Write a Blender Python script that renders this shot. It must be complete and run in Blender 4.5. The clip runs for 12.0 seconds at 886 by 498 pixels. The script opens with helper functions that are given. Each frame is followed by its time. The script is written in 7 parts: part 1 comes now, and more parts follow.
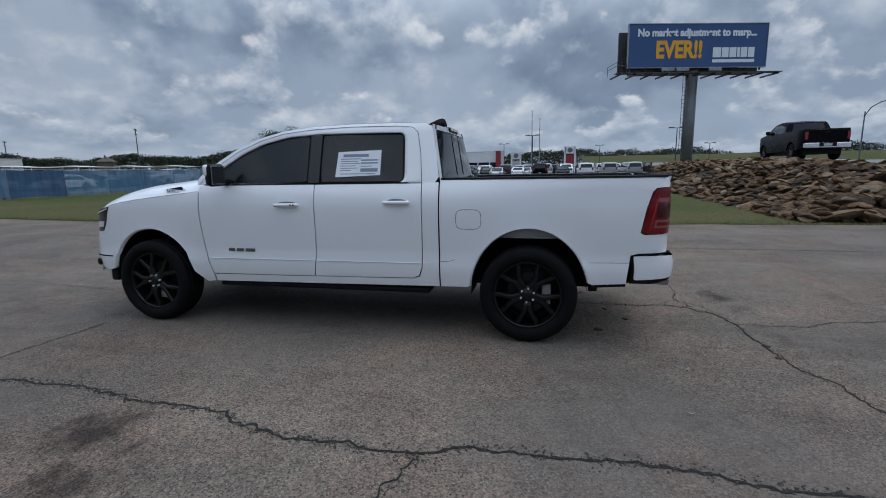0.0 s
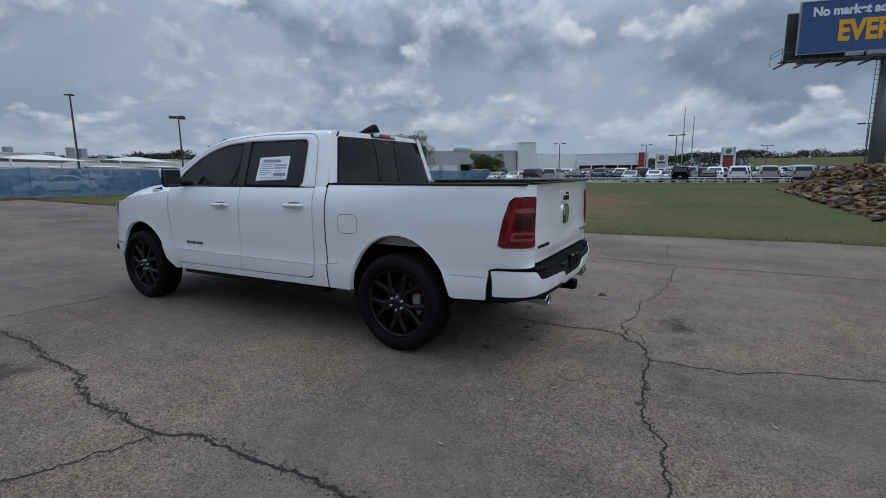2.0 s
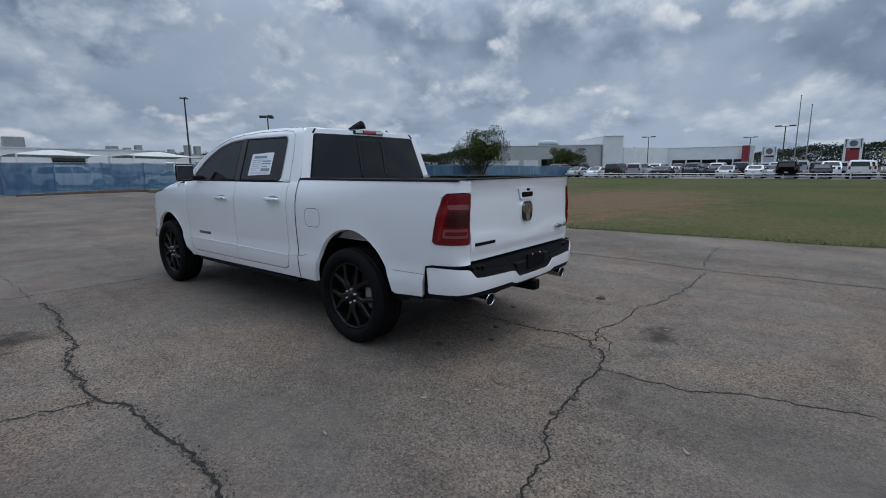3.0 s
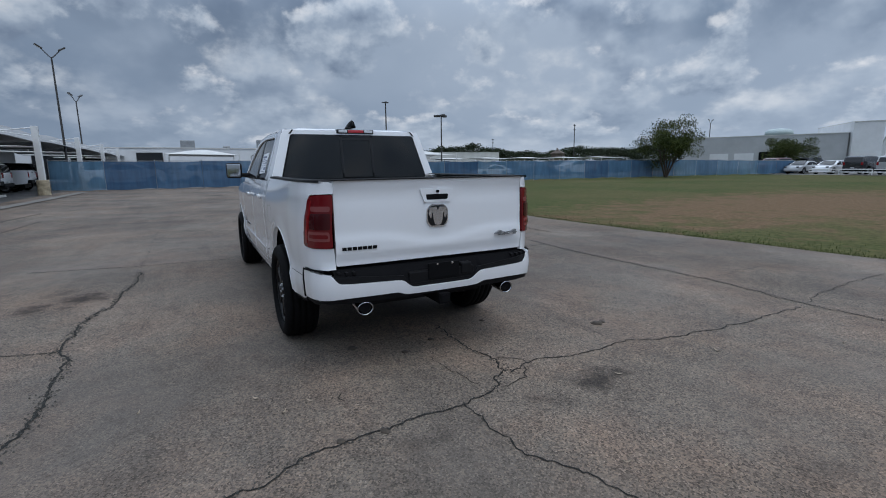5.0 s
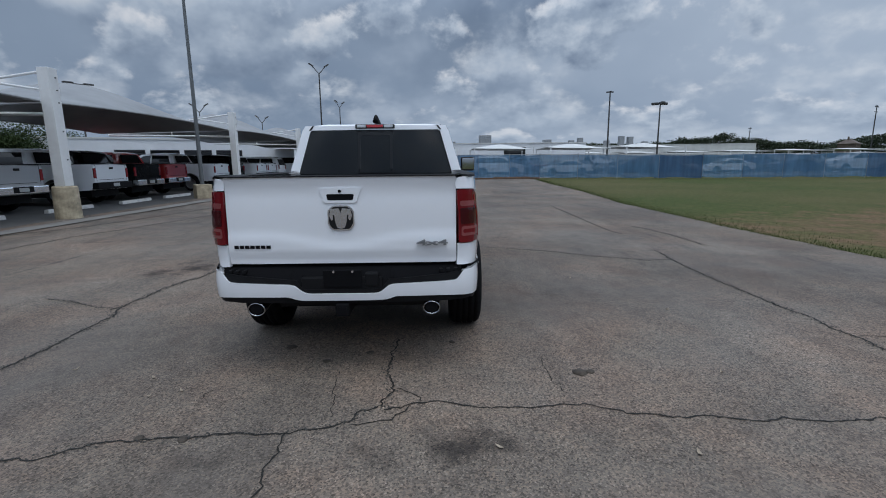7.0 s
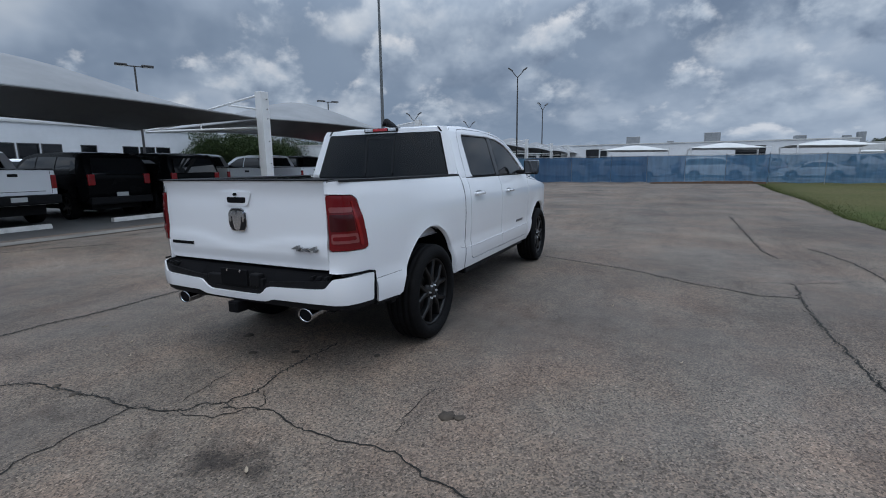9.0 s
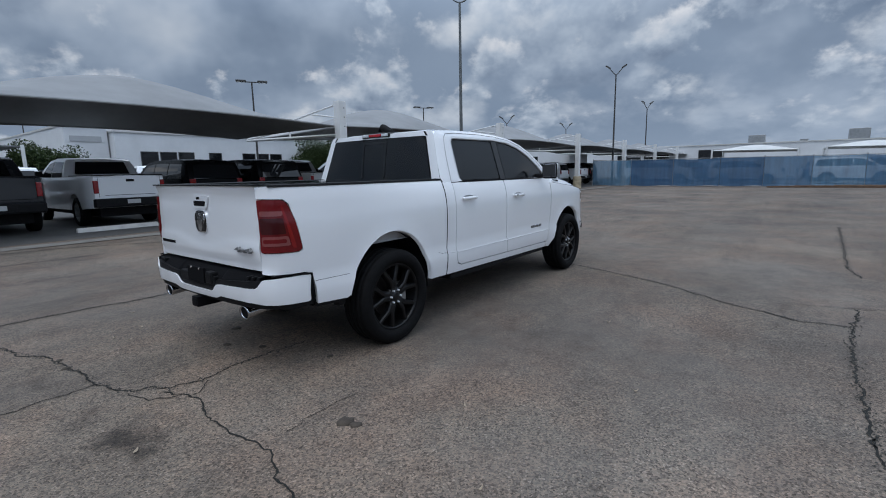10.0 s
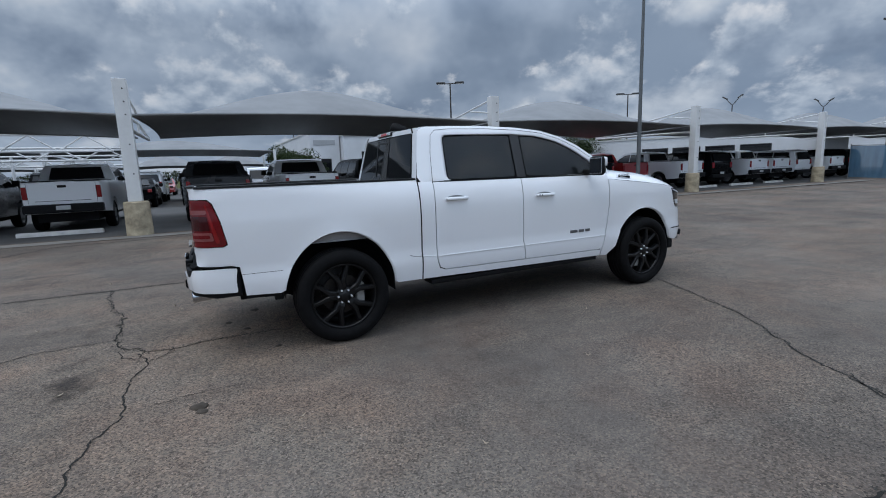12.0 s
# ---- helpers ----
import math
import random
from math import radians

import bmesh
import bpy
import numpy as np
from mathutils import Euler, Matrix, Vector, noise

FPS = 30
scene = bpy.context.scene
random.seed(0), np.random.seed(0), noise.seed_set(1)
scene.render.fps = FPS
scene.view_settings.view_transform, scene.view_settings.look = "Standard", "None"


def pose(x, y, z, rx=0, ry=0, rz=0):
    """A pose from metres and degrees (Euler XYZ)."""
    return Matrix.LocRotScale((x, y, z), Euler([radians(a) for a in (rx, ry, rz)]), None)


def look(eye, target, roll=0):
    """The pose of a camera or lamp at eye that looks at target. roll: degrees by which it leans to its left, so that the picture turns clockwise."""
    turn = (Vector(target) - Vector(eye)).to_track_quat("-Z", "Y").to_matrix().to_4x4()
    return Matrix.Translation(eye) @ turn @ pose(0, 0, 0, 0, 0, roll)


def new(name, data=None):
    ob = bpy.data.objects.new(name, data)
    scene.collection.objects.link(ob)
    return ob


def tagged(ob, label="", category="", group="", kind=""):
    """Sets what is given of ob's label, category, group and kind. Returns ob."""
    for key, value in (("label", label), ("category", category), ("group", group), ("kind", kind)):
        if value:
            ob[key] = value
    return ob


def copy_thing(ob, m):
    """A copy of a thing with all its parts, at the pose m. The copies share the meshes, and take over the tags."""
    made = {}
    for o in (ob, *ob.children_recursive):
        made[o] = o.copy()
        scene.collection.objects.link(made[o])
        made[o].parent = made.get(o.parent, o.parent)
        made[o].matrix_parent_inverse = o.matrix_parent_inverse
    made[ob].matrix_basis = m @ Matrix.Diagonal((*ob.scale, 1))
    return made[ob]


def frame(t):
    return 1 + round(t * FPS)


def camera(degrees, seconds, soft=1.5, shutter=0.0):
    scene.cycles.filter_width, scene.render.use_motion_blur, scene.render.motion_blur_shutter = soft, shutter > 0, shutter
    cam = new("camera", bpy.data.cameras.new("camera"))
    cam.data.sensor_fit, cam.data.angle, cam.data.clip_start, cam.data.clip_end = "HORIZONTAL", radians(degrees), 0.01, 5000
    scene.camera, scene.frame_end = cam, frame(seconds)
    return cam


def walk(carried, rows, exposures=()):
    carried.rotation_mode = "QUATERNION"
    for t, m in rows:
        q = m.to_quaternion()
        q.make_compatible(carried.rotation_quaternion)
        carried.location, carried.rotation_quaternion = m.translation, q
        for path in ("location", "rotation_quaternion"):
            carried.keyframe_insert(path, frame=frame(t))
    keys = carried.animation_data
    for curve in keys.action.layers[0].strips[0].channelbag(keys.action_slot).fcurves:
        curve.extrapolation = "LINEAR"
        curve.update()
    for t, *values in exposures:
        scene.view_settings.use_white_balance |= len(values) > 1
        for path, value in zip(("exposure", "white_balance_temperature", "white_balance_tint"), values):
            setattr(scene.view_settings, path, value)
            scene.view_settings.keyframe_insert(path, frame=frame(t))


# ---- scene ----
cam = camera(86.9, 12.0, soft=1.0)
PATH = [
    (0, (-4.806, -0.142, 1.455), (-2.882, 0.287, 1.118), -1.0),
    (0.5, (-4.733, -0.689, 1.463), (-2.839, -0.136, 1.135), -1.0),
    (1, (-4.516, -1.195, 1.467), (-2.663, -0.512, 1.148), -0.9),
    (1.5, (-4.315, -1.723, 1.469), (-2.518, -0.903, 1.154), -0.7),
    (2, (-4.025, -2.163, 1.461), (-2.306, -1.194, 1.139), -0.5),
    (2.5, (-3.744, -2.615, 1.458), (-2.117, -1.499, 1.132), -0.5),
    (3, (-3.42, -3.03, 1.455), (-1.9, -1.775, 1.116), -0.5),
    (5, (-1.568, -4.19, 1.464), (-0.655, -2.445, 1.114), -0.7),
    (5.5, (-1.003, -4.243, 1.468), (-0.287, -2.41, 1.116), -0.4),
    (6, (-0.45, -4.303, 1.463), (0.05, -2.402, 1.098), -0.3),
    (6.5, (0.102, -4.256, 1.455), (0.369, -2.308, 1.09), -0.4),
    (7, (0.648, -4.215, 1.462), (0.666, -2.249, 1.097), -0.6),
    (7.5, (1.183, -4.087, 1.471), (0.958, -2.133, 1.106), -0.7),
    (9.5, (3.194, -3.175, 1.448), (2.171, -1.49, 1.112), -0.9),
    (10, (3.66, -2.823, 1.446), (2.457, -1.259, 1.12), -1.1),
    (10.5, (4.039, -2.412, 1.434), (2.665, -0.995, 1.11), -1.2),
    (11, (4.355, -1.976, 1.437), (2.82, -0.736, 1.112), -1.5),
    (11.5, (4.631, -1.508, 1.429), (2.964, -0.451, 1.102), -1.9),
    (12, (4.845, -0.993, 1.44), (3.083, -0.106, 1.11), -2.0),
]
walk(cam, [(t, look(eye, target, roll)) for t, eye, target, roll in PATH],
     exposures=[(0, -0.43), (3, -0.41), (5, -0.32), (7.5, -0.29), (9.5, -0.25), (12, -0.22)])


# ---------------------------------------------------------------- sky and light
world = bpy.data.worlds.new("sky")
scene.world = world
world.use_nodes = True
wt = world.node_tree
wt.nodes.clear()


def wnode(kind, **values):
    n = wt.nodes.new(kind)
    for k, v in values.items():
        n.inputs[k].default_value = v
    return n


def wmath(op, a, b=None, c=None):
    n = wt.nodes.new("ShaderNodeMath")
    n.operation = op
    for i, v in enumerate((a, b, c)):
        if v is None:
            continue
        if isinstance(v, (int, float)):
            n.inputs[i].default_value = v
        else:
            wt.links.new(v, n.inputs[i])
    return n.outputs[0]


coord = wt.nodes.new("ShaderNodeTexCoord")
split = wt.nodes.new("ShaderNodeSeparateXYZ")
wt.links.new(coord.outputs["Generated"], split.inputs[0])
flat = wt.nodes.new("ShaderNodeCombineXYZ")
lift = wmath("POWER", wmath("MAXIMUM", split.outputs[2], 0.0), 0.6)
for i in (0, 1):
    wt.links.new(split.outputs[i], flat.inputs[i])
wt.links.new(wmath("MULTIPLY", lift, 1.2), flat.inputs[2])


def cloud_noise(scale, detail, rough, distort, shift):
    m = wt.nodes.new("ShaderNodeMapping")
    m.inputs["Location"].default_value = shift
    wt.links.new(flat.outputs[0], m.inputs[0])
    n = wnode("ShaderNodeTexNoise", Scale=scale, Detail=detail, Roughness=rough, Distortion=distort)
    wt.links.new(m.outputs[0], n.inputs["Vector"])
    return n.outputs["Fac"]


def wramp(fac, stops):
    n = wt.nodes.new("ShaderNodeValToRGB")
    e = n.color_ramp.elements
    e[0].position, e[0].color = stops[0][0], (*stops[0][1], 1)
    e[1].position, e[1].color = stops[-1][0], (*stops[-1][1], 1)
    for p, c in stops[1:-1]:
        x = e.new(p)
        x.color = (*c, 1)
    wt.links.new(fac, n.inputs[0])
    return n.outputs[0]


def wrange(value, a, b, c=0.0, d=1.0, smooth=True):
    n = wt.nodes.new("ShaderNodeMapRange")
    n.interpolation_type = "SMOOTHSTEP" if smooth else "LINEAR"
    for k, v in enumerate((a, b, c, d)):
        n.inputs[k + 1].default_value = v
    wt.links.new(value, n.inputs[0])
    return n.outputs[0]


def wmix(fac, a, b):
    n = wt.nodes.new("ShaderNodeMix")
    n.data_type = "RGBA"
    wt.links.new(fac, n.inputs["Factor"])
    wt.links.new(a, n.inputs["A"])
    wt.links.new(b, n.inputs["B"])
    return n.outputs["Result"]


def cloud_layer(under, scale, shift, edge, soft, rise, contrast, stops, detail=9.0, rough=0.54):
    """Heaped clouds over what lies behind: crisp outlines, lit crowns, grey bases."""
    sx, sy, sz = shift
    here = cloud_noise(scale, detail, rough, 0.0, (sx, sy, sz))
    upper = cloud_noise(scale, 5.0, rough, 0.0, (sx, sy, sz + rise))
    cover = wrange(here, edge, edge + soft)
    # the crown is where the cloud thins out upwards
    lit = wmath("MULTIPLY_ADD", wmath("SUBTRACT", here, upper), contrast, 0.5)
    lit = wmath("ADD", lit, wmath("MULTIPLY", wmath("SUBTRACT", edge + 0.11, here), 1.5))
    return wmix(cover, under, wramp(lit, stops))


# a veil of even grey behind, thinner towards the south-east
veil = wmath("MULTIPLY_ADD", cloud_noise(1.3, 5.0, 0.5, 0.0, (4.3, 1.7, 0.0)), 0.9, wmath("MULTIPLY_ADD", split.outputs[0], 0.07, wmath("MULTIPLY", split.outputs[1], -0.02)))
cloud = wramp(veil, [(0.25, (0.228, 0.310, 0.442)), (0.45, (0.320, 0.412, 0.553)), (0.62, (0.436, 0.532, 0.675))])
cloud = cloud_layer(cloud, 2.0, (1.1, 7.9, 0.0), 0.43, 0.10, 0.10, 2.4,
                    [(0.12, (0.170, 0.236, 0.350)), (0.38, (0.267, 0.350, 0.482)), (0.58, (0.398, 0.492, 0.634)), (0.88, (0.640, 0.719, 0.832))])
cloud = cloud_layer(cloud, 3.7, (2.6, 3.3, 1.7), 0.475, 0.11, 0.06, 2.8,
                    [(0.12, (0.189, 0.258, 0.376)), (0.40, (0.306, 0.392, 0.528)), (0.62, (0.456, 0.552, 0.690)), (0.95, (0.757, 0.818, 0.903))])
cloud = cloud_layer(cloud, 7.0, (5.2, 0.4, 3.1), 0.53, 0.10, 0.03, 3.0,
                    [(0.12, (0.223, 0.295, 0.418)), (0.42, (0.349, 0.438, 0.573)), (0.65, (0.514, 0.606, 0.736)), (1.0, (0.815, 0.857, 0.934))])
# paler, hazier air low over the horizon
low = wt.nodes.new("ShaderNodeMapRange")
low.inputs[1].default_value, low.inputs[2].default_value = 0.0, 0.12
low.inputs[3].default_value, low.inputs[4].default_value = 0.45, 0.0
wt.links.new(split.outputs[2], low.inputs[0])
haze = wt.nodes.new("ShaderNodeMix")
haze.data_type = "RGBA"
haze.inputs["B"].default_value = (0.45, 0.555, 0.705, 1)
wt.links.new(low.outputs[0], haze.inputs["Factor"])
wt.links.new(cloud, haze.inputs["A"])
# an overcast sky is several times brighter overhead than at the horizon
over = wt.nodes.new("ShaderNodeMapRange")
over.interpolation_type = "SMOOTHSTEP"
over.inputs[1].default_value, over.inputs[2].default_value = 0.24, 0.62
over.inputs[3].default_value, over.inputs[4].default_value = 1.0, 2.9
wt.links.new(split.outputs[2], over.inputs[0])
# clear sky in a few gaps of the cover
clear = wt.nodes.new("ShaderNodeTexSky")
clear.sky_type, clear.sun_disc = "NISHITA", False
clear.sun_elevation, clear.sun_rotation = radians(52), radians(200)
dim = wt.nodes.new("ShaderNodeVectorMath")
dim.operation = "SCALE"
dim.inputs["Scale"].default_value = 0.085
wt.links.new(clear.outputs[0], dim.inputs[0])
hole = wt.nodes.new("ShaderNodeMapRange")
hole.inputs[1].default_value, hole.inputs[2].default_value = 0.66, 0.72
wt.links.new(cloud_noise(1.05, 5.0, 0.55, 0.2, (2.6, 5.4, 3.0)), hole.inputs[0])
high = wt.nodes.new("ShaderNodeMapRange")
high.inputs[1].default_value, high.inputs[2].default_value = 0.16, 0.30
wt.links.new(split.outputs[2], high.inputs[0])
cover = wt.nodes.new("ShaderNodeMix")
cover.data_type = "RGBA"
wt.links.new(wmath("MULTIPLY", hole.outputs[0], high.outputs[0]), cover.inputs["Factor"])
wt.links.new(haze.outputs["Result"], cover.inputs["A"])
wt.links.new(dim.outputs[0], cover.inputs["B"])
back = wnode("ShaderNodeBackground", Strength=1.0)
# the cover is heavier in the west
wt.links.new(wmath("MULTIPLY", over.outputs[0], wmath("MULTIPLY_ADD", split.outputs[0], 0.10, 0.94)), back.inputs[1])
wt.links.new(cover.outputs["Result"], back.inputs[0])
out = wt.nodes.new("ShaderNodeOutputWorld")
wt.links.new(back.outputs[0], out.inputs[0])

sun_data = bpy.data.lights.new("sun", "SUN")
sun_data.energy, sun_data.angle, sun_data.color = 0.9, radians(30), (1.0, 0.97, 0.92)
sun = new("sun", sun_data)
sun.matrix_world = look((0, 0, 60), (-8, 22, 0))

# ---------------------------------------------------------------- materials
def shader(name):
    m = bpy.data.materials.new(name)
    m.use_nodes = True
    return m, m.node_tree, m.node_tree.nodes["Principled BSDF"]


def noise_fac(nt, scale, detail=4.0, rough=0.55, coords="Object", stretch=(1, 1, 1)):
    tc = nt.nodes.new("ShaderNodeTexCoord")
    mp = nt.nodes.new("ShaderNodeMapping")
    mp.inputs["Scale"].default_value = stretch
    nt.links.new(tc.outputs[coords], mp.inputs[0])
    n = nt.nodes.new("ShaderNodeTexNoise")
    n.inputs["Scale"].default_value, n.inputs["Detail"].default_value, n.inputs["Roughness"].default_value = scale, detail, rough
    nt.links.new(mp.outputs[0], n.inputs["Vector"])
    return n.outputs["Fac"]


def ramp(nt, fac, stops):
    n = nt.nodes.new("ShaderNodeValToRGB")
    e = n.color_ramp.elements
    e[0].position, e[0].color = stops[0][0], (*stops[0][1], 1)
    e[1].position, e[1].color = stops[-1][0], (*stops[-1][1], 1)
    for p, c in stops[1:-1]:
        x = e.new(p)
        x.color = (*c, 1)
    nt.links.new(fac, n.inputs[0])
    return n.outputs[0]


def mixed(nt, kind, fac, a, b):
    n = nt.nodes.new("ShaderNodeMix")
    n.data_type, n.blend_type = "RGBA", kind
    for key, v in (("Factor", fac), ("A", a), ("B", b)):
        if isinstance(v, (int, float)):
            n.inputs[key].default_value = v
        elif isinstance(v, tuple):
            n.inputs[key].default_value = (*v, 1)
        else:
            nt.links.new(v, n.inputs[key])
    return n.outputs["Result"]


def bump(nt, bsdf, fac, strength, distance):
    b = nt.nodes.new("ShaderNodeBump")
    b.inputs["Strength"].default_value, b.inputs["Distance"].default_value = strength, distance
    nt.links.new(fac, b.inputs["Height"])
    nt.links.new(b.outputs[0], bsdf.inputs["Normal"])


def plain(name, colour, rough=0.5, metal=0.0, vary=0.12, scale=6.0, coat=0.0, grain=0.0, coords="Object", spec=0.5):
    """Paint, plastic, metal: one colour with slight blotches and dirt at two scales."""
    m, nt, p = shader(name)
    a = noise_fac(nt, scale, 5.0, 0.6, coords)
    b = noise_fac(nt, scale * 9, 3.0, 0.6, coords)
    dark = tuple(c * (1 - vary) for c in colour)
    lite = tuple(min(1, c * (1 + vary * 0.5)) for c in colour)
    col = ramp(nt, a, [(0.3, dark), (0.7, lite)])
    col = mixed(nt, "MULTIPLY", vary, col, ramp(nt, b, [(0.35, (0.8, 0.8, 0.8)), (0.65, (1, 1, 1))]))
    nt.links.new(col, p.inputs["Base Color"])
    p.inputs["Roughness"].default_value, p.inputs["Metallic"].default_value = rough, metal
    p.inputs["Coat Weight"].default_value, p.inputs["Coat Roughness"].default_value = coat, 0.04
    p.inputs["Specular IOR Level"].default_value = spec
    if grain:
        bump(nt, p, b, grain, 0.004)
    return m


def car_paint(name, colour, rough=0.28, coat=1.0, spec=0.5):
    m, nt, p = shader(name)
    dust = noise_fac(nt, 2.2, 6.0, 0.65)
    col = ramp(nt, dust, [(0.3, tuple(c * 0.985 for c in colour)), (0.75, colour)])
    nt.links.new(col, p.inputs["Base Color"])
    rr = nt.nodes.new("ShaderNodeMapRange")
    rr.inputs[3].default_value, rr.inputs[4].default_value = rough, rough + 0.04
    nt.links.new(noise_fac(nt, 3.0, 4.0), rr.inputs[0])
    nt.links.new(rr.outputs[0], p.inputs["Roughness"])
    p.inputs["Coat Weight"].default_value, p.inputs["Coat Roughness"].default_value = coat, 0.09
    p.inputs["Specular IOR Level"].default_value = spec
    return m


def tinted_glass(name, colour=(0.012, 0.014, 0.016), alpha=0.9):
    """Dark privacy glass that lets a little of the cabin through."""
    m, nt, p = shader(name)
    p.inputs["Base Color"].default_value = (*colour, 1)
    p.inputs["Roughness"].default_value, p.inputs["IOR"].default_value = 0.03, 1.5
    p.inputs["Alpha"].default_value = alpha
    p.inputs["Specular IOR Level"].default_value = 0.4
    return m


M_white = car_paint("white_paint", (0.80, 0.81, 0.83), 0.2)
M_black_paint = car_paint("black_paint", (0.004, 0.0042, 0.005), 0.25, 0.0, 0.06)
M_silver = car_paint("silver_paint", (0.36, 0.37, 0.38), 0.3)
M_grey_paint = car_paint("grey_paint", (0.028, 0.030, 0.034), 0.25, 0.5, 0.3)
M_red_paint = car_paint("red_paint", (0.30, 0.012, 0.012), 0.28)
M_maroon = car_paint("maroon_paint", (0.10, 0.012, 0.014), 0.28)
M_blue_paint = car_paint("blue_paint", (0.03, 0.06, 0.14), 0.28)
M_black_plastic = plain("black_plastic", (0.009, 0.009, 0.010), 0.6, vary=0.25, scale=12, grain=0.25, spec=0.14)
M_gloss_black = plain("gloss_black", (0.007, 0.007, 0.008), 0.3, vary=0.2, coat=0.15, spec=0.35)
M_gap = plain("dark_gap", (0.006, 0.006, 0.007), 0.9, vary=0.1, spec=0.1)
M_rubber = plain("tyre_rubber", (0.0075, 0.0075, 0.008), 0.8, vary=0.3, scale=20, grain=0.35, spec=0.1)
M_chrome = plain("chrome", (0.85, 0.86, 0.88), 0.16, 1.0, vary=0.05)
M_dull_metal = plain("dull_metal", (0.20, 0.20, 0.21), 0.45, 1.0, vary=0.2)
M_glass = tinted_glass("tinted_glass", alpha=0.80)
M_glass_dark = tinted_glass("dark_glass", (0.008, 0.009, 0.011), 1.0)
M_bright = plain("bright_metal", (0.72, 0.74, 0.77), 0.28, 0.25, vary=0.05)
M_red_bright = plain("bright_red_lens", (0.52, 0.02, 0.03), 0.15, vary=0.1, coat=1.0)
M_red_lens = plain("red_lens", (0.15, 0.005, 0.008), 0.2, vary=0.15, coat=0.3, spec=0.35)
M_red_deep = plain("deep_red_lens", (0.048, 0.003, 0.005), 0.2, vary=0.15, coat=0.3, spec=0.35)
M_red_tail = plain("tail_lens", (0.24, 0.006, 0.008), 0.2, vary=0.15, coat=0.4)
M_lens_pale = plain("pale_lens", (0.25, 0.065, 0.065), 0.15, vary=0.2, coat=0.3)
M_mirror = plain("mirror_glass", (0.42, 0.43, 0.45), 0.05, 1.0, vary=0.02)
M_headlamp = plain("headlamp_lens", (0.016, 0.016, 0.018), 0.12, vary=0.2, coat=0.25)
M_wheel = plain("black_alloy", (0.0055, 0.0055, 0.006), 0.38, vary=0.2, spec=0.3)
M_paper = plain("paper", (0.78, 0.80, 0.84), 0.7, vary=0.05)
M_ink = plain("printed_ink", (0.22, 0.25, 0.33), 0.7, vary=0.1)
M_interior = plain("cabin_trim", (0.03, 0.03, 0.031), 0.8, vary=0.2)
M_steel_white = plain("white_steel", (0.70, 0.70, 0.69), 0.45, vary=0.14, scale=1.5)
M_steel_dark = plain("dark_steel", (0.045, 0.043, 0.042), 0.55, vary=0.25, scale=2)
M_post_grey = plain("weathered_pole", (0.13, 0.14, 0.145), 0.5, 0.2, vary=0.2, scale=2)
M_steel_grey = plain("galvanised_steel", (0.30, 0.31, 0.32), 0.42, 0.7, vary=0.2, scale=3)
M_concrete = plain("pier_concrete", (0.43, 0.36, 0.25), 0.9, vary=0.5, scale=4.5, grain=0.8)
M_stop = plain("wheel_stop_concrete", (0.58, 0.56, 0.52), 0.9, vary=0.25, scale=4, grain=0.5)
M_wall_white = plain("white_stucco", (0.68, 0.69, 0.70), 0.85, vary=0.10, scale=0.5, grain=0.2)
M_wall_grey = plain("grey_panel", (0.42, 0.43, 0.44), 0.75, vary=0.10, scale=0.5)
M_roof_pale = plain("pale_roofing", (0.60, 0.60, 0.58), 0.8, vary=0.15, scale=0.4)
M_sign_blue = plain("blue_sign_vinyl", (0.030, 0.080, 0.215), 0.6, vary=0.08, scale=0.3)
M_sign_white = plain("white_lettering", (0.72, 0.76, 0.80), 0.6, vary=0.04)
M_sign_yellow = plain("yellow_lettering", (0.78, 0.37, 0.02), 0.6, vary=0.04)
M_sign_red = plain("red_sign", (0.24, 0.02, 0.03), 0.5, vary=0.08)
M_lamp_glass = plain("lamp_glass", (0.45, 0.46, 0.46), 0.3, vary=0.1)
M_bark = plain("bark", (0.07, 0.055, 0.042), 0.95, vary=0.4, scale=9, grain=1.0)
M_timber = plain("old_timber", (0.14, 0.085, 0.055), 0.9, vary=0.4, scale=7, grain=0.6)
M_leaf_litter = plain("dry_leaf", (0.42, 0.34, 0.25), 0.8, vary=0.3, scale=20)


# old oil and tyre stains on the paving, canopy shade painted in at x -15: place, reach, depth
# the (0.9, -3.3) entry is stained paving, widened to imitate lens falloff
STAINS_AND_SHADE = [(-2.86, 2.36, 0.75, 1.7, 1.0), (-3.35, 2.1, 0.7, 1.3, 0.9), (-2.95, 2.2, 1.6, 2.6, 0.35), (3.57, 2.32, 0.22, 0.4, 0.7), (-0.1, -2.75, 0.55, 0.35, 0.6), (0.66, -2.05, 1.35, 0.9, 1.0), (-0.55, -2.1, 1.3, 0.55, 0.5), (-3.1, 2.75, 0.8, 0.6, 0.5), (3.2, -2.0, 0.9, 0.4, 0.4), (-7.6, 4.0, 0.30, 9.0, 0.7), (-8.5, 7.0, 0.22, 14.0, 0.75), (-6.0, 4.6, 1.3, 1.2, 0.6), (-5.2, 2.5, 0.16, 6.0, 0.6), (-6.6, -1.0, 0.2, 6.0, 0.7), (-4.4, -3.4, 0.3, 3.0, 0.5), (-15.0, 12.0, 6.5, 70.0, 0.85), (0.9, -3.3, 2.4, 1.0, 0.3)]


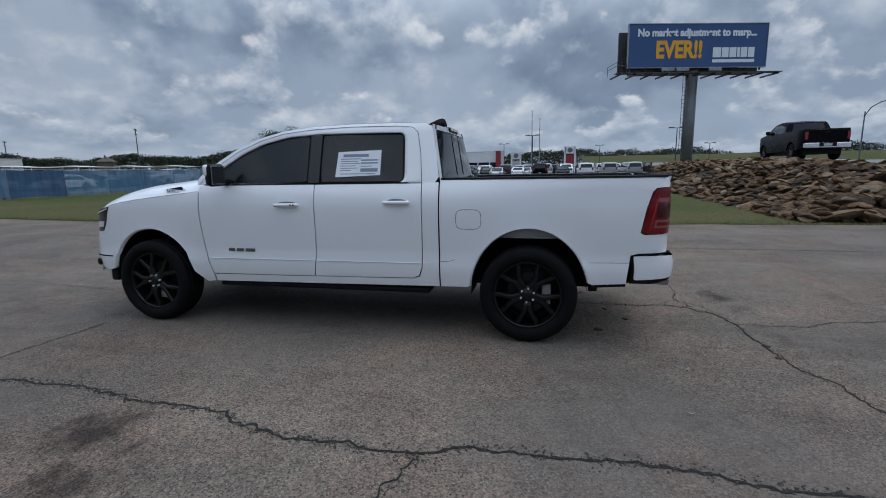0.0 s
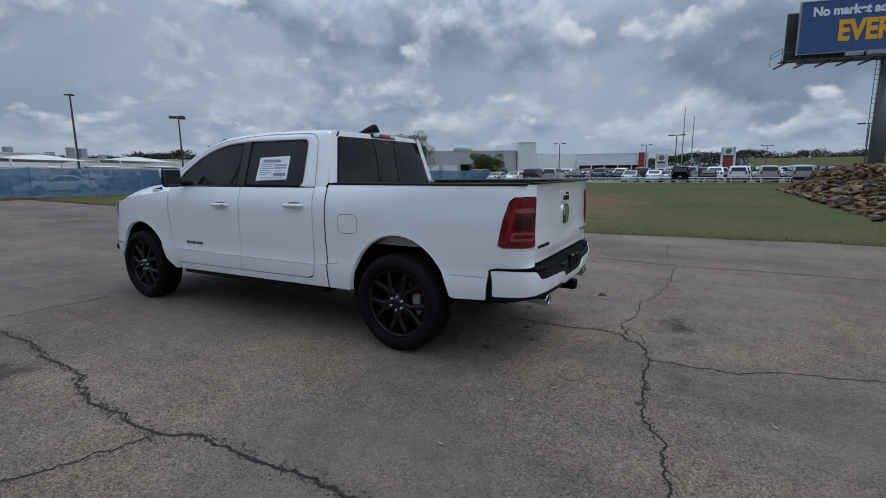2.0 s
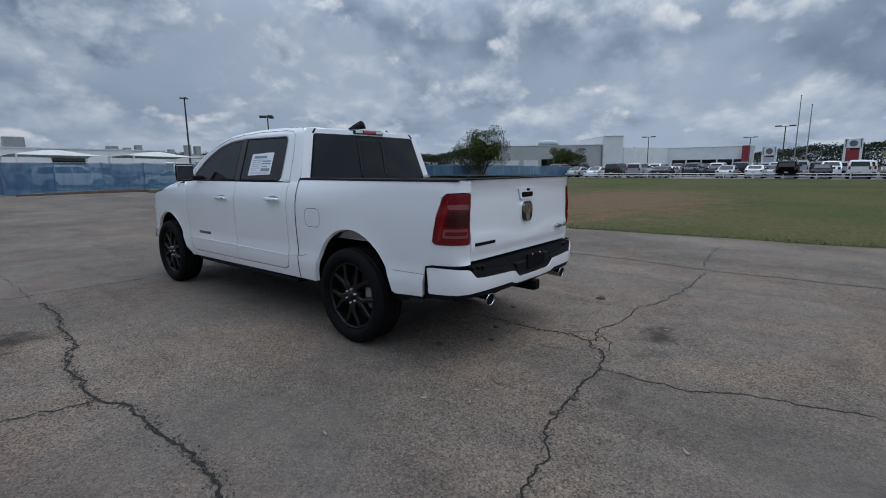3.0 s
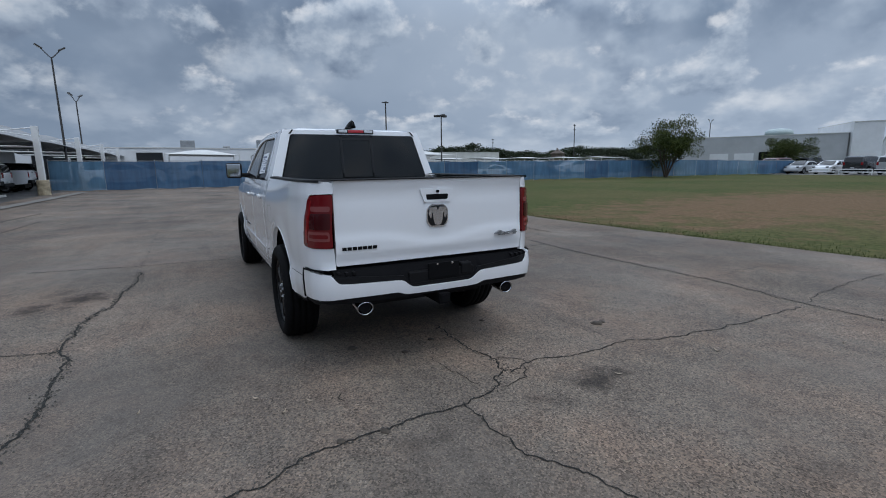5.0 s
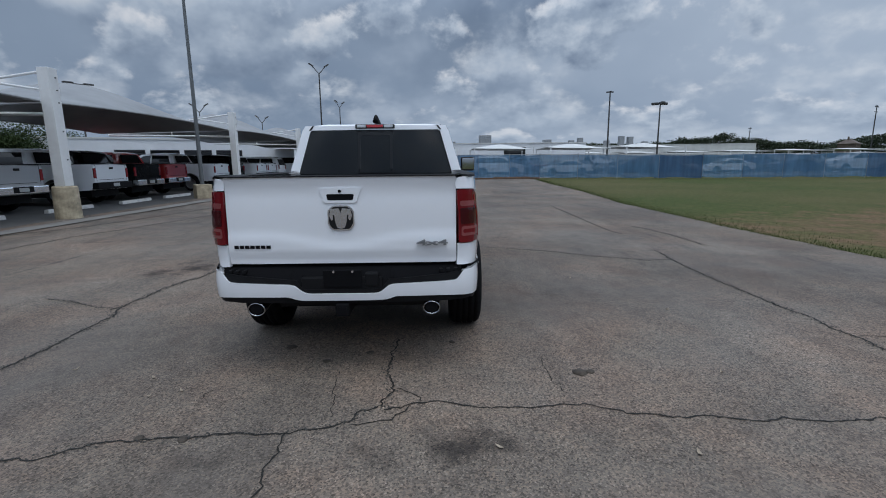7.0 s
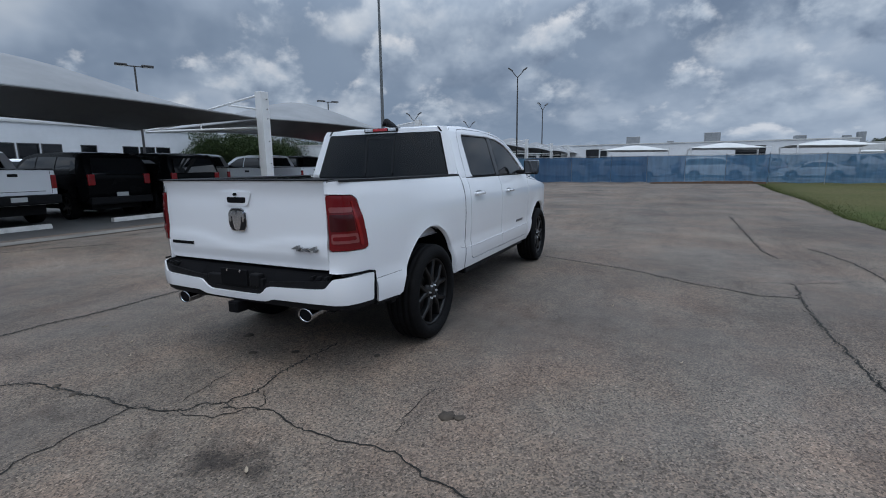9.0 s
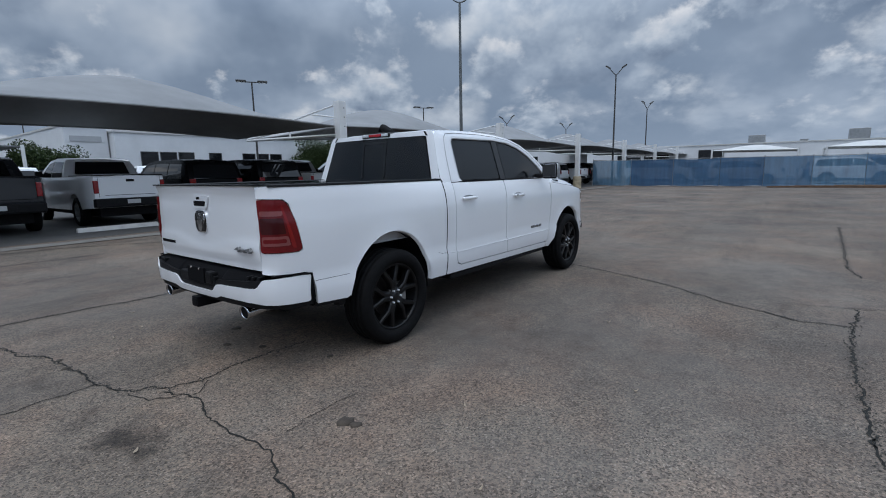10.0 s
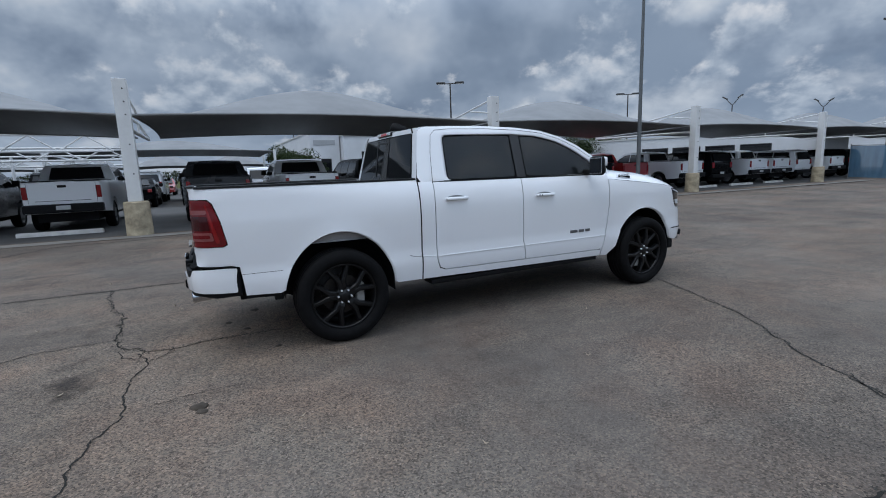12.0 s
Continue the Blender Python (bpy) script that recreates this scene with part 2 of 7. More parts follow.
def ground_material():
    """Old pavement with worn aggregate: pale binder, dark and light stones, broad stains, some painted shade."""
    m, nt, p = shader("worn_pavement")
    stone = nt.nodes.new("ShaderNodeTexVoronoi")
    stone.inputs["Scale"].default_value = 105.0
    tc = nt.nodes.new("ShaderNodeTexCoord")
    nt.links.new(tc.outputs["Object"], stone.inputs["Vector"])
    speck = ramp(nt, stone.outputs["Color"], [(0.12, (0.30, 0.29, 0.285)), (0.42, (0.78, 0.77, 0.75)), (0.62, (1.02, 1.0, 0.97)), (0.80, (1.30, 1.18, 1.08)), (0.90, (1.62, 1.58, 1.52))])
    worn = noise_fac(nt, 0.42, 6.0, 0.62)
    blot = noise_fac(nt, 0.16, 5.0, 0.6)
    tone = ramp(nt, worn, [(0.30, (0.118, 0.101, 0.087)), (0.50, (0.163, 0.141, 0.122)), (0.68, (0.210, 0.182, 0.157))])
    tone = mixed(nt, "MULTIPLY", 0.7, tone, ramp(nt, blot, [(0.34, (0.66, 0.65, 0.66)), (0.48, (0.98, 0.97, 0.96)), (0.66, (1.20, 1.13, 1.05))]))
    streak = noise_fac(nt, 0.5, 5.0, 0.6, stretch=(1.0, 0.25, 1.0))
    tone = mixed(nt, "MULTIPLY", 0.5, tone, ramp(nt, streak, [(0.32, (0.6, 0.6, 0.62)), (0.5, (1, 1, 1))]))
    mott = noise_fac(nt, 5.5, 7.0, 0.72)
    tone = mixed(nt, "MULTIPLY", 0.4, tone, ramp(nt, mott, [(0.34, (0.60, 0.59, 0.60)), (0.5, (1, 1, 1)), (0.68, (1.25, 1.21, 1.17))]))
    smear = noise_fac(nt, 1.25, 8.0, 0.7, stretch=(1.0, 0.6, 1.0))
    tone = mixed(nt, "MULTIPLY", 0.6, tone, ramp(nt, smear, [(0.30, (0.58, 0.57, 0.58)), (0.46, (0.98, 0.97, 0.97)), (0.64, (1.16, 1.13, 1.10))]))
    rust = noise_fac(nt, 0.75, 6.0, 0.66)
    tone = mixed(nt, "MULTIPLY", 0.8, tone, ramp(nt, rust, [(0.44, (0.98, 1.0, 1.01)), (0.64, (1.12, 1.0, 0.94))]))
    rough_area = ramp(nt, noise_fac(nt, 0.33, 4.0, 0.55), [(0.34, (0.20, 0.20, 0.20)), (0.54, (0.92, 0.92, 0.92))])
    tone = mixed(nt, "MULTIPLY", rough_area, tone, speck)
    for sx, sy, rx, ry, depth in STAINS_AND_SHADE:
        tc2 = nt.nodes.new("ShaderNodeTexCoord")
        mp = nt.nodes.new("ShaderNodeMapping")
        mp.inputs["Scale"].default_value = (1 / rx, 1 / ry, 0)
        mp.inputs["Location"].default_value = (-sx / rx, -sy / ry, 0)
        nt.links.new(tc2.outputs["Object"], mp.inputs[0])
        ln = nt.nodes.new("ShaderNodeVectorMath")
        ln.operation = "LENGTH"
        nt.links.new(mp.outputs[0], ln.inputs[0])
        sh = nt.nodes.new("ShaderNodeMath")
        sh.operation = "MULTIPLY_ADD"
        sh.inputs[1].default_value = 1.5
        nt.links.new(noise_fac(nt, 2.4, 5.0, 0.65), sh.inputs[0])
        nt.links.new(ln.outputs["Value"], sh.inputs[2])
        tone = mixed(nt, "MULTIPLY", depth, tone, ramp(nt, sh.outputs[0], [(0.72, (0.34, 0.34, 0.35)), (1.5, (1, 1, 1))]))
    # pits and specks of dirt a few centimetres wide, in drifts
    pits = ramp(nt, noise_fac(nt, 26.0, 4.0, 0.62), [(0.32, (0.40, 0.39, 0.38)), (0.41, (1, 1, 1))])
    drift = ramp(nt, noise_fac(nt, 0.8, 4.0, 0.6), [(0.42, (0.1, 0.1, 0.1)), (0.62, (0.9, 0.9, 0.9))])
    tone = mixed(nt, "MULTIPLY", drift, tone, pits)
    # long shallow scuffs left by turning tyres
    scuff = ramp(nt, noise_fac(nt, 1.6, 6.0, 0.68, stretch=(1.0, 0.12, 1.0)), [(0.34, (0.66, 0.66, 0.67)), (0.46, (1, 1, 1))])
    tone = mixed(nt, "MULTIPLY", 0.55, tone, scuff)
    grit = noise_fac(nt, 210.0, 3.0, 0.7)
    tone = mixed(nt, "MULTIPLY", 0.6, tone, ramp(nt, grit, [(0.3, (0.55, 0.55, 0.55)), (0.6, (1.16, 1.15, 1.14))]))
    nt.links.new(tone, p.inputs["Base Color"])
    p.inputs["Roughness"].default_value = 0.88
    p.inputs["Specular IOR Level"].default_value = 0.25
    h = nt.nodes.new("ShaderNodeMath")
    h.operation = "ADD"
    nt.links.new(stone.outputs["Distance"], h.inputs[0])
    nt.links.new(grit, h.inputs[1])
    bump(nt, p, h.outputs[0], 0.5, 0.004)
    return m


def lawn_material():
    m, nt, p = shader("worn_lawn")
    patch = noise_fac(nt, 0.13, 5.0, 0.6)
    fine = noise_fac(nt, 9.0, 5.0, 0.7)
    mid_n = noise_fac(nt, 1.1, 5.0, 0.65)
    green = ramp(nt, fine, [(0.3, (0.028, 0.038, 0.010)), (0.7, (0.084, 0.100, 0.030))])
    straw = ramp(nt, fine, [(0.3, (0.055, 0.050, 0.020)), (0.7, (0.135, 0.115, 0.050))])
    soil = ramp(nt, fine, [(0.3, (0.105, 0.064, 0.036)), (0.7, (0.19, 0.120, 0.072))])
    # a bare patch of trodden soil in the middle of the lawn
    tc = nt.nodes.new("ShaderNodeTexCoord")
    mp = nt.nodes.new("ShaderNodeMapping")
    mp.inputs["Location"].default_value = (-17.0 / 13, -4.6 / 5.6, 0)
    mp.inputs["Scale"].default_value = (1 / 13, 1 / 5.6, 0)
    nt.links.new(tc.outputs["Object"], mp.inputs[0])
    length = nt.nodes.new("ShaderNodeVectorMath")
    length.operation = "LENGTH"
    nt.links.new(mp.outputs[0], length.inputs[0])
    edge = nt.nodes.new("ShaderNodeMath")
    edge.operation = "ADD"
    nt.links.new(length.outputs["Value"], edge.inputs[0])
    wob = nt.nodes.new("ShaderNodeMath")
    wob.operation = "MULTIPLY_ADD"
    wob.inputs[1].default_value, wob.inputs[2].default_value = 2.4, -1.15
    nt.links.new(mid_n, wob.inputs[0])
    nt.links.new(wob.outputs[0], edge.inputs[1])
    bare = ramp(nt, edge.outputs[0], [(0.50, (0.9, 0.9, 0.9)), (1.08, (0, 0, 0))])
    col = mixed(nt, "MIX", ramp(nt, patch, [(0.38, (0, 0, 0)), (0.62, (0.8, 0.8, 0.8))]), green, straw)
    col = mixed(nt, "MIX", ramp(nt, mid_n, [(0.5, (0, 0, 0)), (0.75, (0.55, 0.55, 0.55))]), col, straw)
    col = mixed(nt, "MIX", bare, col, soil)
    nt.links.new(col, p.inputs["Base Color"])
    p.inputs["Roughness"].default_value = 0.95
    p.inputs["Specular IOR Level"].default_value = 0.1
    bump(nt, p, fine, 0.7, 0.03)
    return m


def leaf_material(name, dark, lite):
    m, nt, p = shader(name)
    geo = nt.nodes.new("ShaderNodeNewGeometry")
    nt.links.new(ramp(nt, geo.outputs["Random Per Island"], [(0.0, dark), (1.0, lite)]), p.inputs["Base Color"])
    p.inputs["Roughness"].default_value = 0.75
    p.inputs["Specular IOR Level"].default_value = 0.15
    return m


def rock_material():
    m, nt, p = shader("sandstone")
    info = nt.nodes.new("ShaderNodeObjectInfo")
    geo = nt.nodes.new("ShaderNodeNewGeometry")
    add = nt.nodes.new("ShaderNodeMath")
    add.operation = "ADD"
    nt.links.new(info.outputs["Random"], add.inputs[0])
    nt.links.new(geo.outputs["Random Per Island"], add.inputs[1])
    fr = nt.nodes.new("ShaderNodeMath")
    fr.operation = "FRACT"
    nt.links.new(add.outputs[0], fr.inputs[0])
    base = ramp(nt, fr.outputs[0], [(0.0, (0.045, 0.029, 0.018)), (0.3, (0.120, 0.070, 0.035)), (0.55, (0.190, 0.110, 0.054)), (0.8, (0.25, 0.155, 0.085)), (1.0, (0.30, 0.235, 0.165))])
    n = noise_fac(nt, 6.0, 8.0, 0.74)
    lay = noise_fac(nt, 2.5, 5.0, 0.6, stretch=(1, 1, 9))
    col = mixed(nt, "MULTIPLY", 0.8, base, ramp(nt, n, [(0.32, (0.24, 0.21, 0.19)), (0.48, (0.85, 0.80, 0.74)), (0.66, (1.35, 1.25, 1.10))]))
    col = mixed(nt, "MULTIPLY", 0.6, col, ramp(nt, lay, [(0.35, (0.5, 0.47, 0.45)), (0.6, (1.05, 1.05, 1.05))]))
    nt.links.new(col, p.inputs["Base Color"])
    p.inputs["Roughness"].default_value = 0.95
    bump(nt, p, n, 1.0, 0.12)
    return m


def screen_material():
    """Blue woven privacy mesh: partly open weave."""
    m, nt, p = shader("blue_screen_mesh")
    n = noise_fac(nt, 0.9, 4.0, 0.6, stretch=(1, 1, 0.5))
    fold = noise_fac(nt, 5.0, 3.0, 0.5, stretch=(1, 1, 0.12))
    col = ramp(nt, n, [(0.3, (0.038, 0.105, 0.195)), (0.7, (0.070, 0.160, 0.270))])
    col = mixed(nt, "MULTIPLY", 0.6, col, ramp(nt, fold, [(0.35, (0.72, 0.74, 0.76)), (0.6, (1.1, 1.1, 1.1))]))
    p.inputs["Roughness"].default_value = 0.8
    al = nt.nodes.new("ShaderNodeMapRange")
    al.inputs[1].default_value, al.inputs[2].default_value = 0.1, 0.9
    al.inputs[3].default_value, al.inputs[4].default_value = 0.80, 0.96
    info = nt.nodes.new("ShaderNodeObjectInfo")
    shade = ramp(nt, info.outputs["Random"], [(0.0, (1.75, 1.55, 1.35)), (0.45, (1.15, 1.12, 1.08)), (1.0, (0.58, 0.64, 0.72))])
    nt.links.new(mixed(nt, "MULTIPLY", 1.0, col, shade), p.inputs["Base Color"])
    nt.links.new(info.outputs["Random"], al.inputs[0])
    nt.links.new(al.outputs[0], p.inputs["Alpha"])
    return m


def fabric_material():
    m, nt, p = shader("shade_fabric")
    n = noise_fac(nt, 0.8, 5.0, 0.6)
    w = noise_fac(nt, 60.0, 2.0, 0.6)
    nt.links.new(ramp(nt, n, [(0.3, (0.20, 0.205, 0.21)), (0.7, (0.27, 0.275, 0.28))]), p.inputs["Base Color"])
    p.inputs["Roughness"].default_value = 0.85
    bump(nt, p, w, 0.2, 0.002)
    return m


M_pave = ground_material()
M_lawn = lawn_material()
M_rock = rock_material()
M_screen = screen_material()
M_fabric = fabric_material()
M_far_pave = plain("far_pavement", (0.20, 0.195, 0.185), 0.9, vary=0.2, scale=0.3)
M_crack = plain("crack_fill", (0.016, 0.015, 0.012), 1.0, vary=0.5, scale=25, grain=0.8)
M_leaf = leaf_material("shrub_leaves", (0.018, 0.032, 0.009), (0.085, 0.10, 0.026))
M_leaf_dark = leaf_material("oak_leaves", (0.012, 0.024, 0.008), (0.045, 0.065, 0.02))
M_far_leaf = leaf_material("far_leaves", (0.018, 0.028, 0.016), (0.05, 0.062, 0.035))
M_grass = leaf_material("grass_blades", (0.028, 0.042, 0.010), (0.078, 0.094, 0.030))

# ---------------------------------------------------------------- mesh helpers
def lerp(a, b, t):
    return a + (b - a) * t


def smooth01(a, b, v):
    """Eases from 0 at a to 1 at b; b may be the smaller one."""
    t = min(1.0, max(0.0, (v - a) / (b - a)))
    return t * t * (3 - 2 * t)


def table(points, v):
    """Piecewise smooth curve through a few (position, value) pairs."""
    if v <= points[0][0]:
        return points[0][1]
    for (a, fa), (b, fb) in zip(points, points[1:]):
        if v <= b:
            t = (v - a) / (b - a)
            return lerp(fa, fb, t)
    return points[-1][1]


def finish(name, bm, material, smooth=False):
    me = bpy.data.meshes.new(name)
    bmesh.ops.recalc_face_normals(bm, faces=bm.faces)
    if smooth == "creased":
        for e in bm.edges:
            e.smooth = len(e.link_faces) == 2 and e.calc_face_angle(0.0) < radians(34)
    bm.to_mesh(me)
    bm.free()
    me.materials.append(material)
    if smooth:
        me.polygons.foreach_set("use_smooth", [True] * len(me.polygons))
    return me


def part(name, bm, material, parent, label="", smooth=False, category=""):
    ob = new(name, finish(name, bm, material, smooth))
    ob.parent = parent
    if label:
        tagged(ob, label=label)
    return ob


def shared(name, me, parent, m=None):
    ob = new(name, me)
    ob.parent = parent
    if m is not None:
        ob.matrix_basis = m
    return ob


def thing(name, label, category, m=None, group="", kind=""):
    ob = new(name)
    ob.empty_display_size = 0.2
    if m is not None:
        ob.matrix_basis = m
    return tagged(ob, label=label, category=category, group=group, kind=kind)


def solo(name, bm, material, label, category, m=None, group="", kind="", smooth=False):
    ob = new(name, finish(name, bm, material, smooth))
    if m is not None:
        ob.matrix_basis = m
    return tagged(ob, label=label, category=category, group=group, kind=kind)


def box(bm, x0, x1, y0, y1, z0, z1, bevel=0.0, m=None):
    made = bmesh.ops.create_cube(bm, size=1.0)
    vs = made["verts"]
    for v in vs:
        v.co = Vector((lerp(x0, x1, v.co.x + 0.5), lerp(y0, y1, v.co.y + 0.5), lerp(z0, z1, v.co.z + 0.5)))
    if bevel:
        es = list({e for v in vs for e in v.link_edges})
        res = bmesh.ops.bevel(bm, geom=es, offset=bevel, segments=2, profile=0.5, affect="EDGES")
        vs = list({v for f in res["faces"] for v in f.verts} | {v for v in vs if v.is_valid})
    if m is not None:
        bmesh.ops.transform(bm, matrix=m, verts=[v for v in vs if v.is_valid])
    return bm


def tube(bm, a, b, ra, rb=None, n=10, caps=True):
    """A round bar from a to b."""
    a, b = Vector(a), Vector(b)
    rb = ra if rb is None else rb
    d = b - a
    q = d.to_track_quat("Z", "Y").to_matrix()
    rings = []
    for p, r in ((a, ra), (b, rb)):
        rings.append([bm.verts.new(p + q @ Vector((r * math.cos(2 * math.pi * i / n), r * math.sin(2 * math.pi * i / n), 0))) for i in range(n)])
    for i in range(n):
        bm.faces.new((rings[0][i], rings[0][(i + 1) % n], rings[1][(i + 1) % n], rings[1][i]))
    if caps:
        bm.faces.new(rings[0][::-1])
        bm.faces.new(rings[1])
    return bm


def lathe(bm, profile, n=32, axis="X"):
    """Turn a profile of (distance along the axis, radius) round the axis."""
    rings = []
    for a, r in profile:
        ring = []
        for i in range(n):
            c, s = math.cos(2 * math.pi * i / n), math.sin(2 * math.pi * i / n)
            ring.append(bm.verts.new((a, r * c, r * s) if axis == "X" else (r * c, r * s, a)))
        rings.append(ring)
    for A, B in zip(rings, rings[1:]):
        for i in range(n):
            bm.faces.new((A[i], A[(i + 1) % n], B[(i + 1) % n], B[i]))
    return bm


def sheet(bm, us, vs, f):
    """A grid of faces over us x vs, at f(u, v)."""
    grid = [[bm.verts.new(f(u, v)) for v in vs] for u in us]
    for A, B in zip(grid, grid[1:]):
        for i in range(len(vs) - 1):
            bm.faces.new((A[i], B[i], B[i + 1], A[i + 1]))
    return grid


def spread(a, b, n):
    return [lerp(a, b, i / n) for i in range(n + 1)]


def prism(bm, outline, z0, z1):
    """An upright wall-sided block over a plan outline."""
    lo = [bm.verts.new((x, y, z0)) for x, y in outline]
    hi = [bm.verts.new((x, y, z1)) for x, y in outline]
    n = len(outline)
    for i in range(n):
        bm.faces.new((lo[i], lo[(i + 1) % n], hi[(i + 1) % n], hi[i]))
    bm.faces.new(lo[::-1])
    bm.faces.new(hi)
    return bm


# ---------------------------------------------------------------- ground
def land(x, y):
    """Height of the ground: level round the truck, a little higher further off."""
    r = math.hypot(x, y - 3)
    return max(0.08 * smooth01(9, 26, r), 0.125 * smooth01(-4.5, -9.0, x))


def lawn_edge(y):
    return table([(-30, 8.2), (-8, 7.75), (-4, 7.75), (0, 7.4), (5, 7.0), (12, 7.0), (18, 7.5), (25, 7.6), (30, 8.0), (36, 8.3)], y)


RINGS = [0, 2, 4, 6, 8, 10, 12, 14, 16, 18, 20, 22, 24, 26, 30, 40, 60, 100, 180, 400, 900, 2500]
bm = bmesh.new()
prev = None
for r in RINGS:
    ring = [bm.verts.new((r * math.cos(a), 3 + r * math.sin(a), 0.08 * smooth01(9, 26, r) - 0.03)) for a in [2 * math.pi * i / 64 for i in range(64)]] if r else [bm.verts.new((0, 3, -0.03))]
    if prev is not None:
        for i in range(64):
            j = (i + 1) % 64
            if len(prev) == 1:
                bm.faces.new((prev[0], ring[i], ring[j]))
            else:
                bm.faces.new((prev[i], ring[i], ring[j], prev[j]))
    prev = ring
solo("ground", bm, M_lawn, "flat land of worn grass and soil reaching the horizon", "ground", kind="structure", smooth=True)

bm = bmesh.new()
ys = spread(-30, 36, 66)
us = [0, 0.04, 0.1, 0.2, 0.3, 0.4, 0.5, 0.6, 0.7, 0.78, 0.84, 0.9, 0.95, 1.0]


def pave_at(u, y):
    jag = 0.05 * noise.noise((y * 0.9, 3.1, 0)) + 0.035 * noise.noise((y * 4.0, 1.1, 0))
    x = lerp(-9.0, lawn_edge(y) + jag * 2, u)
    return (x, y, land(x, y))


sheet(bm, us, spread(-30, 36, 264), pave_at)
solo("pavement", bm, M_pave, "old cracked parking lot paving with worn pale aggregate", "pavement", kind="structure", smooth=True)

# older, darker lanes under and behind the shade canopies, one low joint beyond the drive
bm = bmesh.new()
sheet(bm, spread(-80, -9.0, 40), spread(-60, 120, 60), lambda x, y: (x, y, land(x, y) + 0.002))
M_lane = plain("old_asphalt", (0.075, 0.072, 0.069), 0.9, vary=0.3, scale=0.5, grain=0.4)
solo("parking_row_asphalt", bm, M_lane, "dark grey asphalt of the covered parking rows", "pavement", kind="structure", smooth=True)
bm = bmesh.new()
sheet(bm, spread(-9.0, 70, 30), spread(36, 160, 40), lambda x, y: (x, y, land(x, y) + 0.002))
solo("rear_lot_asphalt", bm, M_far_pave, "grey asphalt of the lot behind the fence", "pavement", kind="structure")
bm = bmesh.new()
sheet(bm, spread(56, 125, 24), spread(-60, 31, 24), lambda x, y: (x, y, land(x, y) + 0.004))
solo("far_lot_asphalt", bm, M_far_pave, "pale grey asphalt of the neighbouring car lot", "pavement", kind="structure")

bm = bmesh.new()
sheet(bm, [0, 0.5, 1], spread(-20, 32, 60), lambda u, y: (lerp(-8.95, -8.4, u) + 0.022 * (y + 10) + 0.03 * noise.noise((y, u, 2)), y, land(-8.6, y) + 0.005))
M_gutter = plain("gutter_concrete", (0.20, 0.185, 0.165), 0.9, vary=0.35, scale=1.2, grain=0.4)
solo("gutter", bm, M_gutter, "pale concrete gutter between the drive and the covered row", "gutter", kind="structure", smooth=True)

# ---------------------------------------------------------------- neighbouring buildings
def window_row(parent, m, width, height, sill, count, gap, depth=0.08, frame_w=0.06):
    """A row of dark panes with frames set into a wall; m: pose at the row's start on the wall's face, x along it, -y outward."""
    for i in range(count):
        x0 = i * (width + gap)
        w = bmesh.new()
        for a, b, c, d in ((0, width, 0, frame_w), (0, width, height - frame_w, height), (0, frame_w, frame_w, height - frame_w), (width - frame_w, width, frame_w, height - frame_w)):
            box(w, x0 + a, x0 + b, -0.03, depth, sill + c, sill + d)
        wo = part("window", w, M_steel_dark, parent)
        wo.matrix_basis = m
        g = bmesh.new()
        box(g, x0 + frame_w, x0 + width - frame_w, -0.012, 0.02, sill + frame_w, sill + height - frame_w)
        part("pane", g, M_glass_dark, wo)


def hall(label, outline, height, wall, category="building", parapet=0.35, base=0.12):
    """A flat-roofed building over a plan outline: wall, roof slab, coping."""
    ob = thing("building", label, category)
    bm = bmesh.new()
    prism(bm, outline, base - 0.3, height)
    part("wall", bm, wall, ob)
    cx = sum(p[0] for p in outline) / len(outline)
    cy = sum(p[1] for p in outline) / len(outline)
    bm = bmesh.new()
    prism(bm, [(cx + (x - cx) * 1.004 + (0.05 if x > cx else -0.05), cy + (y - cy) * 1.004 + (0.05 if y > cy else -0.05)) for x, y in outline], height, height + parapet * 0.4)
    part("roof", bm, M_roof_pale, ob)
    return ob


def roof_unit(parent, x, y, z, w, d, h):
    bm = bmesh.new()
    box(bm, x - w / 2, x + w / 2, y - d / 2, y + d / 2, z, z + h, 0.05)
    for k in range(4):
        box(bm, x - w * 0.42, x + w * 0.42, y - d / 2 - 0.03, y - d / 2, z + h * (0.2 + 0.18 * k), z + h * (0.27 + 0.18 * k))
    part("rooftop_unit", bm, M_steel_grey, parent, "grey metal air conditioning unit")


# dealership office behind the canopies
office = hall("white stucco dealership office with a flat roof and dark windows", [(-36.5, 10.4), (-36.5, 34), (-62, 34), (-62, 10.4)], 4.75, M_wall_white)
face = pose(-36.5, 12.0, 0.15, 0, 0, 90)
window_row(office, face, 1.25, 1.25, 2.0, 3, 0.12)
window_row(office, pose(-36.5, 17.2, 0.15, 0, 0, 90), 1.1, 1.25, 2.0, 1, 0.3)
window_row(office, pose(-36.5, 20.2, 0.15, 0, 0, 90), 1.25, 1.25, 2.0, 3, 0.12)
window_row(office, pose(-36.5, 27.0, 0.15, 0, 0, 90), 1.2, 1.25, 2.0, 2, 0.12)
wing = hall("white stucco entrance wing of the dealership with a taller parapet", [(-37.5, 7.7), (-37.5, 10.3), (-60, 10.3), (-60, 7.7)], 5.1, M_wall_white)
window_row(wing, pose(-37.5, 8.6, 0.15, 0, 0, 90), 0.9, 2.2, 0.5, 1, 0.15)
bm = bmesh.new()
box(bm, -37.6, -37.45, 8.0, 9.9, 4.05, 4.45)
part("sign_band", bm, M_wall_grey, wing, "illegible pale sign band on the parapet")

